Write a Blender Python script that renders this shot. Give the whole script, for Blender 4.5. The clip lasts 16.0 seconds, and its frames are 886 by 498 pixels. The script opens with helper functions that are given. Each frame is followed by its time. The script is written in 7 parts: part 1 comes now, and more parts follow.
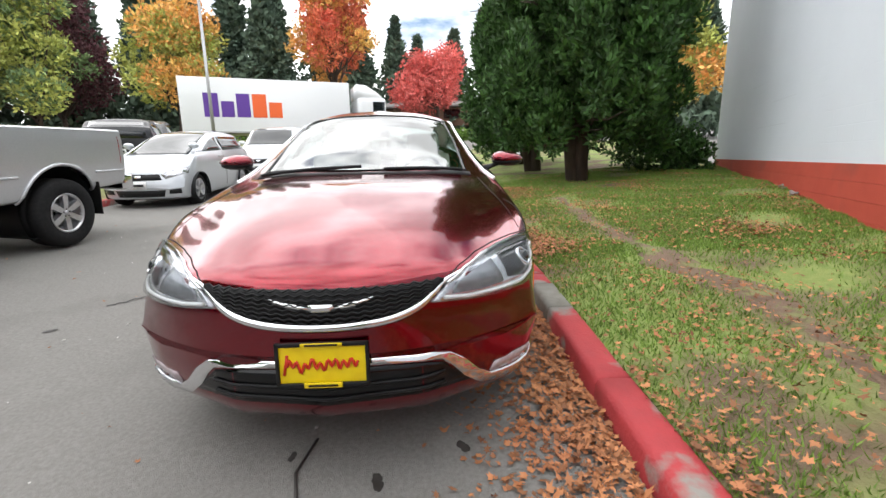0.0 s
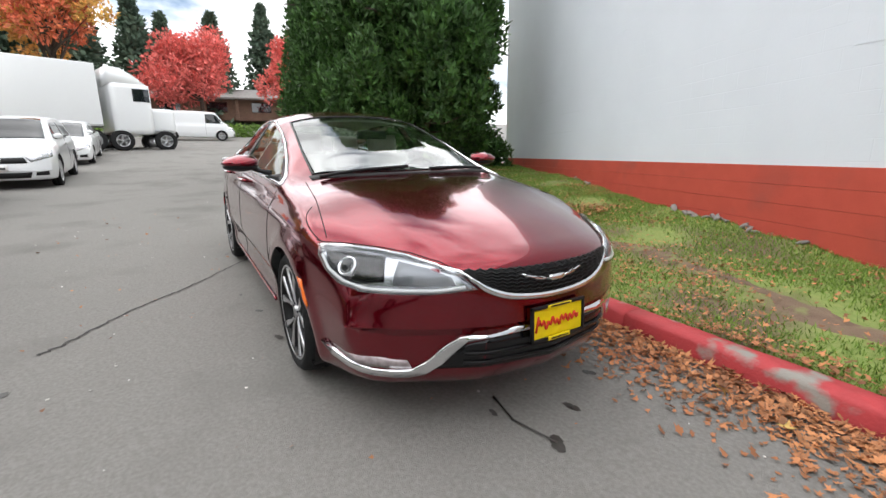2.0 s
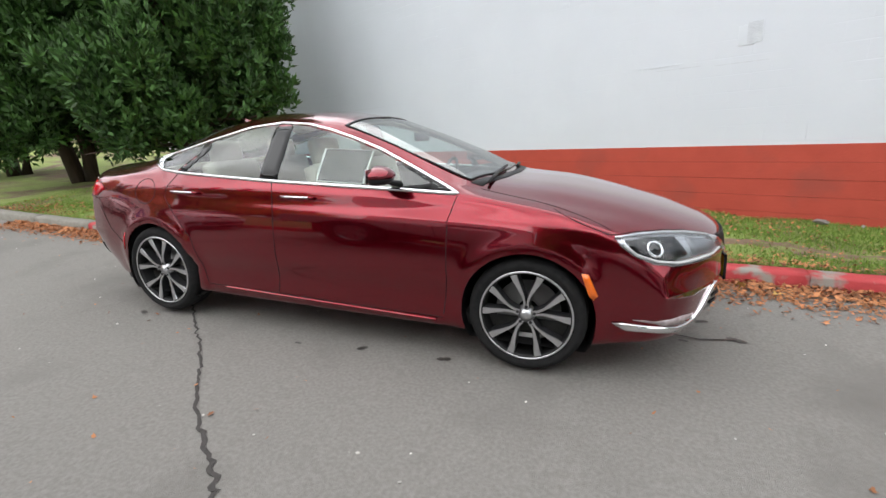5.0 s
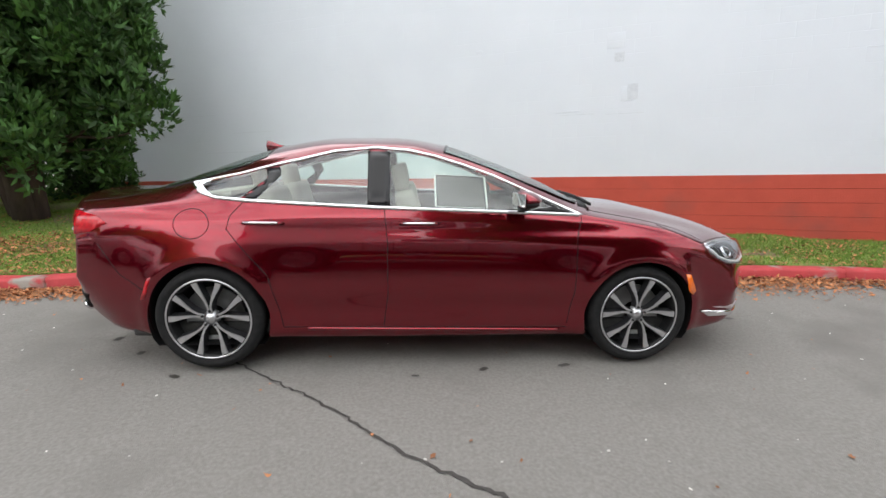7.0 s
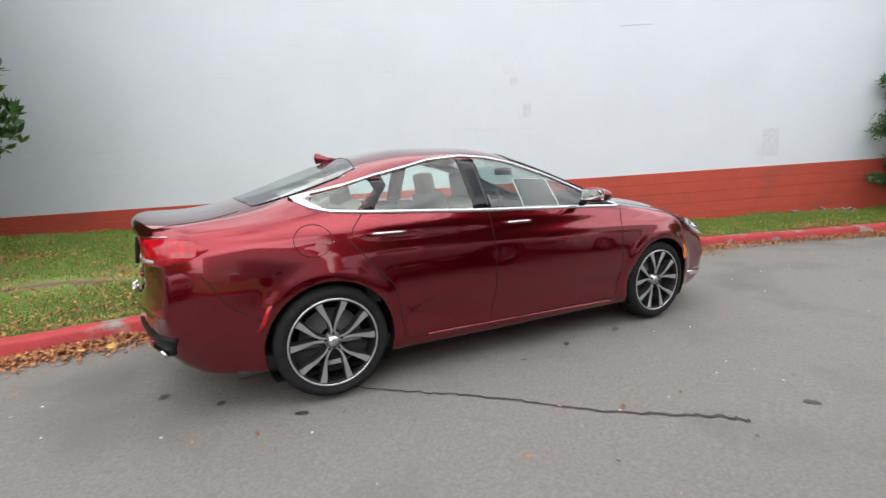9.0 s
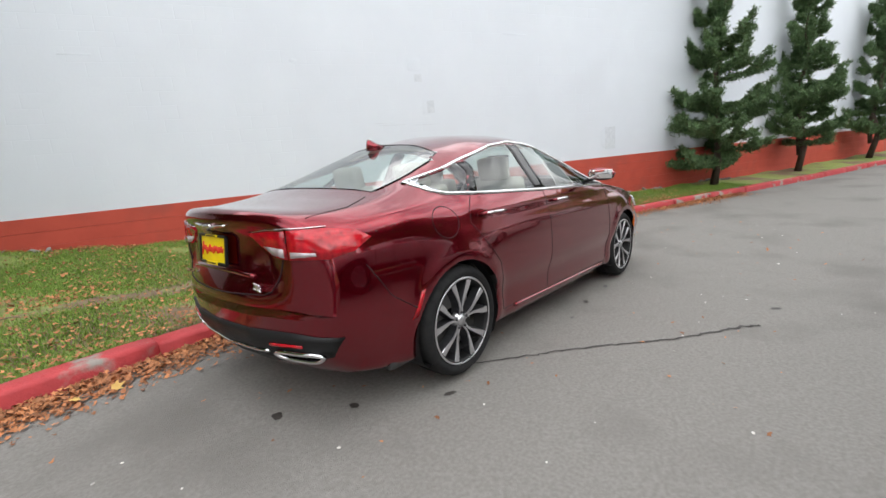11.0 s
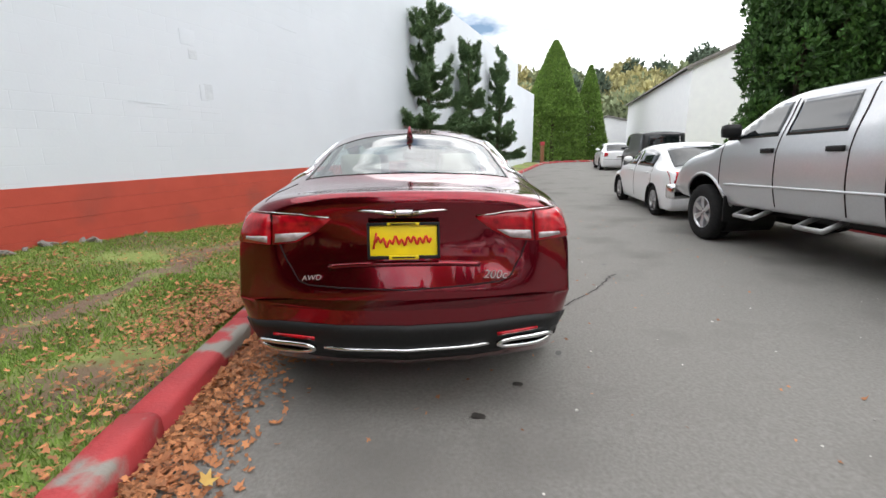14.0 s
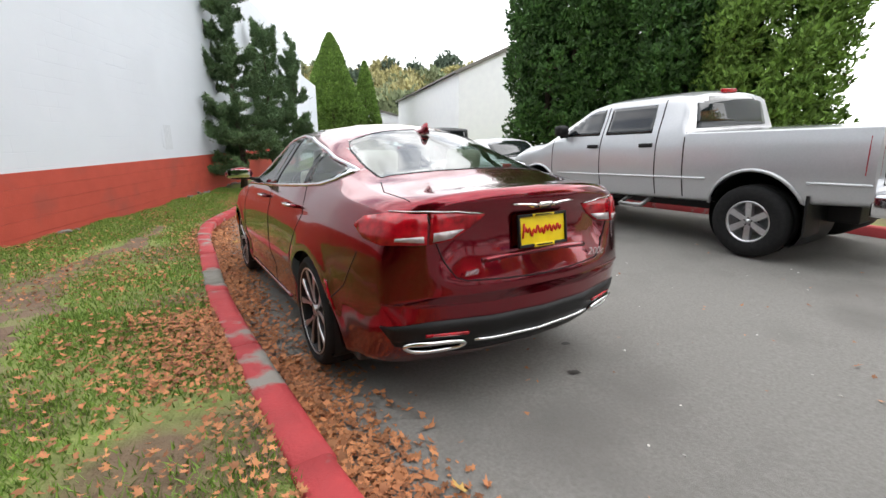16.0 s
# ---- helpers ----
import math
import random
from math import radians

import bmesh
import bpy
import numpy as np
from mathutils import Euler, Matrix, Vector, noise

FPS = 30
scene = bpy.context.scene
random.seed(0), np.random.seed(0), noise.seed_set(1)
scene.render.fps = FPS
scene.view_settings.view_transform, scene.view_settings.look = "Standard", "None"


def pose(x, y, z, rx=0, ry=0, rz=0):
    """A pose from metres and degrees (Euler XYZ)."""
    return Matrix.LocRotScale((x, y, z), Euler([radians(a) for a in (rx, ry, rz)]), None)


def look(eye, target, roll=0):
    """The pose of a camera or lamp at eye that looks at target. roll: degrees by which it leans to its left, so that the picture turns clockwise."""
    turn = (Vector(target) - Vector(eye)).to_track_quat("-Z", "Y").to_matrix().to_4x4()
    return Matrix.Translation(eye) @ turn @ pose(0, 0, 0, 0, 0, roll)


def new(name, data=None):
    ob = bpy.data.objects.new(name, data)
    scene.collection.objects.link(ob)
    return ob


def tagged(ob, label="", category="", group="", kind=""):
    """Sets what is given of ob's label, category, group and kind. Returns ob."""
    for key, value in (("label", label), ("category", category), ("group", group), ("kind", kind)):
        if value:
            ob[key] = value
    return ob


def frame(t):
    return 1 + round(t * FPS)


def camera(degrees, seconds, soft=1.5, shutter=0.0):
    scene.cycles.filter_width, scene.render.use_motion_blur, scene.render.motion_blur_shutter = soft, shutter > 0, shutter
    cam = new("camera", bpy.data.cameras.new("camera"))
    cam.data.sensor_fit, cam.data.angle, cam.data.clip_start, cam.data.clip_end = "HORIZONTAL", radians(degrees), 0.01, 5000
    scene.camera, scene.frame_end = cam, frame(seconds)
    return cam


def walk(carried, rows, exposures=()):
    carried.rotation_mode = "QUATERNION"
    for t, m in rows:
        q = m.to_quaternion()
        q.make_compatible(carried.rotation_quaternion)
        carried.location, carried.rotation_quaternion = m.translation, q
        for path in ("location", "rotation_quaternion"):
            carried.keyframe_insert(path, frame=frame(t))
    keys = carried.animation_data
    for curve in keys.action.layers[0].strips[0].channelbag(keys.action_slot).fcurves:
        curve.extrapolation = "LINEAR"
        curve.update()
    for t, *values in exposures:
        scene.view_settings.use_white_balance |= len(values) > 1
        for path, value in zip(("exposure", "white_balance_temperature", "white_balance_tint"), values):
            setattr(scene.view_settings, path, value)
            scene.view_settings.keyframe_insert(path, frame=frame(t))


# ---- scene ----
cam = camera(90.2, 16.0)
PATH = [
    (0, (3.869, 0.358, 1.242), (1.93, 0.441, 0.76), -0.8),
    (0.5, (3.931, -0.053, 1.276), (2.014, 0.275, 0.81), 0.0),
    (1, (3.974, -0.51, 1.279), (2.104, 0.04, 0.831), 1.4),
    (1.5, (3.89, -0.943, 1.264), (2.112, -0.175, 0.766), -0.4),
    (2, (3.759, -1.389, 1.277), (2.108, -0.373, 0.786), 0.5),
    (2.5, (3.6, -1.777, 1.279), (2.093, -0.558, 0.787), -1.5),
    (3, (3.325, -2.139, 1.277), (1.999, -0.738, 0.747), -1.6),
    (3.5, (2.967, -2.5, 1.268), (1.844, -0.93, 0.744), -2.0),
    (4, (2.55, -2.793, 1.276), (1.572, -1.131, 0.748), -1.6),
    (4.2, (2.382, -2.886, 1.287), (1.455, -1.194, 0.762), -1.4),
    (6.3, (0.569, -3.536, 1.386), (0.449, -1.596, 0.915), 0.5),
    (6.5, (0.356, -3.578, 1.34), (0.314, -1.626, 0.906), 0.7),
    (7, (-0.114, -3.594, 1.34), (0.022, -1.64, 0.936), 0.8),
    (7.5, (-0.58, -3.571, 1.34), (-0.218, -1.651, 0.915), 1.7),
    (8, (-1.037, -3.512, 1.32), (-0.487, -1.633, 0.914), 0.5),
    (8.5, (-1.481, -3.454, 1.28), (-0.733, -1.633, 0.928), -0.8),
    (9, (-1.904, -3.361, 1.274), (-1.015, -1.6, 0.942), -1.6),
    (9.2, (-2.065, -3.299, 1.288), (-1.082, -1.599, 0.908), -2.4),
    (11.3, (-3.511, -2.252, 1.225), (-1.927, -1.085, 0.871), -2.1),
    (11.5, (-3.614, -2.107, 1.22), (-1.963, -1.036, 0.86), -1.3),
    (12, (-3.821, -1.742, 1.219), (-2.053, -0.894, 0.824), -2.1),
    (12.5, (-4.047, -1.347, 1.219), (-2.175, -0.745, 0.851), -1.9),
    (13, (-4.186, -0.96, 1.184), (-2.254, -0.583, 0.831), -1.7),
    (13.5, (-4.249, -0.538, 1.193), (-2.286, -0.417, 0.829), -0.0),
    (14, (-4.28, -0.099, 1.194), (-2.317, -0.174, 0.822), -0.6),
    (14.5, (-4.222, 0.32, 1.17), (-2.285, 0.009, 0.78), -0.6),
    (15, (-4.16, 0.727, 1.181), (-2.285, 0.134, 0.818), -0.0),
    (15.5, (-4.1, 1.147, 1.236), (-2.337, 0.285, 0.853), -0.8),
    (16, (-3.943, 1.532, 1.236), (-2.271, 0.516, 0.819), -1.0),
]
EXPOSURES = [(0, 0.55), (1.2, 0.45), (3, 0.42), (9, 0.45), (12, 0.42), (13.5, 0.36), (16, 0.42)]
# The road falls 2.4 degrees towards +x where the car stands: TILT lays the car's own frame into the upright world.
TILT = Matrix.Rotation(math.atan(0.0415), 4, "Y")
walk(cam, [(t, TILT @ look(eye, target, roll)) for t, eye, target, roll in PATH], EXPOSURES)

# ---- light ----
world = bpy.data.worlds.new("overcast_sky")
scene.world = world
world.use_nodes = True
wn = world.node_tree.nodes
wl = world.node_tree.links
wn.clear()
sky = wn.new("ShaderNodeTexSky")
sky.sky_type, sky.sun_disc = "NISHITA", False
sky.sun_elevation, sky.sun_rotation = radians(42), radians(200)
sky_bg = wn.new("ShaderNodeBackground")
sky_bg.inputs["Strength"].default_value = 0.12
wl.new(sky.outputs[0], sky_bg.inputs["Color"])
cloud_bg = wn.new("ShaderNodeBackground")
cloud_co = wn.new("ShaderNodeTexCoord")
cloud_map = wn.new("ShaderNodeMapping")
cloud_map.inputs["Scale"].default_value = (1.0, 1.0, 2.6)
cloud_noise = wn.new("ShaderNodeTexNoise")
cloud_noise.inputs["Scale"].default_value = 2.3
cloud_noise.inputs["Detail"].default_value = 7
cloud_noise.inputs["Roughness"].default_value = 0.55
cover = wn.new("ShaderNodeMapRange")
cover.inputs["From Min"].default_value, cover.inputs["From Max"].default_value = 0.33, 0.47
shade_noise = wn.new("ShaderNodeTexNoise")
shade_noise.inputs["Scale"].default_value = 3.0
shade_noise.inputs["Detail"].default_value = 6
shade = wn.new("ShaderNodeMapRange")
shade.inputs["From Min"].default_value, shade.inputs["From Max"].default_value = 0.38, 0.64
shade.inputs["To Min"].default_value, shade.inputs["To Max"].default_value = 1.25, 2.6
wl.new(cloud_co.outputs["Generated"], cloud_map.inputs["Vector"])
wl.new(cloud_map.outputs[0], cloud_noise.inputs["Vector"])
wl.new(cloud_map.outputs[0], shade_noise.inputs["Vector"])
wl.new(cloud_noise.outputs["Fac"], cover.inputs["Value"])
wl.new(shade_noise.outputs["Fac"], shade.inputs["Value"])
cloud_bg.inputs["Color"].default_value = (0.97, 0.98, 1.0, 1)
wl.new(shade.outputs[0], cloud_bg.inputs["Strength"])
sky_mix = wn.new("ShaderNodeMixShader")
wl.new(cover.outputs[0], sky_mix.inputs[0])
wl.new(sky_bg.outputs[0], sky_mix.inputs[1])
wl.new(cloud_bg.outputs[0], sky_mix.inputs[2])
world_out = wn.new("ShaderNodeOutputWorld")
wl.new(sky_mix.outputs[0], world_out.inputs["Surface"])

sun = new("sun", bpy.data.lights.new("sun", "SUN"))
sun.data.energy, sun.data.angle, sun.data.color = 0.6, radians(90), (1.0, 0.97, 0.92)
sun.matrix_world = look((-8, -22, 26), (0, 0, 0))


# ---- materials ----
def mat(name, color, rough=0.6, metal=0.0, color2=None, scale=8.0, bump=0.0, bump_scale=40.0, coat=0.0, stain=None,
        stain_scale=1.2, stain_lo=0.5, stain_hi=0.75, island=0.0, transmission=0.0, emit=0.0, stretch=(1, 1, 1), spec=0.5, obj_random=0.0):
    """A Principled material: two colours mixed by noise, a second coarser stain, relief, and variation per leaf or per object."""
    m = bpy.data.materials.new(name)
    m.use_nodes = True
    n, k = m.node_tree.nodes, m.node_tree.links
    b = n["Principled BSDF"]
    b.inputs["Roughness"].default_value, b.inputs["Metallic"].default_value = rough, metal
    b.inputs["Coat Weight"].default_value, b.inputs["Coat Roughness"].default_value = coat, 0.02
    b.inputs["Transmission Weight"].default_value = transmission
    b.inputs["Specular IOR Level"].default_value = spec
    b.inputs["Base Color"].default_value = (*color, 1)
    co = n.new("ShaderNodeTexCoord")
    mp = n.new("ShaderNodeMapping")
    mp.inputs["Scale"].default_value = stretch
    geo = n.new("ShaderNodeNewGeometry")
    k.new(geo.outputs["Position"], mp.inputs["Vector"])
    last = None
    if color2:
        t = n.new("ShaderNodeTexNoise")
        t.inputs["Scale"].default_value, t.inputs["Detail"].default_value = scale, 6
        k.new(mp.outputs[0], t.inputs["Vector"])
        r = n.new("ShaderNodeMapRange")
        r.inputs["From Min"].default_value, r.inputs["From Max"].default_value = 0.3, 0.7
        k.new(t.outputs["Fac"], r.inputs["Value"])
        x = n.new("ShaderNodeMix")
        x.data_type = "RGBA"
        x.inputs["A"].default_value, x.inputs["B"].default_value = (*color, 1), (*color2, 1)
        k.new(r.outputs[0], x.inputs["Factor"])
        last = x.outputs["Result"]
        if stain:
            t2 = n.new("ShaderNodeTexNoise")
            t2.inputs["Scale"].default_value, t2.inputs["Detail"].default_value = stain_scale, 8
            k.new(mp.outputs[0], t2.inputs["Vector"])
            r2 = n.new("ShaderNodeMapRange")
            r2.inputs["From Min"].default_value, r2.inputs["From Max"].default_value = stain_lo, stain_hi
            k.new(t2.outputs["Fac"], r2.inputs["Value"])
            x2 = n.new("ShaderNodeMix")
            x2.data_type = "RGBA"
            x2.inputs["B"].default_value = (*stain, 1)
            k.new(last, x2.inputs["A"])
            k.new(r2.outputs[0], x2.inputs["Factor"])
            last = x2.outputs["Result"]
    if island or obj_random:
        hv = n.new("ShaderNodeHueSaturation")
        src = n.new("ShaderNodeObjectInfo") if obj_random else geo
        amount = obj_random or island
        r3 = n.new("ShaderNodeMapRange")
        r3.inputs["To Min"].default_value, r3.inputs["To Max"].default_value = 1 - amount, 1 + amount
        k.new(src.outputs["Random" if obj_random else "Random Per Island"], r3.inputs["Value"])
        k.new(r3.outputs[0], hv.inputs["Value"])
        if last:
            k.new(last, hv.inputs["Color"])
        else:
            hv.inputs["Color"].default_value = (*color, 1)
        last = hv.outputs["Color"]
    if last:
        k.new(last, b.inputs["Base Color"])
    if bump:
        tb = n.new("ShaderNodeTexNoise")
        tb.inputs["Scale"].default_value, tb.inputs["Detail"].default_value = bump_scale, 5
        k.new(mp.outputs[0], tb.inputs["Vector"])
        bp = n.new("ShaderNodeBump")
        bp.inputs["Strength"].default_value, bp.inputs["Distance"].default_value = bump, 0.01
        k.new(tb.outputs["Fac"], bp.inputs["Height"])
        k.new(bp.outputs[0], b.inputs["Normal"])
    if emit:
        b.inputs["Emission Color"].default_value, b.inputs["Emission Strength"].default_value = (*color, 1), emit
    return m


def glass(name, tint, see=0.75, rough=0.0, gloss=0.05):
    """Car glass: a clear or tinted sheet that lets light through straight and mirrors by its angle."""
    m = bpy.data.materials.new(name)
    m.use_nodes = True
    n, k = m.node_tree.nodes, m.node_tree.links
    n.clear()
    out = n.new("ShaderNodeOutputMaterial")
    tr = n.new("ShaderNodeBsdfTransparent")
    tr.inputs["Color"].default_value = (*[c * see for c in tint], 1)
    gl = n.new("ShaderNodeBsdfGlossy")
    gl.inputs["Roughness"].default_value = rough
    facing = n.new("ShaderNodeLayerWeight")
    facing.inputs["Blend"].default_value = 0.5
    steep = n.new("ShaderNodeMath")
    steep.operation, steep.inputs[1].default_value = "POWER", 5.0
    k.new(facing.outputs["Facing"], steep.inputs[0])
    share = n.new("ShaderNodeMapRange")
    share.inputs["To Min"].default_value, share.inputs["To Max"].default_value = gloss, 1.0
    k.new(steep.outputs[0], share.inputs["Value"])
    mx = n.new("ShaderNodeMixShader")
    k.new(share.outputs[0], mx.inputs[0])
    k.new(tr.outputs[0], mx.inputs[1])
    k.new(gl.outputs[0], mx.inputs[2])
    k.new(mx.outputs[0], out.inputs["Surface"])
    return m


PAINT = mat("deep_cherry_paint", (0.205, 0.001, 0.011), 0.18, 0.9, (0.175, 0.001, 0.010), 60, coat=1.0)
CHROME = mat("chrome", (0.82, 0.83, 0.85), 0.08, 1.0)
ALLOY = mat("machined_alloy", (0.62, 0.62, 0.64), 0.28, 0.9, (0.54, 0.54, 0.56), 30)
GREY_ALLOY = mat("grey_alloy", (0.06, 0.06, 0.065), 0.35, 0.6)
BLACK_PLASTIC = mat("black_plastic", (0.009, 0.009, 0.010), 0.45, 0, (0.014, 0.014, 0.014), 90, 0.1, 400, spec=0.25)
GLOSS_BLACK = mat("gloss_black", (0.006, 0.006, 0.007), 0.12, spec=0.35)
RUBBER = mat("tyre_rubber", (0.012, 0.012, 0.013), 0.85, 0, (0.02, 0.02, 0.02), 30, 0.2, 120, spec=0.2)
SEAM = mat("panel_gap", (0.012, 0.004, 0.005), 0.9)
GLASS = glass("clear_glass", (0.86, 0.97, 0.93), 0.98, 0.0, 0.11)
SCREEN = glass("screen_glass", (0.80, 0.94, 0.90), 0.9, 0.0, 0.32)
DARK_GLASS = mat("dark_glass", (0.012, 0.015, 0.017), 0.03, coat=0.5)
LENS = glass("lamp_lens", (0.93, 0.95, 0.97), 0.95, 0.02)
RED_LENS = mat("red_lamp_lens", (0.55, 0.006, 0.016), 0.12, 0, (0.2, 0.003, 0.008), 25, coat=0.15)
WHITE_LENS = mat("white_lamp_lens", (0.5, 0.44, 0.45), 0.1, 0.2, (0.34, 0.28, 0.29), 40, coat=0.6)
AMBER = mat("amber_lens", (0.9, 0.17, 0.01), 0.15, coat=0.8)
LAMP_BACK = mat("lamp_reflector", (0.7, 0.71, 0.73), 0.22, 0.75, (0.4, 0.4, 0.42), 18)
LAMP_GREY = mat("lamp_grey", (0.26, 0.27, 0.29), 0.35, 0.3, (0.2, 0.21, 0.22), 30)
YELLOW = mat("plate_yellow", (0.86, 0.66, 0.005), 0.35, 0, (0.8, 0.58, 0.005), 20)
PLATE_RED = mat("plate_red", (0.6, 0.03, 0.01), 0.5)
INTERIOR = mat("dark_interior", (0.03, 0.03, 0.03), 0.8, 0, (0.045, 0.043, 0.04), 20)
BEIGE = mat("linen_leather", (0.48, 0.44, 0.37), 0.55, 0, (0.42, 0.38, 0.32), 14, 0.1, 150)
PAPER = mat("white_paper", (0.8, 0.8, 0.78), 0.7)

ASPHALT = mat("asphalt", (0.172, 0.164, 0.149), 0.88, 0, (0.23, 0.221, 0.207), 55, 0.6, 220, stain=(0.142, 0.135, 0.123), stain_scale=0.9, stain_lo=0.52, stain_hi=0.72)
CRACK = mat("tar_crack", (0.035, 0.032, 0.03), 0.8, 0, (0.05, 0.045, 0.042), 30, 0.4, 90)
OIL = mat("oil_spot", (0.035, 0.031, 0.027), 0.45, 0, (0.06, 0.055, 0.05), 18)
GRASS = mat("lawn_soil", (0.17, 0.24, 0.055), 0.95, 0, (0.25, 0.29, 0.085), 14, 0.9, 70, stain=(0.165, 0.115, 0.072), stain_scale=0.9, stain_lo=0.46, stain_hi=0.6)
BLADES = mat("grass_blades", (0.165, 0.265, 0.04), 0.7, island=0.4)
KERB_RED = mat("red_kerb_paint", (0.46, 0.045, 0.05), 0.7, 0, (0.38, 0.04, 0.045), 9, 0.4, 60, stain=(0.27, 0.25, 0.22), stain_scale=3.2, stain_lo=0.54, stain_hi=0.62)
KERB_GREY = mat("bare_kerb", (0.26, 0.25, 0.22), 0.85, 0, (0.2, 0.19, 0.16), 12, 0.5, 70)
LEAF = mat("dry_leaf", (0.43, 0.185, 0.075), 0.75, 0, (0.32, 0.12, 0.05), 3, island=0.55)
LEAF_YELLOW = mat("yellow_leaf", (0.62, 0.42, 0.12), 0.7, 0, (0.5, 0.3, 0.08), 9)
WALL_RED = mat("red_band_paint", (0.52, 0.078, 0.048), 0.75, 0, (0.46, 0.066, 0.04), 4, 0.35, 45, stain=(0.33, 0.07, 0.05), stain_scale=1.5, stain_lo=0.55, stain_hi=0.8)
CONCRETE = mat("footing_concrete", (0.3, 0.28, 0.26), 0.9, 0, (0.2, 0.18, 0.17), 6, 0.7, 40)
WHITE_WALL = mat("white_cladding", (0.78, 0.79, 0.8), 0.6, 0, (0.74, 0.75, 0.77), 3, 0.1, 20)
ROOF_GREY = mat("grey_roof", (0.2, 0.19, 0.18), 0.9, 0, (0.27, 0.25, 0.24), 3, 0.5, 8)
BRICK_BROWN = mat("brown_wall", (0.22, 0.13, 0.09), 0.9, 0, (0.16, 0.1, 0.07), 5)
BARK = mat("bark", (0.085, 0.06, 0.045), 0.95, 0, (0.05, 0.036, 0.028), 12, 0.9, 30, stretch=(1, 1, 0.25))
CYPRESS = mat("cypress_green", (0.055, 0.135, 0.022), 0.7, 0, (0.028, 0.075, 0.014), 1.6, island=0.55)
PINE = mat("blue_green_needles", (0.12, 0.2, 0.08), 0.8, 0, (0.07, 0.13, 0.05), 2, island=0.5)
HEDGE = mat("clipped_hedge_green", (0.17, 0.28, 0.05), 0.8, 0, (0.11, 0.2, 0.03), 2, island=0.4)
# Hill foliage: distance haze is mixed into these colours as a paler base.
HILL_GREEN = mat("hazy_hill_green", (0.2, 0.25, 0.14), 0.95, 0, (0.26, 0.28, 0.15), 0.1, island=0.25)
HILL_YELLOW = mat("hazy_hill_yellow", (0.42, 0.38, 0.17), 0.95, 0, (0.36, 0.34, 0.17), 0.1, island=0.25)
HILL_DARK = mat("hazy_hill_fir", (0.13, 0.17, 0.12), 0.95, 0, (0.1, 0.14, 0.1), 0.1, island=0.25)
# Paler than near leaves, with the haze of distance put into the colour.
FAR_GREEN = mat("far_green", (0.2, 0.28, 0.12), 0.9, 0, (0.14, 0.21, 0.09), 0.3, island=0.4)
FAR_DARK = mat("far_fir_green", (0.1, 0.14, 0.09), 0.9, 0, (0.06, 0.1, 0.07), 0.3, island=0.4)
RED_LEAVES = mat("red_maple_leaves", (0.66, 0.13, 0.08), 0.8, 0, (0.6, 0.2, 0.08), 0.5, island=0.35)
PINK_LEAVES = mat("coral_maple_leaves", (0.74, 0.2, 0.17), 0.8, 0, (0.68, 0.15, 0.13), 0.5, island=0.3)
ORANGE_LEAVES = mat("orange_leaves", (0.72, 0.32, 0.1), 0.8, 0, (0.62, 0.42, 0.1), 0.6, island=0.35)
YELLOW_LEAVES = mat("yellow_green_leaves", (0.46, 0.46, 0.12), 0.8, 0, (0.34, 0.4, 0.1), 0.6, island=0.35)
SILVER = mat("silver_paint", (0.6, 0.61, 0.63), 0.3, 0.55, (0.56, 0.57, 0.59), 50, coat=0.8)
WHITE_PAINT = mat("white_car_paint", (0.78, 0.79, 0.8), 0.3, 0, (0.74, 0.75, 0.76), 40, coat=0.8)
GREY_PAINT = mat("light_silver_paint", (0.58, 0.6, 0.63), 0.3, 0.4, (0.54, 0.56, 0.59), 50, coat=0.8)
DARK_PAINT = mat("dark_car_paint", (0.012, 0.013, 0.015), 0.35, 0, (0.02, 0.02, 0.023), 40, coat=0.2)
ORANGE_PAINT = mat("orange_car_paint", (0.7, 0.14, 0.03), 0.3, 0, coat=0.8)
RED_PAINT = mat("red_car_paint", (0.28, 0.015, 0.03), 0.3, 0.2, coat=0.8)
STEEL = mat("galvanised_steel", (0.4, 0.4, 0.4), 0.5, 0.8)
PURPLE = mat("purple_lettering", (0.10, 0.03, 0.28), 0.5)
ORANGE_LETTER = mat("orange_lettering", (0.8, 0.12, 0.02), 0.5)


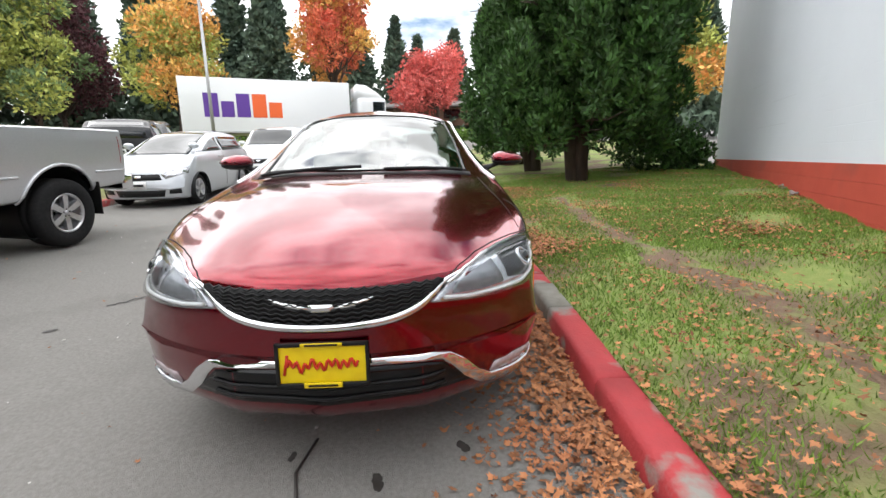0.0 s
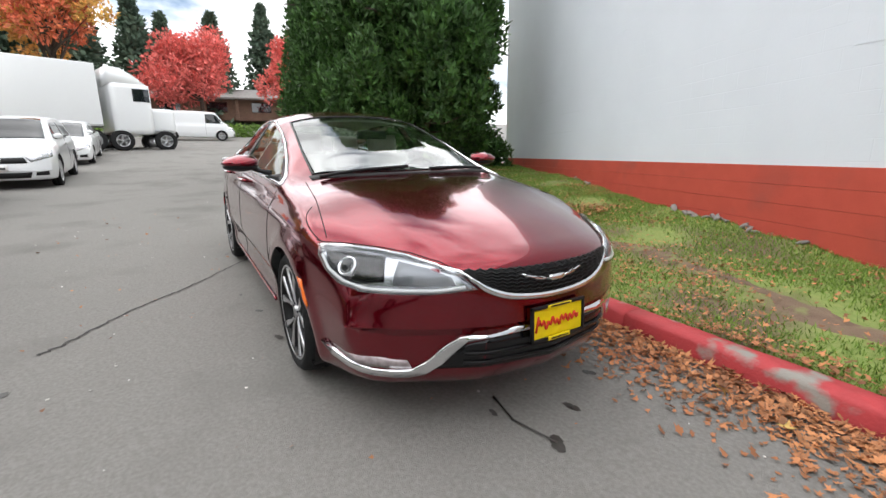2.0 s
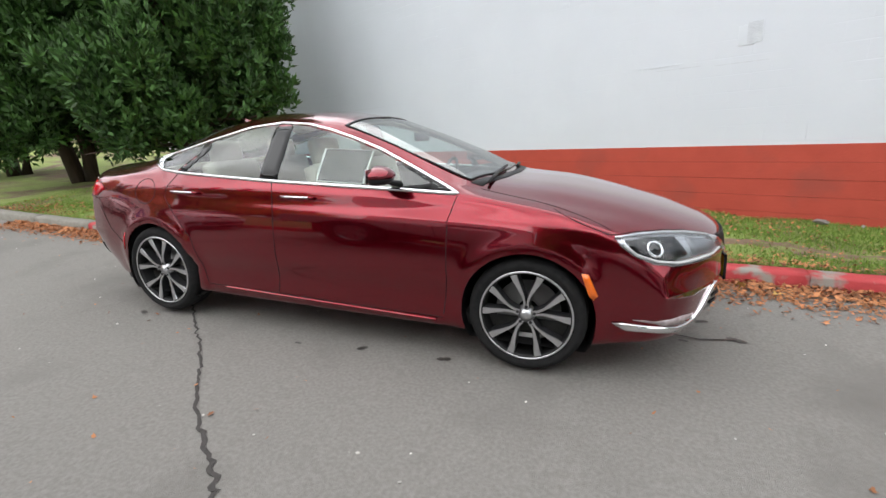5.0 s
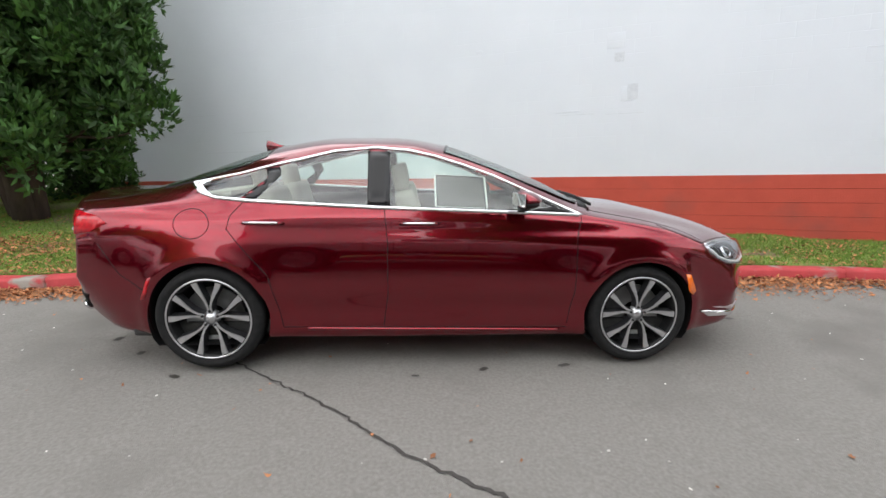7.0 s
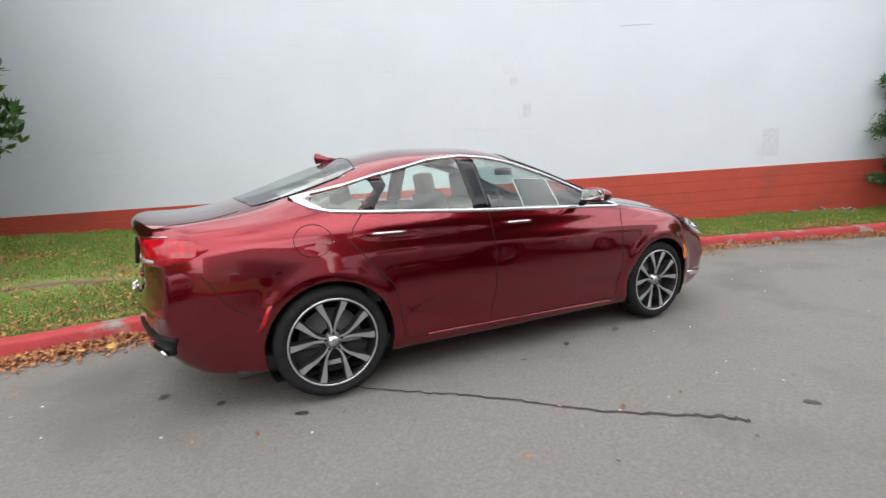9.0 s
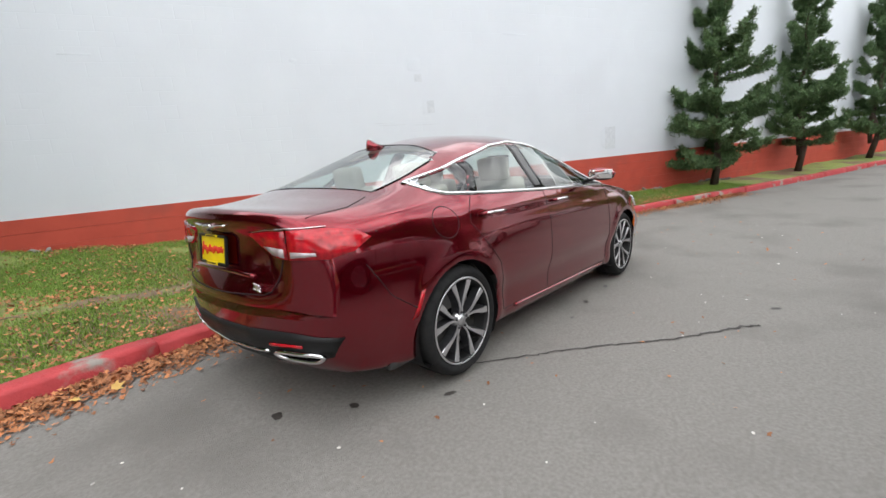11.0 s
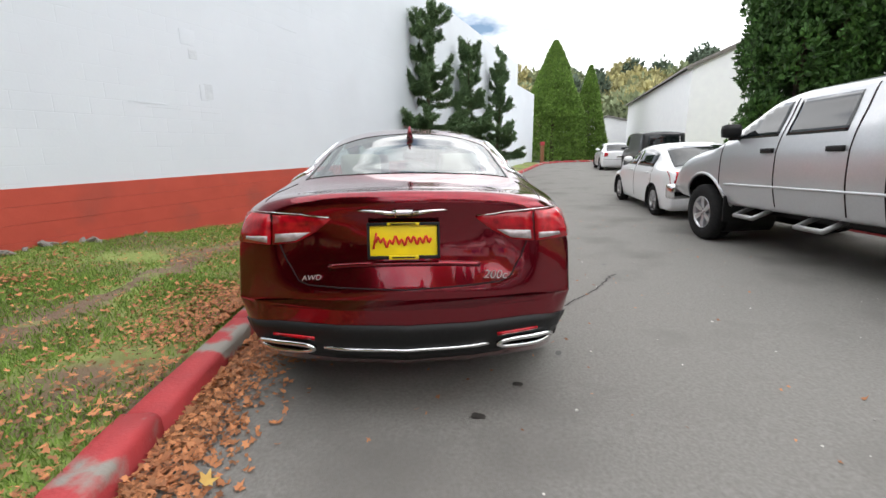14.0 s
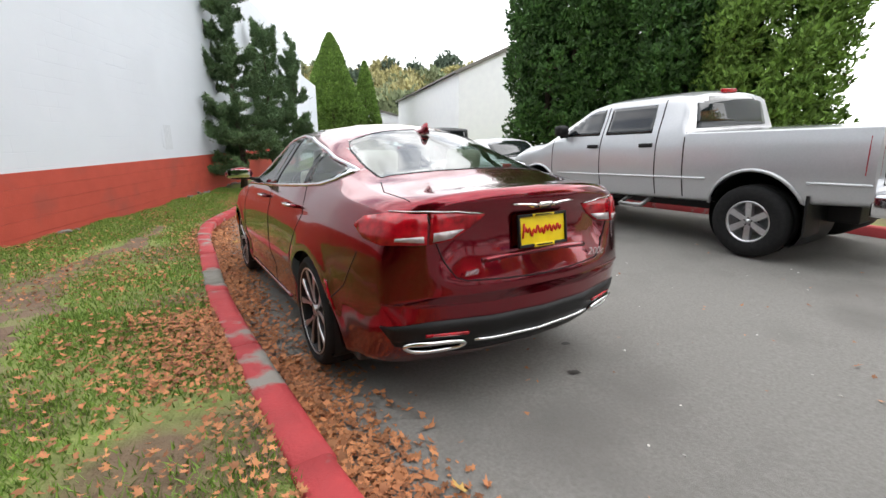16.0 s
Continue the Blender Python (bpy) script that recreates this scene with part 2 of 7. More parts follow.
def block_paint(name, c1, c2, mortar_depth):
    """White paint over concrete blocks, the courses showing as faint ridges here and there."""
    m = mat(name, c1, 0.65, 0, c2, 1.1, stain=tuple(v * 0.93 for v in c1), stain_scale=0.5, stain_lo=0.5, stain_hi=0.8)
    n, k = m.node_tree.nodes, m.node_tree.links
    b = n["Principled BSDF"]
    co = n.new("ShaderNodeTexCoord")
    br = n.new("ShaderNodeTexBrick")
    br.inputs["Scale"].default_value = 1.0
    br.inputs["Brick Width"].default_value, br.inputs["Row Height"].default_value = 0.4, 0.2
    br.inputs["Mortar Size"].default_value, br.inputs["Mortar Smooth"].default_value = 0.006, 0.6
    mp = n.new("ShaderNodeMapping")
    mp.inputs["Rotation"].default_value = (radians(90), 0, 0)
    k.new(co.outputs["Object"], mp.inputs["Vector"])
    k.new(mp.outputs[0], br.inputs["Vector"])
    patchy = n.new("ShaderNodeTexNoise")
    patchy.inputs["Scale"].default_value = 0.9
    k.new(co.outputs["Object"], patchy.inputs["Vector"])
    r = n.new("ShaderNodeMapRange")
    r.inputs["From Min"].default_value, r.inputs["From Max"].default_value = 0.45, 0.7
    k.new(patchy.outputs["Fac"], r.inputs["Value"])
    mul = n.new("ShaderNodeMath")
    mul.operation = "MULTIPLY"
    k.new(br.outputs["Fac"], mul.inputs[0])
    k.new(r.outputs[0], mul.inputs[1])
    grain = n.new("ShaderNodeTexNoise")
    grain.inputs["Scale"].default_value, grain.inputs["Detail"].default_value = 30, 6
    k.new(co.outputs["Object"], grain.inputs["Vector"])
    add = n.new("ShaderNodeMath")
    add.operation = "MULTIPLY_ADD"
    add.inputs[1].default_value = 0.25
    k.new(grain.outputs["Fac"], add.inputs[0])
    k.new(mul.outputs[0], add.inputs[2])
    bp = n.new("ShaderNodeBump")
    bp.inputs["Strength"].default_value, bp.inputs["Distance"].default_value = mortar_depth, 0.01
    bp.invert = True
    k.new(add.outputs[0], bp.inputs["Height"])
    k.new(bp.outputs[0], b.inputs["Normal"])
    return m


WALL_WHITE = block_paint("white_block_paint", (0.715, 0.76, 0.82), (0.685, 0.73, 0.79), 0.4)


# ---- building blocks ----
def part(name, bm, material, parent=None, label="", smooth=True):
    """Links a bmesh as one mesh object, under a thing if one is given."""
    me = bpy.data.meshes.new(name)
    bm.to_mesh(me)
    bm.free()
    for p in me.polygons:
        p.use_smooth = smooth
    me.materials.append(material)
    ob = new(name, me)
    if parent:
        ob.parent = parent
    if label:
        tagged(ob, label)
    return ob


def data_part(name, verts, faces, material, parent=None, label="", smooth=False):
    me = bpy.data.meshes.new(name)
    me.from_pydata([tuple(v) for v in verts], [], [tuple(f) for f in faces])
    if smooth:
        for p in me.polygons:
            p.use_smooth = True
    me.materials.append(material)
    ob = new(name, me)
    if parent:
        ob.parent = parent
    if label:
        tagged(ob, label)
    return ob


def thing(name, m, label, category, group="", kind=""):
    ob = new(name)
    ob.empty_display_size = 0.2
    ob.matrix_world = m
    return tagged(ob, label, category, group, kind)


def add_box(bm, size, m=Matrix(), bevel=0.0):
    r = bmesh.ops.create_cube(bm, size=1, matrix=m @ Matrix.Diagonal((*size, 1)))
    if bevel:
        edges = {e for v in r["verts"] for e in v.link_edges}
        bmesh.ops.bevel(bm, geom=list(edges), offset=bevel, segments=2, profile=0.7, affect="EDGES")
    return bm


def box(size, m=Matrix(), bevel=0.0):
    return add_box(bmesh.new(), size, m, bevel)


def add_tube(bm, pts, radius, sides=8, closed=False, flat=1.0):
    """A tube along points; flat squeezes it across its second axis; radius may be one number or one a point."""
    pts = [Vector(p) for p in pts]
    n = len(pts)
    rings = []
    up = Vector((0.13, 0.07, 1)).normalized()
    for i, p in enumerate(pts):
        a = pts[(i - 1) % n] if closed or i else p
        b = pts[(i + 1) % n] if closed or i < n - 1 else p
        d = (b - a).normalized()
        side = d.cross(up)
        side = side.normalized() if side.length > 1e-4 else Vector((1, 0, 0))
        nrm = side.cross(d)
        r = radius[i] if isinstance(radius, (list, tuple)) else radius
        rings.append([bm.verts.new(p + (side * math.cos(t) + nrm * math.sin(t) * flat) * r) for t in (2 * math.pi * j / sides for j in range(sides))])
    for i in range(n if closed else n - 1):
        a, b = rings[i], rings[(i + 1) % n]
        for j in range(sides):
            bm.faces.new((a[j], a[(j + 1) % sides], b[(j + 1) % sides], b[j]))
    if not closed:
        bm.faces.new(rings[0][::-1])
        bm.faces.new(rings[-1])
    return bm


def tube(pts, radius, sides=8, closed=False, flat=1.0):
    return add_tube(bmesh.new(), pts, radius, sides, closed, flat)


def lathe(profile, steps=40):
    """Turns (radius, y) pairs round the y axis."""
    bm = bmesh.new()
    rings = [[bm.verts.new((r * math.cos(2 * math.pi * i / steps), y, r * math.sin(2 * math.pi * i / steps))) for i in range(steps)] for r, y in profile]
    for a, b in zip(rings, rings[1:]):
        for i in range(steps):
            bm.faces.new((a[i], a[(i + 1) % steps], b[(i + 1) % steps], b[i]))
    bmesh.ops.recalc_face_normals(bm, faces=bm.faces)
    return bm


def pchip(table, x):
    """Smooth interpolation through (x, value) pairs without overshoot."""
    t = sorted({round(a, 5): b for a, b in table}.items())
    xs, ys = np.array([p[0] for p in t], float), np.array([p[1] for p in t], float)
    if len(xs) == 1:
        return np.full_like(np.asarray(x, float), ys[0])
    h, d = np.diff(xs), np.diff(ys) / np.diff(xs)
    m = np.zeros(len(xs))
    m[0], m[-1] = d[0], d[-1]
    for i in range(1, len(xs) - 1):
        m[i] = 0 if d[i - 1] * d[i] <= 0 else 2 * d[i - 1] * d[i] / (d[i - 1] + d[i])
    x = np.clip(np.asarray(x, float), xs[0], xs[-1])
    i = np.clip(np.searchsorted(xs, x) - 1, 0, len(xs) - 2)
    s = (x - xs[i]) / h[i]
    return ((2 * s**3 - 3 * s**2 + 1) * ys[i] + (s**3 - 2 * s**2 + s) * h[i] * m[i] + (-2 * s**3 + 3 * s**2) * ys[i + 1] + (s**3 - s**2) * h[i] * m[i + 1])


def smooth(a, b, x):
    s = np.clip((np.asarray(x, float) - a) / (b - a), 0, 1)
    return s * s * (3 - 2 * s)


def bezier_path(pts, n):
    """A smooth line through points, n steps between each two."""
    pts = [Vector(p) for p in pts]
    out = []
    for i in range(len(pts) - 1):
        p0, p1, p2, p3 = pts[max(i - 1, 0)], pts[i], pts[i + 1], pts[min(i + 2, len(pts) - 1)]
        for j in range(n):
            t = j / n
            out.append(0.5 * ((2 * p1) + (p2 - p0) * t + (2 * p0 - 5 * p1 + 4 * p2 - p3) * t * t + (3 * p1 - p0 - 3 * p2 + p3) * t**3))
    return out + [pts[-1]]


# ---- ground ----
def road_z(x, y):
    """Height of the road: a 2.4 degree fall to a flat stretch at +x, a longer rise behind, and a slight rise across."""
    x, y = np.asarray(x, float), np.asarray(y, float)
    z = pchip([(-420, 34), (-120, 9.6), (-60, 4.6), (-33, 2.3), (-20, 1.2), (-13, 0.56), (-8, 0.332), (3, -0.1245), (5, -0.168), (8, -0.18), (30, -0.28), (400, -0.6)], x)
    return z + 0.05 * np.clip(-y - 2.4, 0, 6) * smooth(-5, 0, x)


KERB = bezier_path([(-27.5, 16, 0), (-27.5, 9, 0), (-26, 4.6, 0), (-22, 3.0, 0), (-15, 2.0, 0), (-9, 1.25, 0), (-4.6, 0.95, 0), (-3.4, 1.06, 0), (-2.4, 1.19, 0), (0, 1.29, 0), (2, 1.24, 0),
                    (3.6, 1.19, 0), (4.8, 1.0, 0), (6.2, 0.45, 0), (8, -0.22, 0), (9.6, -0.9, 0), (14, -2.65, 0), (20, -5.3, 0), (26, -7.7, 0), (29.5, -9.4, 0), (32, -11.8, 0), (33, -16, 0), (33.5, -26, 0)], 8)
KERB_X = np.array([p.x for p in KERB if -26 <= p.x <= 31])
KERB_Y = np.array([p.y for p in KERB if -26 <= p.x <= 31])
WALL_A, WALL_B = 4.8, -0.44


def kerb_y(x):
    return np.interp(x, KERB_X, KERB_Y)


def lawn_z(x, y):
    """Height of the lawn, which rises from the kerb to the wall."""
    d = np.clip(np.asarray(y, float) - kerb_y(x), 0, 7)
    lump = 0.02 * np.sin(2.3 * np.asarray(x) + 1.7 * d) + 0.015 * np.sin(5.1 * np.asarray(x) - 3.3 * d)
    return road_z(x, kerb_y(x)) + 0.125 + 0.065 * np.clip(d - 0.15, 0, 5) + lump * smooth(0.1, 0.6, d)


def grid_sheet(name, xs, ys, zfun, material, label, category):
    X, Y = np.meshgrid(xs, ys)
    Z = zfun(X, Y)
    v = np.stack([X, Y, Z], -1).reshape(-1, 3)
    nx = len(xs)
    f = [(j * nx + i, j * nx + i + 1, (j + 1) * nx + i + 1, (j + 1) * nx + i) for j in range(len(ys) - 1) for i in range(nx - 1)]
    return tagged(data_part(name, v, f, material, smooth=True), label, category, kind="structure")


axis_x = sorted(set(list(np.linspace(-420, -60, 10)) + list(np.linspace(-60, -12, 33)) + list(np.linspace(-12, 12, 61)) + list(np.linspace(12, 60, 25)) + list(np.linspace(60, 420, 7))))
axis_y = sorted(set(list(np.linspace(-420, -30, 8)) + list(np.linspace(-30, 30, 81)) + list(np.linspace(30, 420, 8))))
grid_sheet("ground", np.array(axis_x), np.array(axis_y), road_z, ASPHALT, "worn grey asphalt driveway with fine stones and stains", "ground")


def lawn():
    xs = np.concatenate([np.linspace(-25.5, -8, 36), np.linspace(-7.8, 11, 126), np.linspace(11.3, 28, 50)])
    ts = np.linspace(0, 1, 26)
    v, f = [], []
    for x in xs:
        y0 = kerb_y(x) + 0.08
        y1 = WALL_A + WALL_B * x + 0.05 if x > -9 else 8.76 + 6 * (1 - smooth(-25, -9, x)) 
        y1 = max(y1, y0 + 0.3)
        for t in ts:
            y = y0 + (y1 - y0) * t
            v.append((x, y, lawn_z(x, y) - 0.012))
    n = len(ts)
    for i in range(len(xs) - 1):
        for j in range(n - 1):
            f.append((i * n + j, (i + 1) * n + j, (i + 1) * n + j + 1, i * n + j + 1))
    return tagged(data_part("lawn", v, f, GRASS, smooth=True), "patchy autumn lawn with bare brown soil beside the kerb", "lawn", kind="structure")


lawn()


def kerb_pieces():
    """Kerb stones about 1.2 m long, some painted red, a few bare."""
    rng = random.Random(4)
    root = thing("kerb", Matrix(), "worn red-painted concrete kerb with chipped bare patches", "kerb", kind="structure")
    length, run = 0.0, [KERB[0]]
    pieces = []
    for a, b in zip(KERB, KERB[1:]):
        seg = (b - a).length
        steps = max(1, int(seg / 0.15))
        for s in range(1, steps + 1):
            p = a.lerp(b, s / steps)
            length += seg / steps
            run.append(p)
            if length > 1.25 or any(abs(p.x - c) < 0.08 and length > 0.25 for c in (0.55, 1.1, 2.05, 2.33)):
                pieces.append(run)
                run, length = [p], 0.0
    pieces.append(run)
    for run in pieces:
        if len(run) < 2:
            continue
        bm = bmesh.new()
        rings = []
        jog = rng.uniform(-0.008, 0.008)
        mid = run[len(run) // 2]
        for i, p in enumerate(run):
            d = (run[min(i + 1, len(run) - 1)] - run[max(i - 1, 0)]).normalized()
            if i == 0:
                p = p + d * 0.005
            if i == len(run) - 1:
                p = p - d * 0.005
            side = Vector((-d.y, d.x, 0))
            z = float(road_z(p.x, p.y))
            prof = [(-0.088, -0.05), (-0.08, 0.1), (-0.066, 0.122), (-0.04, 0.13), (0.085, 0.13), (0.097, 0.12), (0.1, -0.05)]
            rings.append([bm.verts.new(p + side * (s + jog) + Vector((0, 0, z + h + jog * 0.5 + rng.uniform(-0.003, 0.003)))) for s, h in prof])
        for a, b in zip(rings, rings[1:]):
            for j in range(len(a) - 1):
                bm.faces.new((a[j], b[j], b[j + 1], a[j + 1]))
        bm.faces.new(rings[0])
        bm.faces.new(rings[-1][::-1])
        bmesh.ops.recalc_face_normals(bm, faces=bm.faces)
        bare = mid.x < -4.5 or 0.55 < mid.x < 1.1 or 2.05 < mid.x < 2.33
        part("kerb_stone", bm, KERB_GREY if bare else KERB_RED, root, "bare grey concrete kerb stone" if bare else "")


kerb_pieces()


# ---- the long block building ----
WALL_DIR = Vector((1, WALL_B, 0)).normalized()
WALL_N = Vector((WALL_DIR.y, -WALL_DIR.x, 0))
WALL_ANGLE = math.degrees(math.atan(WALL_B))


def on_wall(x, z=0.0, out=0.0):
    return Vector((x, WALL_A + WALL_B * x, z)) + WALL_N * out


def wall_span(x0, x1):
    return (on_wall(x1) - on_wall(x0)).length


def wall_box(x0, x1, z0, z1, depth, out, bevel=0.0):
    """A box along the wall whose front stands out by the given amount."""
    c = (on_wall(x0) + on_wall(x1)) / 2 + WALL_N * (out - depth / 2)
    return box((wall_span(x0, x1), depth, z1 - z0), pose(c.x, c.y, (z0 + z1) / 2, 0, 0, WALL_ANGLE), bevel)


BAND_TOP = 0.955
building = thing("block_building", Matrix(), "long windowless building of white-painted blocks with a red base band", "building", kind="structure")


def white_wall(x0, x1, top):
    c = on_wall(x0)
    length = wall_span(x0, x1)
    bm = box((length, 0.3, top - BAND_TOP), pose(length / 2, 0.15, (top + BAND_TOP) / 2))
    ob = part("wall", bm, WALL_WHITE, building, smooth=False)
    ob.matrix_world = pose(c.x, c.y, 0, 0, 0, WALL_ANGLE)


white_wall(-8.0, 24.2, 6.2)
white_wall(24.2, 29.5, 5.0)
for row in range(6):
    x0, x1 = -8.0, 22.0
    z1 = BAND_TOP - row * 0.2
    part("block_course", wall_box(x0, x1, z1 - 0.1972, z1, 0.3, 0.012 + 0.0015 * (row % 2), 0.002), WALL_RED, building, smooth=False)
part("block_course", wall_box(22.0, 29.5, -0.5, BAND_TOP, 0.3, 0.0), WALL_WHITE, building, smooth=False)
part("footing", wall_box(-8.0, 22.0, -0.6, -0.24, 0.3, 0.05), CONCRETE, building, smooth=False)
# plugged openings, scuffs and cracked courses in the white paint
WALL_PATCH = mat("wall_repair_paint", (0.6, 0.64, 0.69), 0.75, 0, (0.68, 0.72, 0.77), 14, 0.6, 50)
for x0, x1, z0, z1 in ((7.45, 7.75, 1.14, 1.65), (3.28, 3.42, 2.13, 2.36), (3.09, 3.22, 2.70, 2.83)):
    part("wall_patch", wall_box(x0, x1, z0, z1, 0.02, 0.005, 0.003), WALL_PATCH, building, "rough repaired patch in the white paint", smooth=False)
for x0, x1, z in ((2.37, 2.85, 1.945), (3.0, 3.5, 1.925), (2.29, 2.51, 1.985), (-4.6, -3.2, 1.56), (-3.9, -2.9, 1.96), (-5.2, -4.3, 2.36)):
    part("cracked_joint", wall_box(x0, x1, z - 0.004, z + 0.004, 0.01, 0.003), WALL_PATCH, building, smooth=False)
# crumbled concrete along the foot of the wall
def rubble():
    rng = random.Random(8)
    bm = bmesh.new()
    for i in range(150):
        x = rng.uniform(-6, 12)
        if math.sin(x * 1.7) + math.sin(x * 0.6 + 1) < 0.2:
            continue
        p = on_wall(x, 0, rng.uniform(0.02, 0.1))
        s = rng.uniform(0.02, 0.07)
        m = pose(p.x, p.y, float(lawn_z(p.x, p.y)) + s * 0.2, rng.uniform(0, 40), rng.uniform(0, 40), rng.uniform(0, 360)) @ Matrix.Diagonal((s * 2.2, s, s * 0.7, 1))
        bmesh.ops.create_icosphere(bm, subdivisions=1, radius=0.7, matrix=m)
    tagged(part("rubble", bm, CONCRETE, smooth=False), "grey crumbs of concrete along the foot of the wall", "rubble", kind="stuff")


rubble()
# end wall and roof, so that the building is a solid
end = on_wall(-8.0) + Vector((-WALL_N.x, -WALL_N.y, 0)) * 6.3
part("end_wall", box((0.3, 12, 6.7), pose(end.x + 0.14, end.y, 2.85, 0, 0, WALL_ANGLE)), WALL_WHITE, building, smooth=False)
roof_c = (on_wall(-8.0) + on_wall(24.2)) / 2 - WALL_N * 6.3
part("roof", box((wall_span(-8, 24.2) - 0.02, 12, 0.2), pose(roof_c.x, roof_c.y, 6.28, 0, 0, WALL_ANGLE)), ROOF_GREY, building, smooth=False)
# old repairs on the white wall
for x, z, w, h in ((3.28, 2.22, 0.16, 0.22), (3.1, 3.0, 0.24, 0.22), (7.5, 1.39, 0.3, 0.42), (1.13, 3.05, 0.1, 0.05), (-1.5, 3.1, 0.35, 0.02), (5.2, 3.6, 0.5, 0.02), (2.4, 2.0, 0.5, 0.015), (6.2, 2.6, 0.6, 0.015)):
    part("wall_repair", wall_box(x - w / 2, x + w / 2, z - h / 2, z + h / 2, 0.02, 0.004, 0.002), WALL_WHITE, building, "faint painted-over repair")


# ---- vehicles ----
from mathutils.bvhtree import BVHTree


def loft_body(spec, nx=200, nv=9):
    """The skin of a car body from tables of half widths and heights along its length. x runs forward, the ground is z = 0."""
    x0, x1 = spec["x"]
    u = np.linspace(0, 1, nx)
    u = 0.5 - 0.5 * np.cos(np.pi * u) * (0.55 + 0.45 * np.abs(np.cos(np.pi * u)))
    X = x0 + (x1 - x0) * u
    get = lambda k: pchip(spec[k], X)
    zb, ws, wm, zm, wsh, zsh, wt, zte, zt = (get(k) for k in ("zb", "ws", "wm", "zm", "wsh", "zsh", "wt", "zte", "zt"))
    rows = []
    for i in range(nx):
        lo, hi = zb[i], zt[i]
        cl = lambda z: min(max(z, lo + 0.004), hi - 0.002)
        z_sh, z_te = cl(zsh[i]), cl(zte[i])
        z_m = min(cl(zm[i]), z_sh - 0.001)
        z_c = z_m + (z_sh - z_m) * 0.62
        w_c = wm[i] + (wsh[i] - wm[i]) * 0.22
        z_s = min(cl(zb[i] + 0.07), z_m - 0.0005)
        key = [(0, lo), (ws[i] - 0.12, lo), (ws[i] - 0.02, lo + (z_s - lo) * 0.35), (ws[i], z_s), (wm[i], z_m), (w_c, z_c), (wsh[i], z_sh),
               ((wsh[i] + wt[i]) / 2 + spec.get("bulge", 0.012), (z_sh + z_te) / 2), (wt[i], z_te), (wt[i] * 0.78, z_te + (hi - z_te) * 0.52), (wt[i] * 0.45, z_te + (hi - z_te) * 0.86), (0, hi)]
        k = np.array(key)
        d = np.r_[0, np.cumsum(np.maximum(np.hypot(*np.diff(k, axis=0).T), 1e-4))]
        s = np.concatenate([np.linspace(d[j], d[j + 1], n, endpoint=False) for j, n in enumerate((2, 2, 2, nv, nv, nv, nv, nv, 4, 5, 5))] + [[d[-1]]])
        y, z = pchip(list(zip(d, k[:, 0])), s), pchip(list(zip(d, k[:, 1])), s)
        f = spec["front_bow"] * smooth(spec["bow_from"], x1, X[i]) - spec["rear_bow"] * smooth(-spec["rear_bow_from"], -x0, -X[i])
        x = X[i] - f * (np.abs(y) / spec["half"]) ** 2.3
        rows.append(np.stack([x, -y, z], -1))
    R = np.array(rows)
    for shape in spec.get("shapes", ()):
        shape(R)
    nV = R.shape[1]
    L = R[:, 1:-1] * (1, -1, 1)
    ring = np.concatenate([R, L[:, ::-1]], 1)
    n = ring.shape[1]
    faces = [(i * n + j, (i + 1) * n + j, (i + 1) * n + (j + 1) % n, i * n + (j + 1) % n) for i in range(nx - 1) for j in range(n)]
    faces += [tuple(range(n)), tuple(range((nx - 1) * n, nx * n))[::-1]]
    return ring.reshape(-1, 3), faces


def inside(poly, x, y):
    r = False
    for (ax, ay), (bx, by) in zip(poly, poly[1:] + poly[:1]):
        if (ay > y) != (by > y) and x < (bx - ax) * (y - ay) / (by - ay) + ax:
            r = not r
    return r


def nearest_on(poly, x, y):
    best = None
    for (ax, ay), (bx, by) in zip(poly, poly[1:] + poly[:1]):
        dx, dy = bx - ax, by - ay
        t = min(1, max(0, ((x - ax) * dx + (y - ay) * dy) / (dx * dx + dy * dy + 1e-12)))
        px, py = ax + dx * t, ay + dy * t
        d = math.hypot(px - x, py - y)
        if best is None or d < best[0]:
            best = (d, px, py)
    return best


VIEWS = {  # direction of projection, and how (a, b) lies in space
    "right": (Vector((0, 1, 0)), lambda a, b: Vector((a, -3, b))),
    "left": (Vector((0, -1, 0)), lambda a, b: Vector((a, 3, b))),
    "front": (Vector((-1, 0, 0)), lambda a, b: Vector((6, a, b))),
    "rear": (Vector((1, 0, 0)), lambda a, b: Vector((-6, a, b))),
    "top": (Vector((0, 0, -1)), lambda a, b: Vector((a, b, 5))),
    "corner_right": (Vector((-0.7071, 0.7071, 0)), lambda a, b: Vector((0.7071 * a + 4.2, 0.7071 * a - 4.2, b))),
    "corner_left": (Vector((-0.7071, -0.7071, 0)), lambda a, b: Vector((0.7071 * a + 4.2, -0.7071 * a + 4.2, b))),
    "tail_right": (Vector((0.7071, 0.7071, 0)), lambda a, b: Vector((0.7071 * a - 4.2, -0.7071 * a - 4.2, b))),
    "tail_left": (Vector((0.7071, -0.7071, 0)), lambda a, b: Vector((0.7071 * a - 4.2, 0.7071 * a + 4.2, b))),
}


def corner(points):
    """Outline for a corner view of the nose from (x, distance from the middle, z)."""
    return [(0.7071 * (x - y), z) for x, y, z in points]


def tail_corner(points):
    """Outline for a corner view of the tail from (x, distance from the middle, z)."""
    return [(0.7071 * (x + y), z) for x, y, z in points]


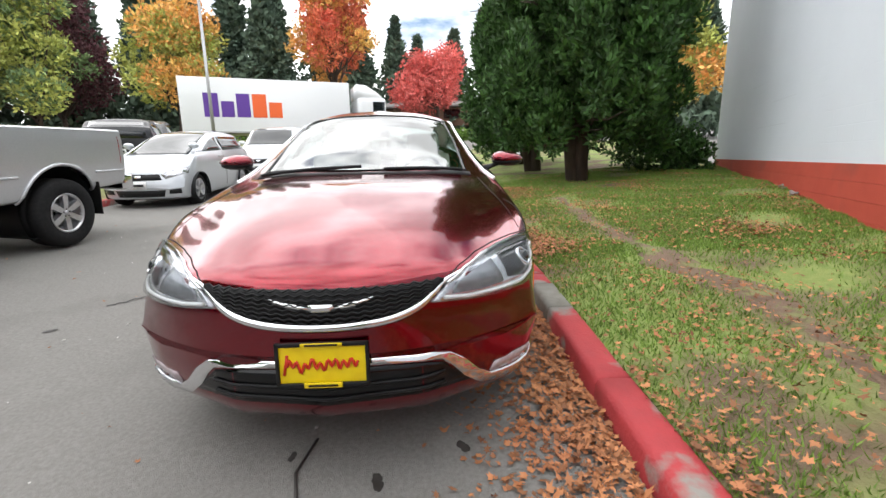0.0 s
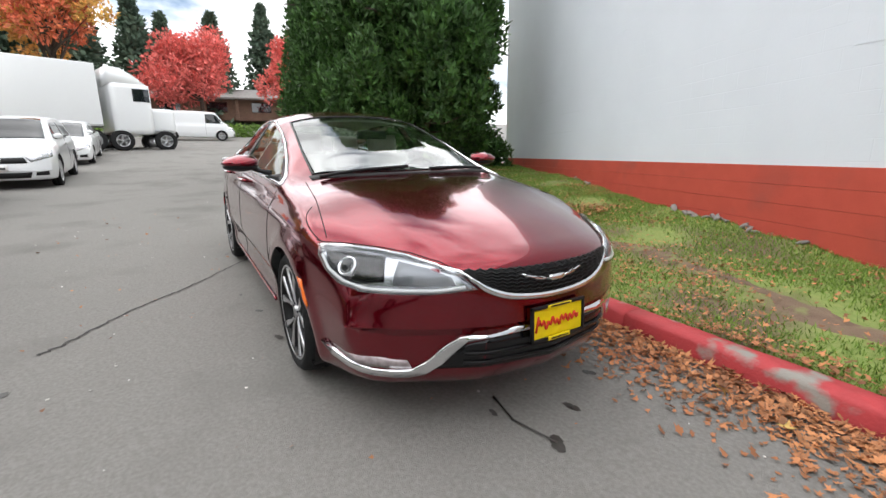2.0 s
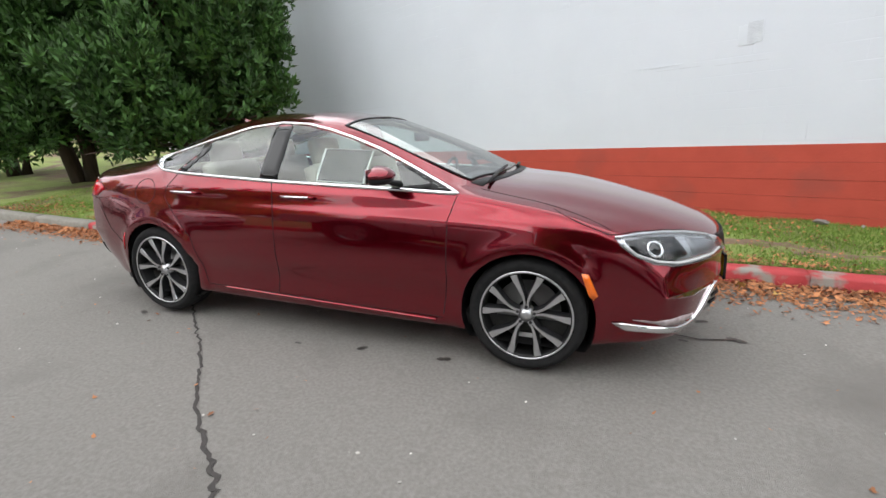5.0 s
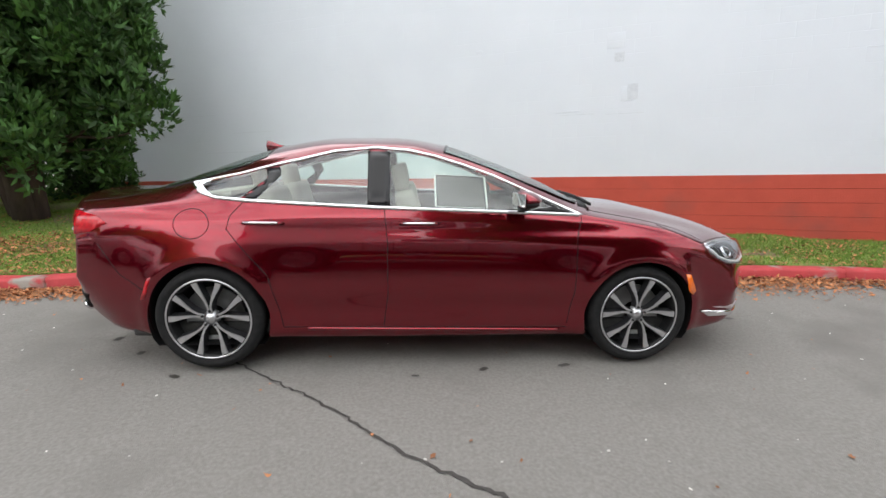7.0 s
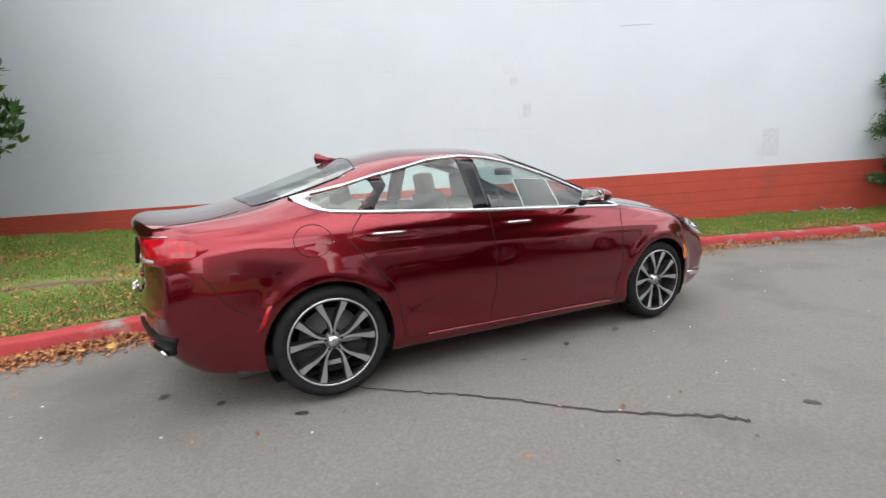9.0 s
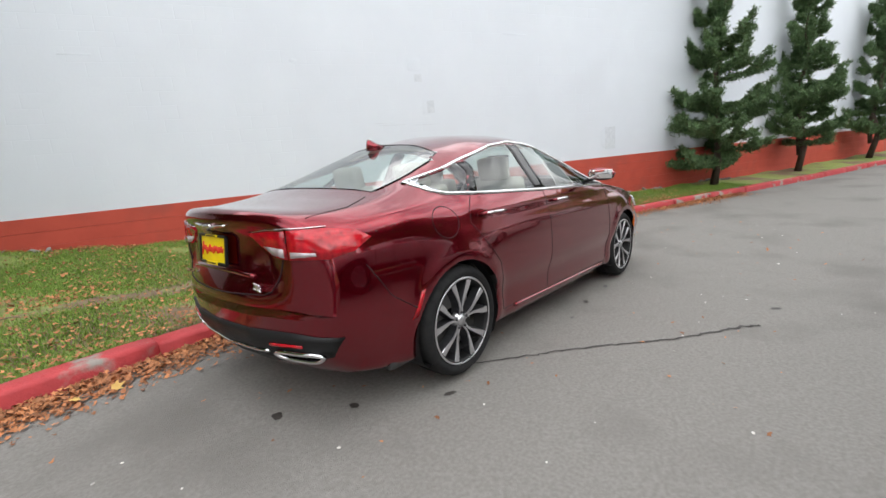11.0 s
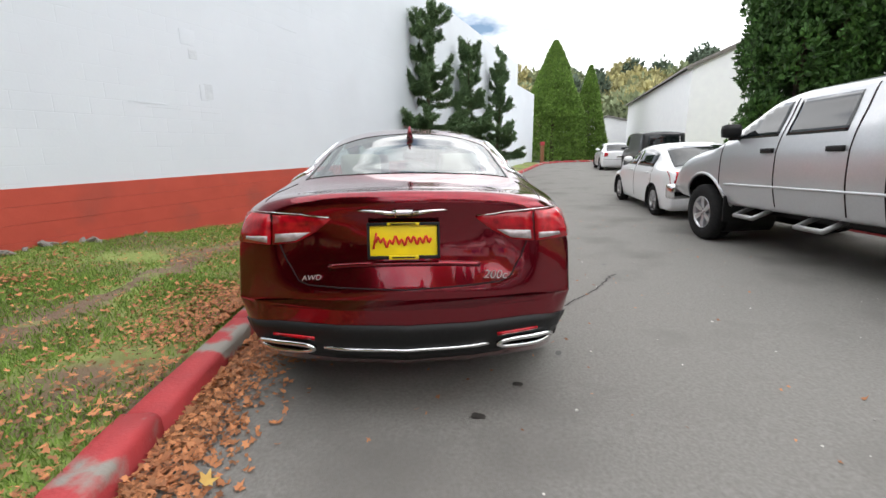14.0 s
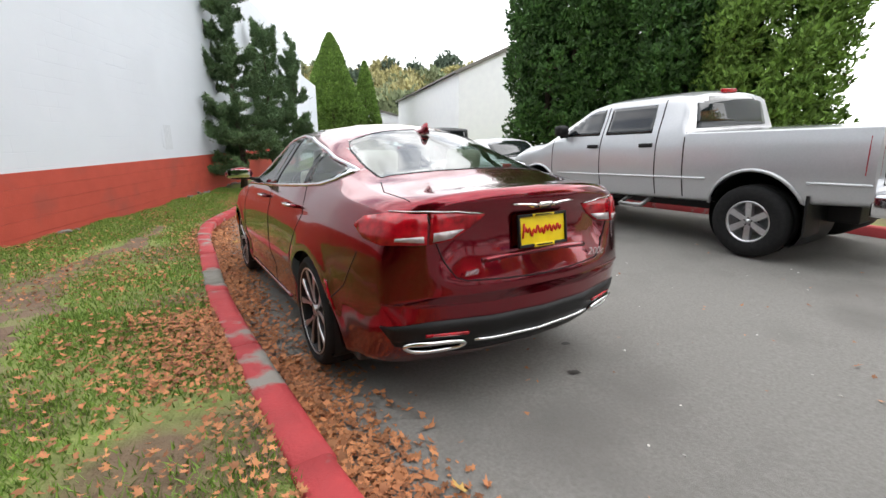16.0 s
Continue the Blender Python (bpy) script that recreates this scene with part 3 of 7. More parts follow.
class Skin:
    """A body surface on which trim is laid by projecting flat outlines from one side."""

    def __init__(self, verts, faces):
        self.tree = BVHTree.FromPolygons([tuple(v) for v in verts], faces)

    def put(self, view, a, b, lift=0.0):
        way, start = VIEWS[view]
        p, n, _, _ = self.tree.ray_cast(start(a, b), way)
        if p is None:
            p, n, _, _ = self.tree.find_nearest(start(a, b) + way * (2.1 if view in ("right", "left", "top") else 3.6))
        if n.dot(way) > 0:
            n = -n
        return p + n * lift, n

    def line(self, view, pts, lift=0.0, step=0.03, closed=False):
        out = []
        loop = list(pts) + ([pts[0]] if closed else [])
        for (a0, b0), (a1, b1) in zip(loop, loop[1:]):
            k = max(1, int(math.hypot(a1 - a0, b1 - b0) / step))
            out += [self.put(view, a0 + (a1 - a0) * i / k, b0 + (b1 - b0) * i / k, lift)[0] for i in range(k)]
        if not closed:
            out.append(self.put(view, *loop[-1], lift)[0])
        return out

    def patch(self, view, poly, lift=0.004, depth=0.012, cell=0.05):
        """A plate with the outline poly that follows the surface."""
        bm = bmesh.new()
        f = bm.faces.new([bm.verts.new((a, b, 0)) for a, b in poly])
        for ax in (0, 1):
            lo, hi = min(p[ax] for p in poly), max(p[ax] for p in poly)
            k = int((hi - lo) / cell)
            for i in range(1, k + 1):
                co, no = [0, 0, 0], [0, 0, 0]
                co[ax], no[ax] = lo + (hi - lo) * i / (k + 1), 1
                bmesh.ops.bisect_plane(bm, geom=bm.verts[:] + bm.edges[:] + bm.faces[:], plane_co=co, plane_no=no)
        norm = {}
        for v in bm.verts:
            p, n = self.put(view, v.co.x, v.co.y, lift)
            v.co, norm[v] = p, n
        border = [e for e in bm.edges if e.is_boundary]
        back = {}
        for e in border:
            for v in e.verts:
                if v not in back:
                    back[v] = bm.verts.new(v.co - norm[v] * depth)
        for e in border:
            a, b = e.verts
            bm.faces.new((a, b, back[b], back[a]))
        bmesh.ops.recalc_face_normals(bm, faces=bm.faces)
        way = VIEWS[view][0]
        big = max(bm.faces, key=lambda q: abs(q.normal.dot(way)) * q.calc_area())
        if big.normal.dot(way) > 0:
            bmesh.ops.reverse_faces(bm, faces=bm.faces)
        return bm


def round_poly(poly, n=4):
    """Rounds a closed outline by one pass of corner cutting repeated."""
    for _ in range(2):
        out = []
        for (ax, ay), (bx, by) in zip(poly, poly[1:] + poly[:1]):
            out += [(ax * 0.78 + bx * 0.22, ay * 0.78 + by * 0.22), (ax * 0.22 + bx * 0.78, ay * 0.22 + by * 0.78)]
        poly = out
    return poly


def wheel(parent, x, y, r, rim_r, width, style, out=1.0):
    """A wheel whose outer face looks to -y (out = 1) or +y (out = -1). style: twin (ten paired spokes), six, five."""
    w = new("wheel")
    w.parent = parent
    w.matrix_local = pose(x, y, r, 0, 0, 0 if out > 0 else 180)
    h = width / 2
    part("tyre", lathe([(rim_r, h * 0.9), (rim_r + 0.02, h), (r - 0.03, h * 0.98), (r - 0.008, h * 0.8), (r, h * 0.5), (r, h * 0.12), (r - 0.008, h * 0.1), (r - 0.008, -h * 0.1), (r, -h * 0.12), (r, -h * 0.5), (r - 0.008, -h * 0.8),
                        (r - 0.03, -h * 0.98), (rim_r + 0.03, -h * 1.0), (rim_r + 0.004, -h * 0.86)], 48), RUBBER, w)
    # twin: the barrel is coloured black to darken the gaps between the spokes
    part("rim", lathe([(rim_r + 0.008, -h * 0.9), (rim_r, -h * 0.93), (rim_r - 0.012, -h * 0.9), (rim_r - 0.02, -h * 0.7), (rim_r - 0.03, h * 0.5), (0.05, h * 0.5)], 48), ALLOY if style != "twin" else BLACK_PLASTIC, w)
    lip = lathe([(rim_r + 0.006, -h * 0.9), (rim_r + 0.002, -h * 0.94), (rim_r - 0.006, -h * 0.93), (rim_r - 0.008, -h * 0.85)], 48)
    part("rim_lip", lip, ALLOY, w)
    part("brake_disc", lathe([(rim_r * 0.72, -h * 0.1), (rim_r * 0.72, -h * 0.02), (0.06, -h * 0.02)], 32), STEEL, w)
    face = -h * 0.82
    count = {"twin": 10, "six": 6, "five": 5}[style]
    for i in range(count):
        bm = bmesh.new()
        if style == "twin":
            pair, sgn = i // 2, -1 if i % 2 else 1
            a = 2 * math.pi * pair / 5 + math.pi / 2
            steps = [(0.15, 0.22, 0.009), (0.30, 0.115, 0.0068), (0.44, 0.155, 0.008), (0.62, 0.235, 0.0122), (0.82, 0.295, 0.018), (0.975, 0.305, 0.0215)]
            steps = [(rim_r * f, a + sgn * d, wd) for f, d, wd in steps]
        else:
            a0 = 2 * math.pi * i / count + math.pi / 2
            w0, w1 = (0.034, 0.042) if style == "six" else (0.03, 0.036)
            steps = [(rim_r * 0.14 + (rim_r * 0.86 - 0.008) * t, a0, w0 + (w1 - w0) * t) for t in (0, 0.35, 0.7, 1)]
        rings, backs = [], bmesh.new()
        skirts = []
        for rad, ang, wd in steps:
            t = rad / rim_r
            c, d = Vector((math.cos(ang) * rad, face + 0.014 * (1 - t) ** 2 - 0.008 * t, math.sin(ang) * rad)), Vector((-math.sin(ang), 0, math.cos(ang)))
            lift = Vector((0, 0.006, 0)) if style == "twin" else Vector((0, 0.045, 0))
            rings.append([bm.verts.new(c + d * wd + lift), bm.verts.new(c + d * wd * 0.86), bm.verts.new(c - d * wd * 0.86), bm.verts.new(c - d * wd + lift)])
            skirts.append([backs.verts.new(c + q) for q in (d * wd * 0.98 + Vector((0, 0.007, 0)), d * -wd * 0.98 + Vector((0, 0.007, 0)), d * -(wd + 0.005) + Vector((0, 0.06, 0)), d * (wd + 0.005) + Vector((0, 0.06, 0)))])
        for group_rings, target in ((rings, bm), (skirts, backs)):
            for p, q in zip(group_rings, group_rings[1:]):
                for j in range(4):
                    target.faces.new((p[j], p[(j + 1) % 4], q[(j + 1) % 4], q[j]))
        if style == "twin":
            bmesh.ops.recalc_face_normals(backs, faces=backs.faces)
            part("spoke_side", backs, GREY_ALLOY, w, smooth=False)
        else:
            backs.free()
        bmesh.ops.recalc_face_normals(bm, faces=bm.faces)
        part("spoke", bm, ALLOY, w, smooth=False)
    part("hub_cap", lathe([(rim_r * 0.2, face + 0.05), (rim_r * 0.185, face + 0.02), (rim_r * 0.13, face + 0.012), (rim_r * 0.12, face + 0.002), (0.001, face)], 24), ALLOY, w)
    for i in range(5):
        a = 2 * math.pi * i / 5 + 0.3
        bm = bmesh.new()
        bmesh.ops.create_cone(bm, cap_ends=True, segments=6, radius1=0.011, radius2=0.009, depth=0.02, matrix=pose(math.cos(a) * rim_r * 0.19, face + 0.012, math.sin(a) * rim_r * 0.19, 90))
        part("wheel_nut", bm, GREY_ALLOY, w, smooth=False)
    return w


def cut_body(car, verts, faces, windows, wheels, paint, arch_r):
    """Takes glass areas out of the skin as panes of their own and cuts the wheel arches. windows: (name, view, outline, test on a face centre)."""
    V = np.array(verts, float)
    F = faces[:-2]
    centre = np.array([V[list(f)].mean(0) for f in F])
    # snap the mesh to the outlines, so that panes have clean edges
    for name, view, poly, test in windows:
        ia, ib = {"right": (0, 2), "left": (0, 2), "front": (1, 2), "rear": (1, 2), "top": (0, 1)}[view]
        lo, hi = np.min(poly, 0) - 0.03, np.max(poly, 0) + 0.03
        for i in np.where((V[:, ia] > lo[0]) & (V[:, ia] < hi[0]) & (V[:, ib] > lo[1]) & (V[:, ib] < hi[1]))[0]:
            if test(V[i]):
                d, a, b = nearest_on(poly, V[i, ia], V[i, ib])
                if d < 0.011:
                    V[i, ia], V[i, ib] = a, b
    centre = np.array([V[list(f)].mean(0) for f in F])
    owner = np.full(len(F), -1)
    for w, (name, view, poly, test) in enumerate(windows):
        ia, ib = {"right": (0, 2), "left": (0, 2), "front": (1, 2), "rear": (1, 2), "top": (0, 1)}[view]
        lo, hi = np.min(poly, 0), np.max(poly, 0)
        for i in np.where((centre[:, ia] > lo[0]) & (centre[:, ia] < hi[0]) & (centre[:, ib] > lo[1]) & (centre[:, ib] < hi[1]))[0]:
            if test(centre[i]) and inside(poly, centre[i, ia], centre[i, ib]):
                owner[i] = w
    keep = np.ones(len(F), bool)
    for (wx, wz) in wheels:
        near = (np.hypot(centre[:, 0] - wx, centre[:, 2] - wz) < arch_r) & (np.abs(centre[:, 1]) > 0.45)
        keep &= ~near
    # pull the rim of each arch onto its circle
    kept = {v for i in np.where(keep)[0] for v in F[i]}
    for (wx, wz) in wheels:
        gone = np.where((np.hypot(centre[:, 0] - wx, centre[:, 2] - wz) < arch_r) & (np.abs(centre[:, 1]) > 0.45))[0]
        for i in {v for f in gone for v in F[f]} & kept:
            d = math.hypot(V[i, 0] - wx, V[i, 2] - wz)
            if V[i, 2] > 0.19 and abs(V[i, 1]) > 0.6:
                V[i, 0], V[i, 2] = wx + (V[i, 0] - wx) * arch_r / d, wz + (V[i, 2] - wz) * arch_r / d
    def sub(ids, extra=()):
        used = sorted({v for i in ids for v in F[i]} | {v for f in extra for v in f})
        at = {v: k for k, v in enumerate(used)}
        return [V[v] for v in used], [tuple(at[v] for v in F[i]) for i in ids] + [tuple(at[v] for v in f) for f in extra]
    v, f = sub(np.where(keep & (owner < 0))[0], faces[-2:])
    body = data_part("body", v, f, paint, car, smooth=True)
    for w, (name, view, poly, test) in enumerate(windows):
        ids = np.where(owner == w)[0]
        if len(ids):
            v, f = sub(ids)
            pane = data_part(name, v, f, SCREEN if name in ("windscreen", "rear_window") else GLASS, car, smooth=True)
            pane.visible_shadow = False
    for (wx, wz) in wheels:
        for sgn in (-1, 1):
            bm = lathe([(arch_r + 0.004, -0.335), (arch_r + 0.004, 0.3), (0.02, 0.3)], 36)
            wy = 0.55
            bmesh.ops.transform(bm, matrix=pose(wx, wy if sgn > 0 else -wy, wz, 0, 0, 180 if sgn > 0 else 0), verts=bm.verts)
            for q in list(bm.verts):
                if q.co.z < 0.16:
                    q.co.z = 0.16
            # widen outwards to meet the skin
            part("arch_liner", bm, BLACK_PLASTIC, car)
    return body


# ---- the dark red sedan ----
def rear_shape(R):
    """Hollows the boot lid round the plate and draws the bumper out below it."""
    rear = smooth(-1.9, -2.15, R[..., 0])
    hollow = smooth(0.66, 0.78, R[..., 2]) * (1 - smooth(0.955, 1.01, R[..., 2])) * (1 - smooth(0.42, 0.62, np.abs(R[..., 1])))
    R[..., 0] += 0.05 * hollow * rear
    under = 1 - smooth(0.25, 0.45, R[..., 2])
    R[..., 0] += 0.06 * under * rear


def side_shape(R):
    """The crease above the sills and the one through the door handles."""
    mid = smooth(-1.9, -1.2, R[..., 0]) * (1 - smooth(1.1, 1.7, R[..., 0]))
    dent = np.exp(-((R[..., 2] - 0.40) / 0.09) ** 2) * 0.022 + np.exp(-((R[..., 2] - 0.90) / 0.05) ** 2) * 0.012
    R[..., 1] -= np.sign(R[..., 1]) * dent * mid * (np.abs(R[..., 1]) > 0.7)
    flare = np.zeros(R.shape[:-1])
    for wx in (-1.381, 1.385):
        d = np.hypot(R[..., 0] - wx, R[..., 2] - 0.33)
        flare += 0.014 * np.exp(-((d - 0.40) / 0.05) ** 2)
    R[..., 1] += np.sign(R[..., 1]) * flare * (np.abs(R[..., 1]) > 0.7)


SEDAN = dict(
    x=(-2.395, 2.46), half=0.92, front_bow=0.46, bow_from=1.35, rear_bow=0.27, rear_bow_from=1.5, bulge=0.014, shapes=(side_shape, rear_shape),
    zb=[(-2.395, 0.56), (-2.385, 0.42), (-2.34, 0.28), (-2.25, 0.22), (-1.9, 0.19), (0, 0.17), (1.6, 0.17), (2.1, 0.185), (2.3, 0.205), (2.38, 0.23), (2.43, 0.29), (2.452, 0.38), (2.46, 0.48)],
    ws=[(-2.395, 0.72), (-2.2, 0.79), (-1.8, 0.86), (-1, 0.885), (1, 0.885), (1.8, 0.88), (2.46, 0.80)],
    wm=[(-2.395, 0.80), (-2.2, 0.855), (-1.8, 0.905), (-1.3, 0.925), (0, 0.92), (1.3, 0.93), (1.8, 0.915), (2.46, 0.84)],
    zm=[(-2.395, 0.585), (-1.4, 0.60), (0, 0.56), (1.4, 0.58), (2.0, 0.55), (2.46, 0.50)],
    wsh=[(-2.395, 0.74), (-2.2, 0.775), (-1.9, 0.80), (-1.5, 0.80), (-1.2, 0.825), (-0.3, 0.85), (0.5, 0.845), (1.0, 0.83), (1.4, 0.845), (1.84, 0.85), (2.1, 0.84), (2.3, 0.80), (2.46, 0.74)],
    zsh=[(-2.395, 0.60), (-2.36, 0.93), (-2.2, 0.99), (-1.5, 1.05), (-1.2, 1.062), (-0.3, 1.03), (0.5, 1.003), (0.95, 0.985), (1.4, 0.925), (1.84, 0.855), (2.1, 0.797), (2.3, 0.735), (2.41, 0.66), (2.46, 0.51)],
    wt=[(-2.395, 0.60), (-2.2, 0.66), (-1.9, 0.655), (-1.5, 0.635), (-1.2, 0.61), (-0.8, 0.59), (-0.3, 0.585), (0.1, 0.60), (0.5, 0.645), (0.9, 0.71), (1.1, 0.715), (1.5, 0.69), (2.0, 0.64), (2.46, 0.58)],
    zte=[(-2.395, 0.605), (-2.375, 0.99), (-2.34, 1.035), (-2.2, 1.052), (-1.9, 1.092), (-1.5, 1.175), (-1.3, 1.235), (-1.0, 1.315), (-0.7, 1.375), (-0.35, 1.395), (-0.1, 1.38), (0.1, 1.335), (0.47, 1.215), (0.7, 1.12), (0.9, 1.045), (1.1, 1.0), (1.5, 0.95), (1.84, 0.895), (2.1, 0.845), (2.3, 0.79), (2.40, 0.745), (2.44, 0.66), (2.46, 0.515)],
    zt=[(-2.395, 0.61), (-2.388, 0.96), (-2.375, 1.07), (-2.34, 1.09), (-2.2, 1.087), (-2.0, 1.108), (-1.8, 1.158), (-1.63, 1.22), (-1.32, 1.335), (-1.05, 1.42), (-0.62, 1.485), (-0.24, 1.49), (0.08, 1.45), (0.45, 1.335), (0.83, 1.19), (1.10, 1.06), (1.2, 1.045), (1.5, 1.02), (1.84, 0.958), (2.1, 0.895), (2.28, 0.835), (2.37, 0.80), (2.42, 0.762), (2.445, 0.67), (2.46, 0.52)],
)


def lettering(name, text, size, m, material, parent, depth=0.002, shear=0.0, bold=0.0):
    c = bpy.data.curves.new(name, "FONT")
    c.body, c.size, c.extrude, c.align_x, c.align_y, c.shear, c.offset = text, size, depth, "CENTER", "CENTER", shear, bold
    c.materials.append(material)
    o = new(name, c)
    o.parent = parent
    o.matrix_local = m
    return o


def plate(car, m, label):
    """A yellow dealer plate in a black frame; m looks along its own -y."""
    holder = new("dealer_plate")
    holder.parent = car
    holder.matrix_local = m
    tagged(holder, label)
    bm = bmesh.new()
    for sx, sz, px, pz in ((0.318, 0.014, 0, 0.073), (0.318, 0.014, 0, -0.073), (0.012, 0.16, 0.153, 0), (0.012, 0.16, -0.153, 0)):
        add_box(bm, (sx, 0.016, sz), pose(px, -0.004, pz), 0.003)
    part("plate_frame", bm, BLACK_PLASTIC, holder)
    part("plate_face", box((0.30, 0.006, 0.145), pose(0, 0.0, 0), 0.001), YELLOW, holder, "yellow dealer plate")
    part("frame_tab", box((0.13, 0.008, 0.018), pose(0, -0.011, -0.073), 0.002), YELLOW, holder)
    part("frame_tab", box((0.14, 0.008, 0.012), pose(0, -0.011, 0.073), 0.002), YELLOW, holder)
    # the dealer's script is drawn as a plain red wave with strokes
    bm = bmesh.new()
    pts = [Vector((-0.12 + 0.24 * i / 60, -0.006, 0.015 * math.sin(i * 0.95) + 0.014 * math.sin(i * 0.37) * (1 - i / 70) + 0.01 * i / 60 - 0.006)) for i in range(61)]
    add_tube(bm, pts, 0.0052, 5)
    add_tube(bm, [(-0.132, -0.006, -0.035), (-0.118, -0.006, 0.036)], 0.005, 5)
    part("script", bm, PLATE_RED, holder, "red script mark")
    for z, w in ((-0.073, 0.1), (0.073, 0.11)):
        part("small_print", box((w, 0.004, 0.006), pose(0, -0.016, z)), BLACK_PLASTIC, holder)
    return holder


def wing_badge(skin, car, view, z, half, label, lift=1.0):
    """A slim pair of chrome wings round a small shield."""
    for side in (-1, 1):
        poly = [(side * 0.035, z - 0.012), (side * 0.12, z - 0.006 + 0.01 * lift), (side * half, z - 0.008 + 0.028 * lift), (side * half * 0.93, z - 0.014 + 0.022 * lift), (side * 0.12, z - 0.012), (side * 0.04, z - 0.026)]
        part("badge_wing", skin.patch(view, poly, 0.012, 0.012, 0.05), CHROME, car, label)
    part("badge_shield", skin.patch(view, [(-0.04, z - 0.004), (0.04, z - 0.004), (0.045, z - 0.014), (0.03, z - 0.028), (-0.03, z - 0.028), (-0.045, z - 0.014)], 0.014, 0.012, 0.03), CHROME, car, label)


def seat(car, x, y, back_z=0.72, rear=False):
    s = new("seat")
    s.parent = car
    s.matrix_local = pose(x, y, 0)
    part("cushion", box((0.5, 0.5, 0.16), pose(0.1, 0, 0.52), 0.05), BEIGE, s)
    part("backrest", box((0.15, 0.48, 0.58), pose(-0.2, 0, 0.84, 0, -16, 0), 0.06), BEIGE, s)
    part("headrest", box((0.10, 0.27, 0.19), pose(-0.305, 0, 1.2 if not rear else 1.18, 0, -10, 0), 0.045), BEIGE, s, "pale padded headrest")


def red_sedan():
    car = thing("sedan", TILT.copy(), "shiny dark cherry-red four-door sedan parked along the kerb", "car")
    verts, faces = loft_body(SEDAN, 250)
    skin = Skin(verts, faces)
    side_test = lambda s: (lambda p: p[1] * s > 0.4 and p[2] > 0.95)
    quarter = [(-1.5, 1.155), (-1.42, 1.112), (-1.32, 1.087), (-1.17, 1.075), (-1.03, 1.2), (-1.05, 1.26), (-1.2, 1.216), (-1.38, 1.178)]
    rear_door = [(-1.09, 1.072), (-0.385, 1.042), (-0.395, 1.388), (-0.62, 1.36), (-0.83, 1.308), (-0.97, 1.274), (-0.96, 1.22)]
    front_door = [(-0.265, 1.038), (0.62, 1.012), (0.92, 1.0), (0.8, 1.05), (0.62, 1.128), (0.42, 1.214), (0.22, 1.282), (0.03, 1.338), (-0.14, 1.372), (-0.275, 1.387)]
    screen = [(0.99, -0.63), (1.06, -0.35), (1.09, 0), (1.06, 0.35), (0.99, 0.63), (0.66, 0.605), (0.30, 0.56), (0.10, 0.535), (0.13, 0.3), (0.15, 0), (0.13, -0.3), (0.10, -0.535), (0.30, -0.56), (0.66, -0.605)]
    back = [(-1.73, -0.57), (-1.79, -0.3), (-1.805, 0), (-1.79, 0.3), (-1.73, 0.57), (-1.5, 0.565), (-1.2, 0.54), (-1.09, 0.50), (-1.07, 0.25), (-1.065, 0), (-1.07, -0.25), (-1.09, -0.50), (-1.2, -0.54), (-1.5, -0.565)]
    top_test = lambda p: p[2] > 0.98
    windows = [("windscreen", "top", screen, top_test), ("rear_window", "top", back, top_test)]
    for s, v in ((-1, "right"), (1, "left")):
        windows += [("quarter_window", v, quarter, side_test(s)), ("rear_door_window", v, rear_door, side_test(s)), ("front_door_window", v, front_door, side_test(s))]
    cut_body(car, verts, faces, windows, [(-1.381, 0.33), (1.385, 0.33)], PAINT, 0.372)
    for v, sg in (("right", -1), ("left", 1)):
        dlo = [(0.97, 0.99), (0.62, 1.005), (-0.3, 1.032), (-1.15, 1.068), (-1.33, 1.08), (-1.43, 1.105), (-1.525, 1.158), (-1.38, 1.188), (-1.2, 1.226), (-1.0, 1.28), (-0.83, 1.318), (-0.62, 1.370), (-0.36, 1.397), (-0.14, 1.383), (0.03, 1.348), (0.22, 1.292), (0.42, 1.224), (0.62, 1.138), (0.8, 1.06)]
        part("window_trim", tube(skin.line(v, dlo, 0.002, 0.025, True), 0.0125, 6, True), CHROME, car, "bright chrome window surround")
        part("trim_corner", skin.patch(v, [(-1.52, 1.158), (-1.43, 1.1), (-1.33, 1.078), (-1.4, 1.118), (-1.455, 1.152), (-1.40, 1.178)], 0.008, 0.01), CHROME, car)
        part("pillar_cover", skin.patch(v, [(-0.255, 1.04), (-0.265, 1.375), (-0.405, 1.375), (-0.395, 1.045)], 0.003, 0.01, 0.04), GLOSS_BLACK, car, "black window pillar")
        part("pillar_cover", skin.patch(v, [(-1.08, 1.073), (-1.175, 1.076), (-1.03, 1.2), (-1.05, 1.258), (-0.96, 1.268), (-0.95, 1.218)], 0.003, 0.01, 0.04), GLOSS_BLACK, car, "black window pillar")
        part("mirror_base", skin.patch(v, [(0.95, 1.0), (0.62, 1.02), (0.80, 1.038), (0.60, 1.125), (0.64, 1.125), (0.86, 1.035)], 0.005, 0.01), BLACK_PLASTIC, car)
        # gaps between the panels
        for line in ([(-0.29, 1.03), (-0.27, 0.82), (-0.27, 0.5), (-0.3, 0.28)], [(0.97, 0.98), (0.93, 0.85), (0.93, 0.5), (0.9, 0.28)], [(-1.15, 1.06), (-1.22, 0.98), (-1.24, 0.90), (-1.12, 0.76), (-1.0, 0.62), (-0.95, 0.4), (-0.93, 0.28)],
                     [(-0.93, 0.275), (0.9, 0.255)], [(1.50, 0.925), (1.66, 0.86), (1.80, 0.81)], [(-1.755, 0.52), (-1.9, 0.62), (-2.02, 0.80)]):
            part("panel_gap", tube(skin.line(v, line, -0.001, 0.03), 0.0035, 5), SEAM, car)
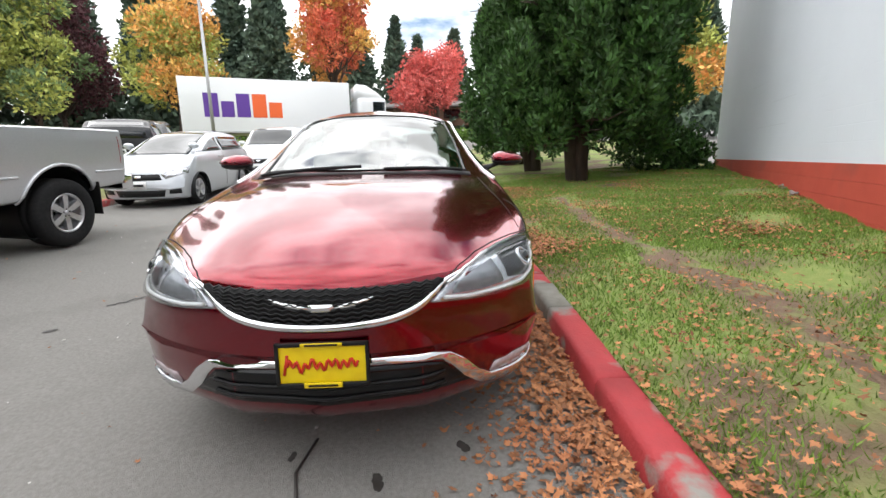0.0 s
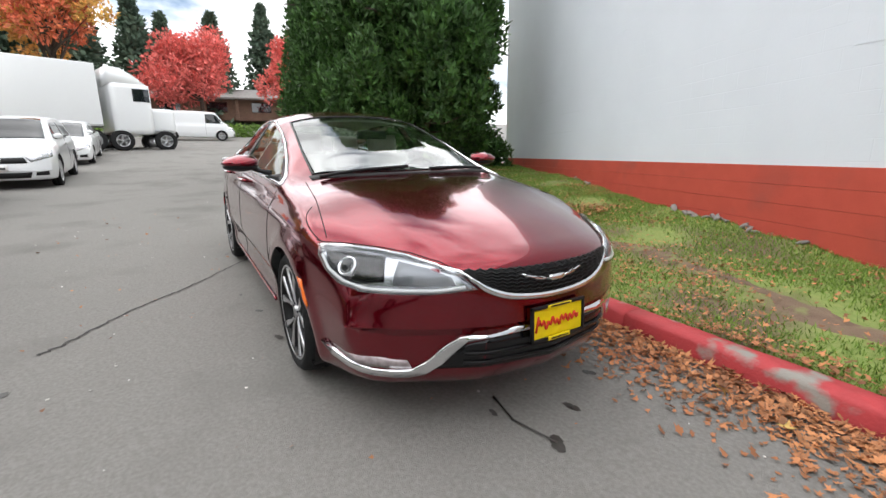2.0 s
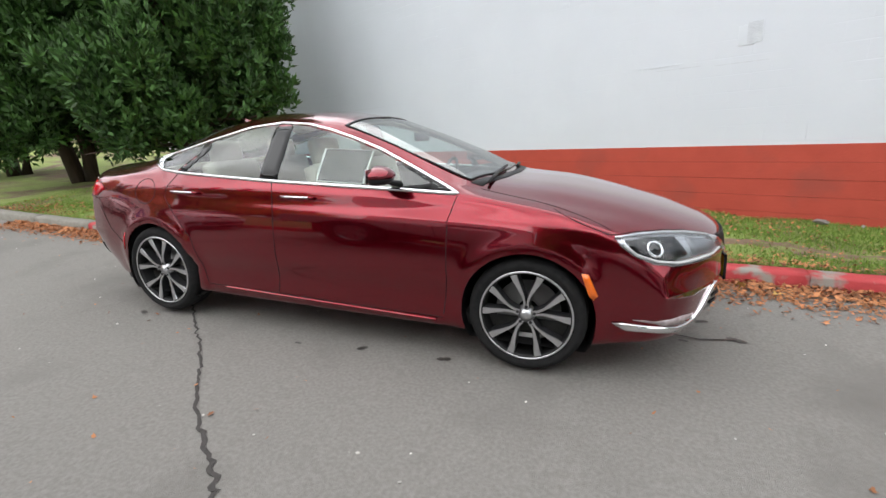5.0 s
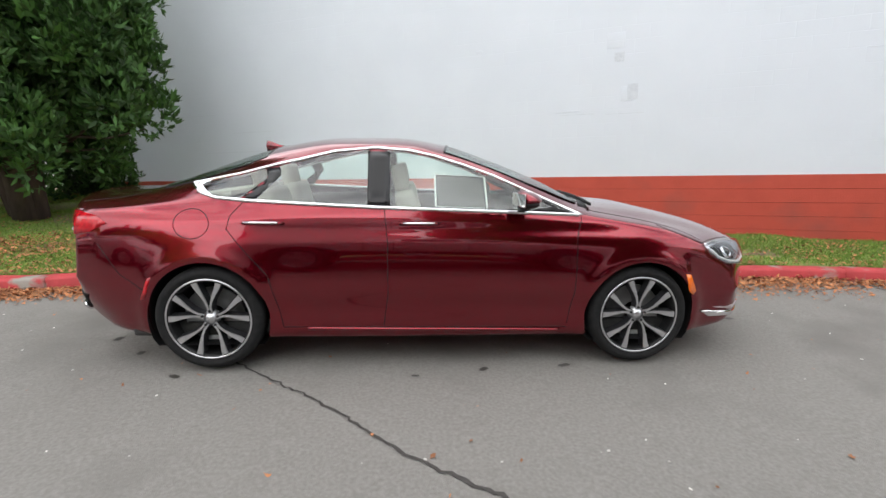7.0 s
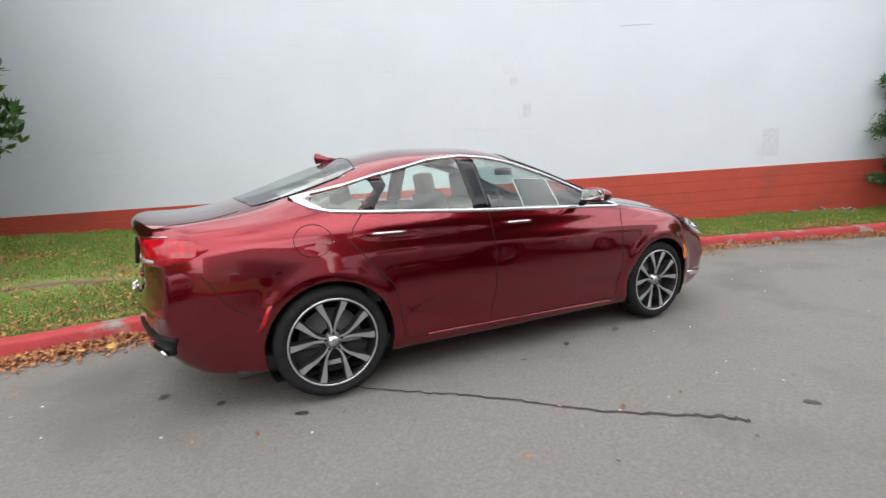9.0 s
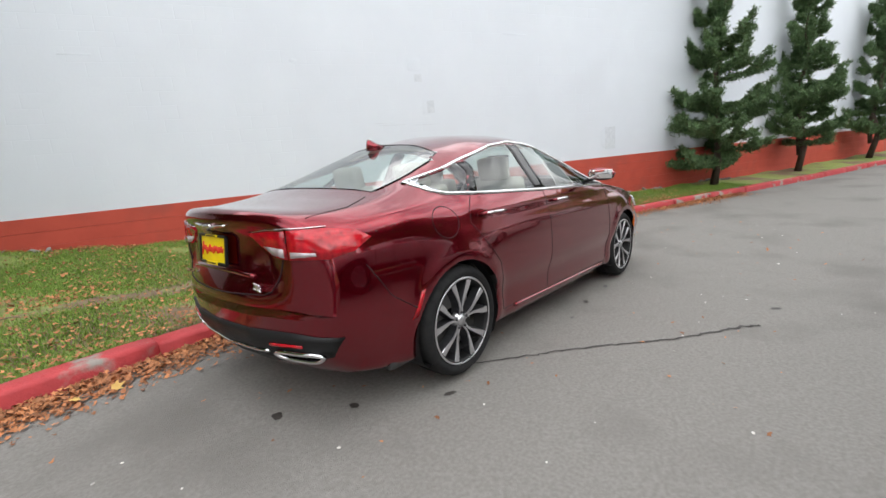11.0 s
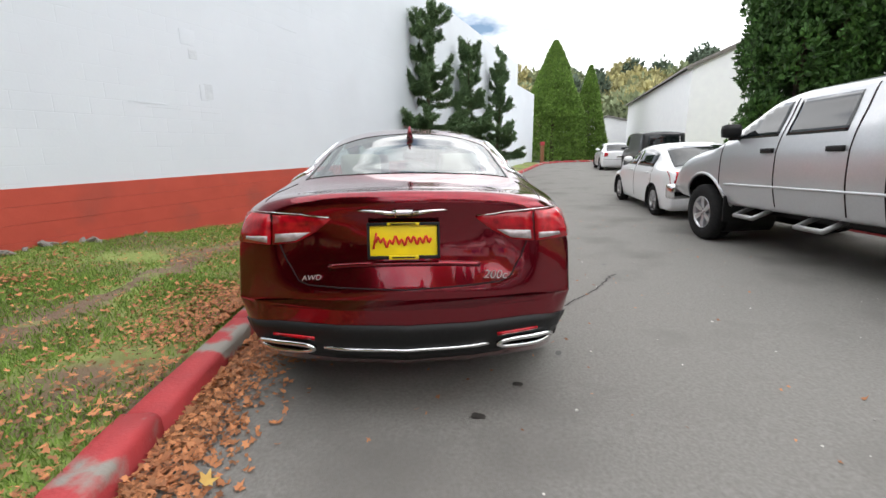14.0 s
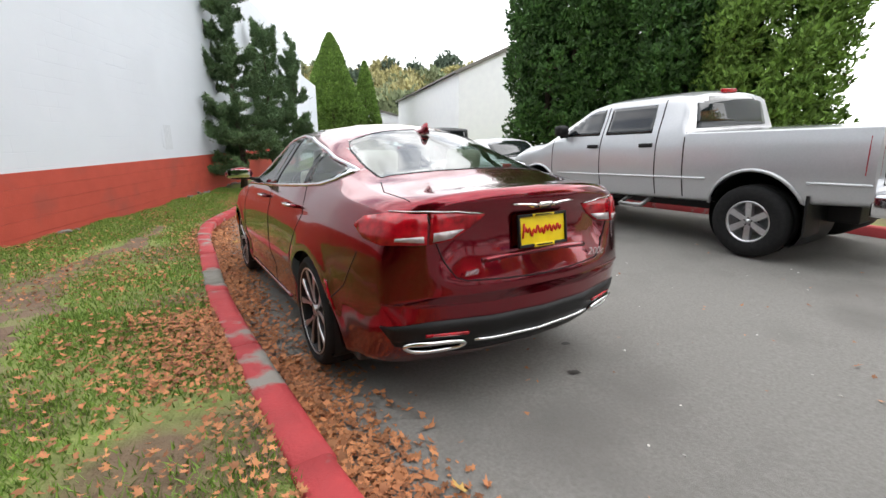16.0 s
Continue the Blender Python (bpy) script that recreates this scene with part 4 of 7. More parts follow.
        ring = [(-1.45 + 0.105 * math.cos(a), 0.93 + 0.088 * math.sin(a)) for a in (2 * math.pi * i / 28 for i in range(28))]
        if sg < 0:
            part("fuel_door_gap", tube(skin.line(v, ring, -0.001, 0.03, True), 0.003, 5, True), SEAM, car)
        for hx in (-1.02, -0.075):
            h = [skin.put(v, hx + d, 0.938, lift)[0] for d, lift in ((-0.115, 0.004), (-0.1, 0.03), (-0.05, 0.04), (0.05, 0.04), (0.1, 0.03), (0.115, 0.004))]
            part("door_handle", tube(h, 0.016, 8, False, 0.75), PAINT, car)
            part("handle_strip", tube([p + Vector((0, sg * 0.012, 0.004)) for p in h[1:-1]], 0.007, 6), CHROME, car, "chrome handle strip")
        part("side_marker", skin.patch(v, [(1.665, 0.62), (1.70, 0.615), (1.755, 0.50), (1.735, 0.475), (1.71, 0.50)], 0.004), AMBER, car, "amber side marker") 
        part("side_marker", skin.patch(v, [(-1.72, 0.60), (-1.695, 0.61), (-1.755, 0.47), (-1.785, 0.46)], 0.004), RED_LENS, car, "red side marker")
        part("sill_strip", tube(skin.line(v, [(-0.78, 0.265), (0.85, 0.235)], 0.004), 0.012, 6), PAINT, car)
        # door mirror
        mir = new("door_mirror")
        mir.parent = car
        shell = bmesh.new()
        bmesh.ops.create_icosphere(shell, subdivisions=3, radius=1)
        for q in shell.verts:
            x, y, z = q.co
            q.co = Vector((0.11 * x if x > 0 else 0.028 * x, 0.118 * y, (0.056 if z > 0 else 0.03) * z * (1 - 0.22 * y * sg)))
        mir.matrix_local = pose(0.545, sg * 0.985, 1.098, 0, 0, -10 * sg)
        part("mirror_shell", shell, PAINT, mir)
        low = bmesh.new()
        bmesh.ops.create_icosphere(low, subdivisions=3, radius=1)
        for q in low.verts:
            x, y, z = q.co
            q.co = Vector((0.1 * x if x > 0 else 0.03 * x, 0.11 * y, (0.02 if z > 0 else 0.034) * z - 0.018))
        part("mirror_underside", low, BLACK_PLASTIC, mir, "black lower half of the mirror")
        part("mirror_glass", box((0.006, 0.19, 0.075), pose(-0.028, 0, 0.002), 0.002), mirror_mat, mir, "mirror glass")
        part("mirror_arm", tube([(0.03, -sg * 0.06, -0.03), (0.05, -sg * 0.115, -0.05), (0.09, -sg * 0.165, -0.065)], [0.024, 0.026, 0.034], 8, False, 0.6), BLACK_PLASTIC, mir)
        wheel(car, -1.381, sg * 0.795, 0.334, 0.258, 0.235, "twin", -sg)
        wheel(car, 1.385, sg * 0.795, 0.334, 0.258, 0.235, "twin", -sg)
    # glass edges
    part("screen_edge", tube(skin.line("top", screen, 0.001, 0.03, True), 0.011, 5, True, 0.6), GLOSS_BLACK, car)
    part("rear_window_edge", tube(skin.line("top", back, 0.0, 0.03, True), 0.006, 5, True, 0.6), GLOSS_BLACK, car)
    part("cowl", skin.patch("top", [(1.0, -0.66), (1.1, -0.37), (1.135, 0), (1.1, 0.37), (1.0, 0.66), (1.07, 0.66), (1.155, 0.35), (1.185, 0), (1.155, -0.35), (1.07, -0.66)], 0.004, 0.01), BLACK_PLASTIC, car)
    for a, b in (((1.10, -0.62), (1.07, -0.02)), ((1.12, 0.12), (1.05, 0.60))):
        part("wiper", tube([skin.put("top", a[0] + (b[0] - a[0]) * t, a[1] + (b[1] - a[1]) * t, 0.02)[0] for t in (0, 0.2, 0.5, 0.8, 1)], 0.011, 6), BLACK_PLASTIC, car)
    for y in (-1, 1):
        part("bonnet_gap", tube(skin.line("top", [(1.07, y * 0.70), (1.4, y * 0.74), (1.65, y * 0.785), (1.80, y * 0.81)], -0.001, 0.04), 0.003, 5), SEAM, car)
    part("boot_gap", tube(skin.line("top", [(-1.80, -0.60), (-1.97, -0.66), (-2.2, -0.64)], -0.001, 0.04), 0.0035, 5), SEAM, car)
    part("boot_gap", tube(skin.line("top", [(-1.80, 0.60), (-1.97, 0.66), (-2.2, 0.64)], -0.001, 0.04), 0.0035, 5), SEAM, car)
    # aerial fin
    fin = bmesh.new()
    outline = [(-1.235, 1.375), (-1.245, 1.42), (-1.235, 1.452), (-1.215, 1.45), (-1.15, 1.425), (-1.05, 1.405), (-1.02, 1.395)]
    sides = [[fin.verts.new((x, s * (0.022 if z < 1.41 else 0.007), z)) for x, z in outline] for s in (-1, 1)]
    fin.faces.new(sides[0])
    fin.faces.new(sides[1][::-1])
    for i in range(len(outline)):
        j = (i + 1) % len(outline)
        fin.faces.new((sides[0][i], sides[1][i], sides[1][j], sides[0][j]))
    bmesh.ops.recalc_face_normals(fin, faces=fin.faces)
    part("aerial_fin", fin, PAINT, car)
    # ---- nose ----
    grille_top = [(-0.46, 0.756), (-0.40, 0.752), (-0.25, 0.752), (0, 0.752), (0.25, 0.752), (0.40, 0.752), (0.46, 0.756)]
    grille_low = [(0.42, 0.73), (0.34, 0.675), (0.2, 0.642), (0, 0.632), (-0.2, 0.642), (-0.34, 0.675), (-0.42, 0.73)]
    part("grille", skin.patch("front", grille_top + grille_low, 0.003, 0.01), BLACK_PLASTIC, car, "black mesh grille")
    mesh = bmesh.new()
    for r in range(8):
        t = r / 7.5 + 0.03
        pts = []
        for i in range(41):
            y = -0.42 + 0.84 * i / 40
            zt_, zl_ = float(pchip(grille_top, y)), float(pchip(grille_low, y))
            if zt_ - zl_ > 0.02:
                pts.append(skin.put("front", y, zl_ + (zt_ - zl_) * t + (0.004 if i % 2 else -0.004), 0.01)[0])
        if len(pts) > 2:
            add_tube(mesh, pts, 0.0042, 4)
    part("grille_mesh", mesh, BLACK_PLASTIC, car)
    half = [(0, 0.622), (0.12, 0.626), (0.24, 0.641), (0.33, 0.672), (0.385, 0.712), (0.43, 0.745), (0.50, 0.765)]
    sweep = [(p.x, p.y) for p in bezier_path([(-y, z, 0) for y, z in half[::-1]] + [(y, z, 0) for y, z in half[1:]], 5)]
    rad = [0.007 + 0.010 * float(1 - smooth(0.28, 0.5, abs(y))) for y, _ in sweep]
    part("grille_surround", tube([skin.put("front", y, z, 0.004)[0] for y, z in sweep], rad, 8), CHROME, car, "chrome grille surround sweeping into the lamps")
    wing_badge(skin, car, "front", 0.706, 0.19, "chrome wing badge")
    brow = [(1.815, 0.845, 0.80), (1.92, 0.78, 0.803), (2.06, 0.68, 0.80), (2.17, 0.59, 0.79), (2.27, 0.50, 0.768), (2.34, 0.43, 0.735)]
    cheek = [(2.385, 0.375, 0.678), (2.30, 0.52, 0.662), (2.19, 0.64, 0.655), (2.08, 0.74, 0.652), (1.99, 0.80, 0.668), (1.90, 0.83, 0.71), (1.84, 0.845, 0.76)]
    for s, v in ((-1, "corner_right"), (1, "corner_left")):
        lamp = corner(brow + cheek)
        part("headlight_bowl", skin.patch(v, lamp, 0.003, 0.01), LAMP_BACK, car, "grey lamp reflector")
        dark = corner([(1.86, 0.83, 0.785), (2.0, 0.73, 0.786), (2.1, 0.65, 0.78), (2.13, 0.65, 0.70), (2.06, 0.74, 0.68), (1.97, 0.80, 0.69), (1.90, 0.825, 0.73)])
        part("headlight_housing", skin.patch(v, dark, 0.006, 0.006), GLOSS_BLACK, car, "black lamp housing")
        inner = corner([(2.14, 0.60, 0.772), (2.24, 0.515, 0.757), (2.31, 0.45, 0.728), (2.33, 0.44, 0.695), (2.24, 0.56, 0.688), (2.16, 0.63, 0.692)])
        part("indicator_panel", skin.patch(v, inner, 0.006, 0.006), LAMP_GREY, car, "grey lamp panel")
        line = corner([(1.855, 0.84, 0.765), (1.91, 0.825, 0.715), (2.0, 0.79, 0.682), (2.09, 0.73, 0.667), (2.2, 0.63, 0.670), (2.31, 0.51, 0.676), (2.36, 0.42, 0.688)])
        part("light_strip", tube(skin.line(v, line, 0.009), 0.007, 6), PAPER, car, "white light strip")
        part("lamp_brow", tube(skin.line(v, corner(brow), 0.006), 0.0065, 6), CHROME, car, "chrome line over the lamp")
        c, n = skin.put(v, *corner([(1.975, 0.755, 0.738)])[0], -0.004)
        bm = bmesh.new()
        bmesh.ops.create_uvsphere(bm, u_segments=20, v_segments=10, radius=0.034, matrix=Matrix.Translation(c))
        part("headlight_lens", bm, DARK_GLASS, car)
        ring = lathe([(0.034, 0.0), (0.040, -0.012), (0.045, -0.004), (0.045, 0.006)], 24)
        bmesh.ops.transform(ring, matrix=Matrix.Translation(c + n * 0.008) @ n.to_track_quat("-Y", "Z").to_matrix().to_4x4(), verts=ring.verts)
        part("headlight_ring", ring, CHROME, car)
        part("headlight", skin.patch(v, lamp, 0.02, 0.018), LENS, car, "clear headlight cover").visible_shadow = False
        fog = [(s * 0.61, 0.327), (s * 0.79, 0.33), (s * 0.845, 0.368), (s * 0.73, 0.378), (s * 0.63, 0.365)]
        part("fog_light", skin.patch("front", fog, 0.006, 0.01), WHITE_LENS, car, "clear fog light")
        blade = [(s * 0.868, 0.35), (s * 0.84, 0.305), (s * 0.74, 0.288), (s * 0.62, 0.283), (s * 0.56, 0.297), (s * 0.50, 0.35), (s * 0.45, 0.415), (s * 0.41, 0.452), (s * 0.35, 0.468), (s * 0.14, 0.476),
                 (s * 0.14, 0.5), (s * 0.37, 0.493), (s * 0.44, 0.475), (s * 0.50, 0.428), (s * 0.56, 0.358), (s * 0.61, 0.322), (s * 0.74, 0.318), (s * 0.83, 0.338)]
        part("bumper_chrome", skin.patch("front", blade, 0.012, 0.014, 0.03), CHROME, car, "chrome bumper blade")
        part("bonnet_edge_gap", tube(skin.line(v, corner([(1.76, 0.84, 0.815)] + [(x, y - 0.012, z + 0.012) for x, y, z in brow]), 0.0), 0.003, 5), SEAM, car)
    intake = [(-0.55, 0.32), (-0.47, 0.385), (-0.42, 0.435), (-0.34, 0.458), (0, 0.466), (0.34, 0.458), (0.42, 0.435), (0.47, 0.385), (0.55, 0.32), (0.38, 0.325), (0, 0.315), (-0.38, 0.325)]
    part("air_intake", skin.patch("front", intake, 0.004, 0.01), GLOSS_BLACK, car, "black lower air intake")
    for z in (0.355, 0.40):
        part("intake_bar", tube(skin.line("front", [(-0.42, z), (0, z - 0.006), (0.42, z)], 0.008), 0.007, 5), BLACK_PLASTIC, car)
    plate(car, pose(2.475, 0, 0.50, -4, 0, 90), "yellow dealer plate on the front bumper")
    # ---- tail ----
    wing_badge(skin, car, "rear", 1.012, 0.195, "chrome wing badge", 0.25)
    for s in (-1, 1):
        v = "tail_right" if s < 0 else "tail_left"
        outer = tail_corner([(-2.285, 0.605, 0.985), (-2.2, 0.77, 0.986), (-2.10, 0.85, 0.968), (-2.02, 0.87, 0.925), (-2.12, 0.86, 0.872), (-2.2, 0.80, 0.852), (-2.285, 0.61, 0.85)])
        inner = tail_corner([(-2.36, 0.36, 0.966), (-2.33, 0.48, 0.98), (-2.29, 0.59, 0.985), (-2.29, 0.60, 0.85), (-2.33, 0.53, 0.86), (-2.35, 0.45, 0.905)])
        part("tail_light", skin.patch(v, outer, 0.008, 0.014), RED_LENS, car, "red tail light")
        part("tail_light", skin.patch(v, inner, 0.008, 0.014), RED_LENS, car, "red tail light on the boot lid")
        part("reversing_light", skin.patch(v, tail_corner([(-2.297, 0.585, 0.9), (-2.297, 0.59, 0.86), (-2.33, 0.53, 0.868), (-2.345, 0.47, 0.905)]), 0.013, 0.006), WHITE_LENS, car, "white reversing light")
        part("reversing_light", skin.patch(v, tail_corner([(-2.28, 0.62, 0.888), (-2.22, 0.73, 0.882), (-2.225, 0.74, 0.868), (-2.28, 0.62, 0.86)]), 0.013, 0.006), WHITE_LENS, car, "white reversing light")
        part("tail_light_trim", tube(skin.line(v, tail_corner([(-2.36, 0.365, 0.975), (-2.33, 0.48, 0.99), (-2.285, 0.6, 0.995), (-2.2, 0.77, 0.995)]), 0.004), 0.0025, 6), CHROME, car)
        tip = [(s * 0.42, 0.372), (s * 0.46, 0.392), (s * 0.68, 0.398), (s * 0.705, 0.378), (s * 0.645, 0.343), (s * 0.46, 0.346)]
        part("exhaust_tip", tube(skin.line("rear", round_poly(tip), 0.02, 0.03, True), 0.012, 6, True), CHROME, car, "chrome exhaust surround")
        part("exhaust_hole", skin.patch("rear", tip, 0.012, 0.01), GLOSS_BLACK, car)
        part("rear_reflector", skin.patch("rear", [(s * 0.42, 0.428), (s * 0.62, 0.435), (s * 0.62, 0.422), (s * 0.42, 0.417)], 0.016, 0.008), RED_LENS, car, "red reflector")
        part("boot_side_gap", tube(skin.line("rear", [(s * 0.60, 0.99), (s * 0.565, 0.86), (s * 0.535, 0.78), (s * 0.48, 0.69), (s * 0.43, 0.672), (0, 0.655)], 0.0, 0.03), 0.004, 5), SEAM, car)
    valance = [(-0.79, 0.47), (-0.60, 0.492), (-0.3, 0.49), (0, 0.488), (0.3, 0.49), (0.60, 0.492), (0.79, 0.47), (0.73, 0.37), (0.45, 0.30), (0, 0.285), (-0.45, 0.30), (-0.73, 0.37)]
    part("rear_valance", skin.patch("rear", valance, 0.008, 0.012), BLACK_PLASTIC, car, "black lower rear bumper")
    part("rear_chrome_strip", tube(skin.line("rear", [(-0.38, 0.376), (-0.2, 0.366), (0, 0.363), (0.2, 0.366), (0.38, 0.376)], 0.012), 0.009, 6), CHROME, car)
    part("boot_ledge", tube(skin.line("rear", [(-0.34, 0.752), (-0.2, 0.762), (0, 0.765), (0.2, 0.762), (0.34, 0.752)], 0.002), 0.013, 8), PAINT, car)
    plate(car, pose(-2.365, 0, 0.872, -6, 0, -90), "yellow dealer plate on the boot lid")
    p, n = skin.put("rear", -0.40, 0.70, 0.026)
    lettering("model_badge", "200c", 0.055, Matrix.Translation(p) @ pose(0, 0, 0, 90, 0, -98), CHROME, car, 0.003, 0.25)
    p, n = skin.put("rear", 0.41, 0.70, 0.022)
    lettering("drive_badge", "AWD", 0.034, Matrix.Translation(p) @ pose(0, 0, 0, 90, 0, -82), CHROME, car, 0.002, 0.2)
    # ---- cabin ----
    part("floor_pan", box((3.6, 1.62, 0.1), pose(-0.1, 0, 0.24), 0.03), INTERIOR, car)
    part("dashboard", box((0.34, 1.36, 0.3), pose(0.83, 0, 0.83, 0, 12, 0), 0.08), INTERIOR, car)
    part("parcel_shelf", box((0.5, 1.2, 0.04), pose(-1.55, 0, 1.06, 0, -8, 0), 0.015), BEIGE, car)
    part("headlining", skin.patch("top", [(0.12, -0.48), (0.14, 0), (0.12, 0.48), (-0.5, 0.52), (-1.05, 0.48), (-1.06, 0), (-1.05, -0.48), (-0.5, -0.52)], -0.03, 0.01, 0.12), BEIGE, car, "pale fabric headlining")
    for s in (-1, 1):
        part("door_card", box((2.0, 0.05, 0.5), pose(-0.15, s * 0.79, 0.75), 0.02), INTERIOR, car)
        seat(car, 0.1, s * 0.36)
        seat(car, -0.86, s * 0.34, rear=True)
    bm = tube([(0.5 + 0.05 * math.sin(a), 0.36 + 0.18 * math.cos(a), 0.94 + 0.17 * math.sin(a)) for a in (2 * math.pi * i / 24 for i in range(24))], 0.014, 6, True)
    part("steering_wheel", bm, INTERIOR, car)
    part("rear_view_mirror", box((0.03, 0.24, 0.065), pose(0.42, 0, 1.29), 0.015), BLACK_PLASTIC, car)
    part("window_sticker", skin.patch("right", [(0.03, 1.05), (0.36, 1.04), (0.36, 1.235), (0.03, 1.245)], -0.022, 0.002, 0.03), INTERIOR, car, "dark printed window sticker")
    for a, b in (((0.03, 1.05), (0.36, 1.04)), ((0.36, 1.04), (0.36, 1.235)), ((0.36, 1.235), (0.03, 1.245)), ((0.03, 1.245), (0.03, 1.05))):
        part("window_sticker_edge", tube(skin.line("right", [a, b], -0.02), 0.006, 4, False, 0.3), PAPER, car, "white edge of the window sticker")
    return car


mirror_mat = mat("mirror_silver", (0.9, 0.9, 0.9), 0.01, 1.0)
red_sedan()


# ---- other vehicles ----
def simple_car(name, label, m, L, W, H, paint, kind, base, wheel_r, rim_r, axles, style="five", group="parked cars", category="car", face=True):
    """A parked car from a few proportions. kind: hatch, sedan, suv, van. Its front points along +x."""
    car = thing(name, m, label, category, group)
    h = L / 2
    hw = W / 2
    # fractions of length for bonnet start, screen foot, roof front, roof back, tail; fractions of height
    sh = {"hatch": (0.50, 0.30, -0.02, -0.36, 0.62, 0.68), "sedan": (0.50, 0.24, 0.02, -0.22, 0.60, 0.66), "suv": (0.50, 0.24, 0.08, -0.40, 0.62, 0.64), "van": (0.50, 0.38, 0.24, -0.47, 0.55, 0.58)}[kind]
    nose, foot, rf, rb, bonnet, belt = (sh[0] * L, sh[1] * L, sh[2] * L, sh[3] * L, sh[4] * H, sh[5] * H)
    tail_top = {"hatch": 0.74, "sedan": 0.70, "suv": 0.86, "van": 0.95}[kind] * H
    top = [(-h, base + 0.35), (-h + 0.02, tail_top * 0.93), (-h + 0.08, tail_top), ((-h * 0.78 if kind == "sedan" else -h + 0.12), tail_top), (rb, H * 0.965), ((rb + rf) / 2, H), (rf, H * 0.97), (foot, bonnet * 1.08), (foot + 0.12, bonnet * 1.05), (h - 0.45, bonnet * 0.94), (h - 0.12, bonnet * 0.78), (h - 0.02, base + 0.35), (h, base + 0.25)]
    spec = dict(x=(-h, h), half=hw, front_bow=0.28 if kind != "van" else 0.18, bow_from=h - 0.8, rear_bow=0.12, rear_bow_from=h - 0.7, bulge=0.01,
                zb=[(-h, base + 0.33), (-h + 0.05, base + 0.08), (-h + 0.25, base), (h - 0.25, base), (h - 0.05, base + 0.04), (h, base + 0.22)],
                ws=[(-h, hw * 0.9), (-h + 0.5, hw * 0.95), (h - 0.5, hw * 0.95), (h, hw * 0.88)], wm=[(-h, hw * 0.93), (-h + 0.4, hw), (h - 0.5, hw), (h, hw * 0.9)], zm=[(0, base + 0.36)],
                wsh=[(-h, hw * 0.88), (-h + 0.4, hw * 0.94), (h - 0.7, hw * 0.93), (h, hw * 0.8)],
                zsh=[(-h, base + 0.34), (-h + 0.04, belt * 0.95), (-h + 0.3, belt), (foot, belt * 0.97), (foot + 0.2, bonnet * 0.93), (h - 0.4, bonnet * 0.84), (h - 0.08, bonnet * 0.66), (h, base + 0.23)],
                wt=[(-h, hw * 0.76), (rb, hw * (0.72 if kind != "van" else 0.84)), (rf, hw * (0.70 if kind != "van" else 0.82)), (foot, hw * 0.8), (h, hw * 0.62)],
                zte=[(x, max(z - (0.055 if rb <= x <= rf else 0.03), base + 0.2)) for x, z in top], zt=top)
    verts, faces = loft_body(spec, 120, 6)
    skin = Skin(verts, faces)
    cut_body(car, verts, faces, [], [(axles[0], wheel_r), (axles[1], wheel_r)], paint, wheel_r + 0.045)
    zt = lambda x: float(pchip(top, x))
    for v, sg in (("right", -1), ("left", 1)):
        lo = lambda x: belt * 0.99 + 0.03 + 0.02 * (foot - x) / L
        hi = lambda x: min(zt(x) - 0.12, H * 0.9)
        xs = [foot - 0.25, (foot + rb) / 2 - 0.05, rb - (0.12 if kind != "van" else -L * 0.5)]
        bounds = [(xs[0], xs[1] + 0.04), (xs[1] - 0.04, xs[2])] if kind != "van" else [(foot - 0.2, rf - 0.55)]
        for a, b in bounds:
            n = 6
            up = [(a + (b - a) * i / n, max(hi(a + (b - a) * i / n), lo(a) + 0.02)) for i in range(n + 1)]
            part("side_window", skin.patch(v, [(a, lo(a)), (b, lo(b))] + up[::-1], 0.004, 0.006, 0.12), DARK_GLASS, car)
            part("door_gap", tube(skin.line(v, [(b - 0.02, lo(b)), (b - 0.02, base + 0.12)], 0.0, 0.08), 0.006, 4), SEAM, car)
            p = skin.put(v, b + 0.2, belt * 0.9, 0.02)[0]
            part("door_handle", box((0.2, 0.03, 0.03), Matrix.Translation(p), 0.01), paint, car)
        wheel(car, axles[0], sg * (hw - 0.12), wheel_r, rim_r, 0.2, style, -sg)
        wheel(car, axles[1], sg * (hw - 0.12), wheel_r, rim_r, 0.2, style, -sg)
        mp = skin.put(v, foot - 0.3, belt + 0.06, 0.1)[0]
        bm = bmesh.new()
        bmesh.ops.create_icosphere(bm, subdivisions=2, radius=0.1, matrix=Matrix.Translation(mp) @ Matrix.Diagonal((0.7, 1.1, 0.7, 1)))
        part("door_mirror", bm, paint, car)
    wfoot, wtop = hw * 0.74, hw * 0.62
    part("windscreen", skin.patch("top", [(foot - 0.03, -wfoot), (foot + 0.02, 0), (foot - 0.03, wfoot), (rf + 0.06, wtop), (rf + 0.08, 0), (rf + 0.06, -wtop)], 0.004, 0.006, 0.12), DARK_GLASS, car)
    zr = (tail_top, H * 0.93) if kind != "sedan" else (tail_top + 0.05, H * 0.92)
    if kind == "sedan":
        part("rear_window", skin.patch("top", [(rb - 0.05, -wtop), (rb - 0.05, wtop), (-h * 0.74, wtop * 1.08), (-h * 0.74, -wtop * 1.08)], 0.004, 0.006, 0.12), DARK_GLASS, car)
    else:
        part("rear_window", skin.patch("rear", [(-wtop, zr[1]), (wtop, zr[1]), (wtop * 1.1, belt + 0.08), (-wtop * 1.1, belt + 0.08)], 0.004, 0.006, 0.12), DARK_GLASS, car)
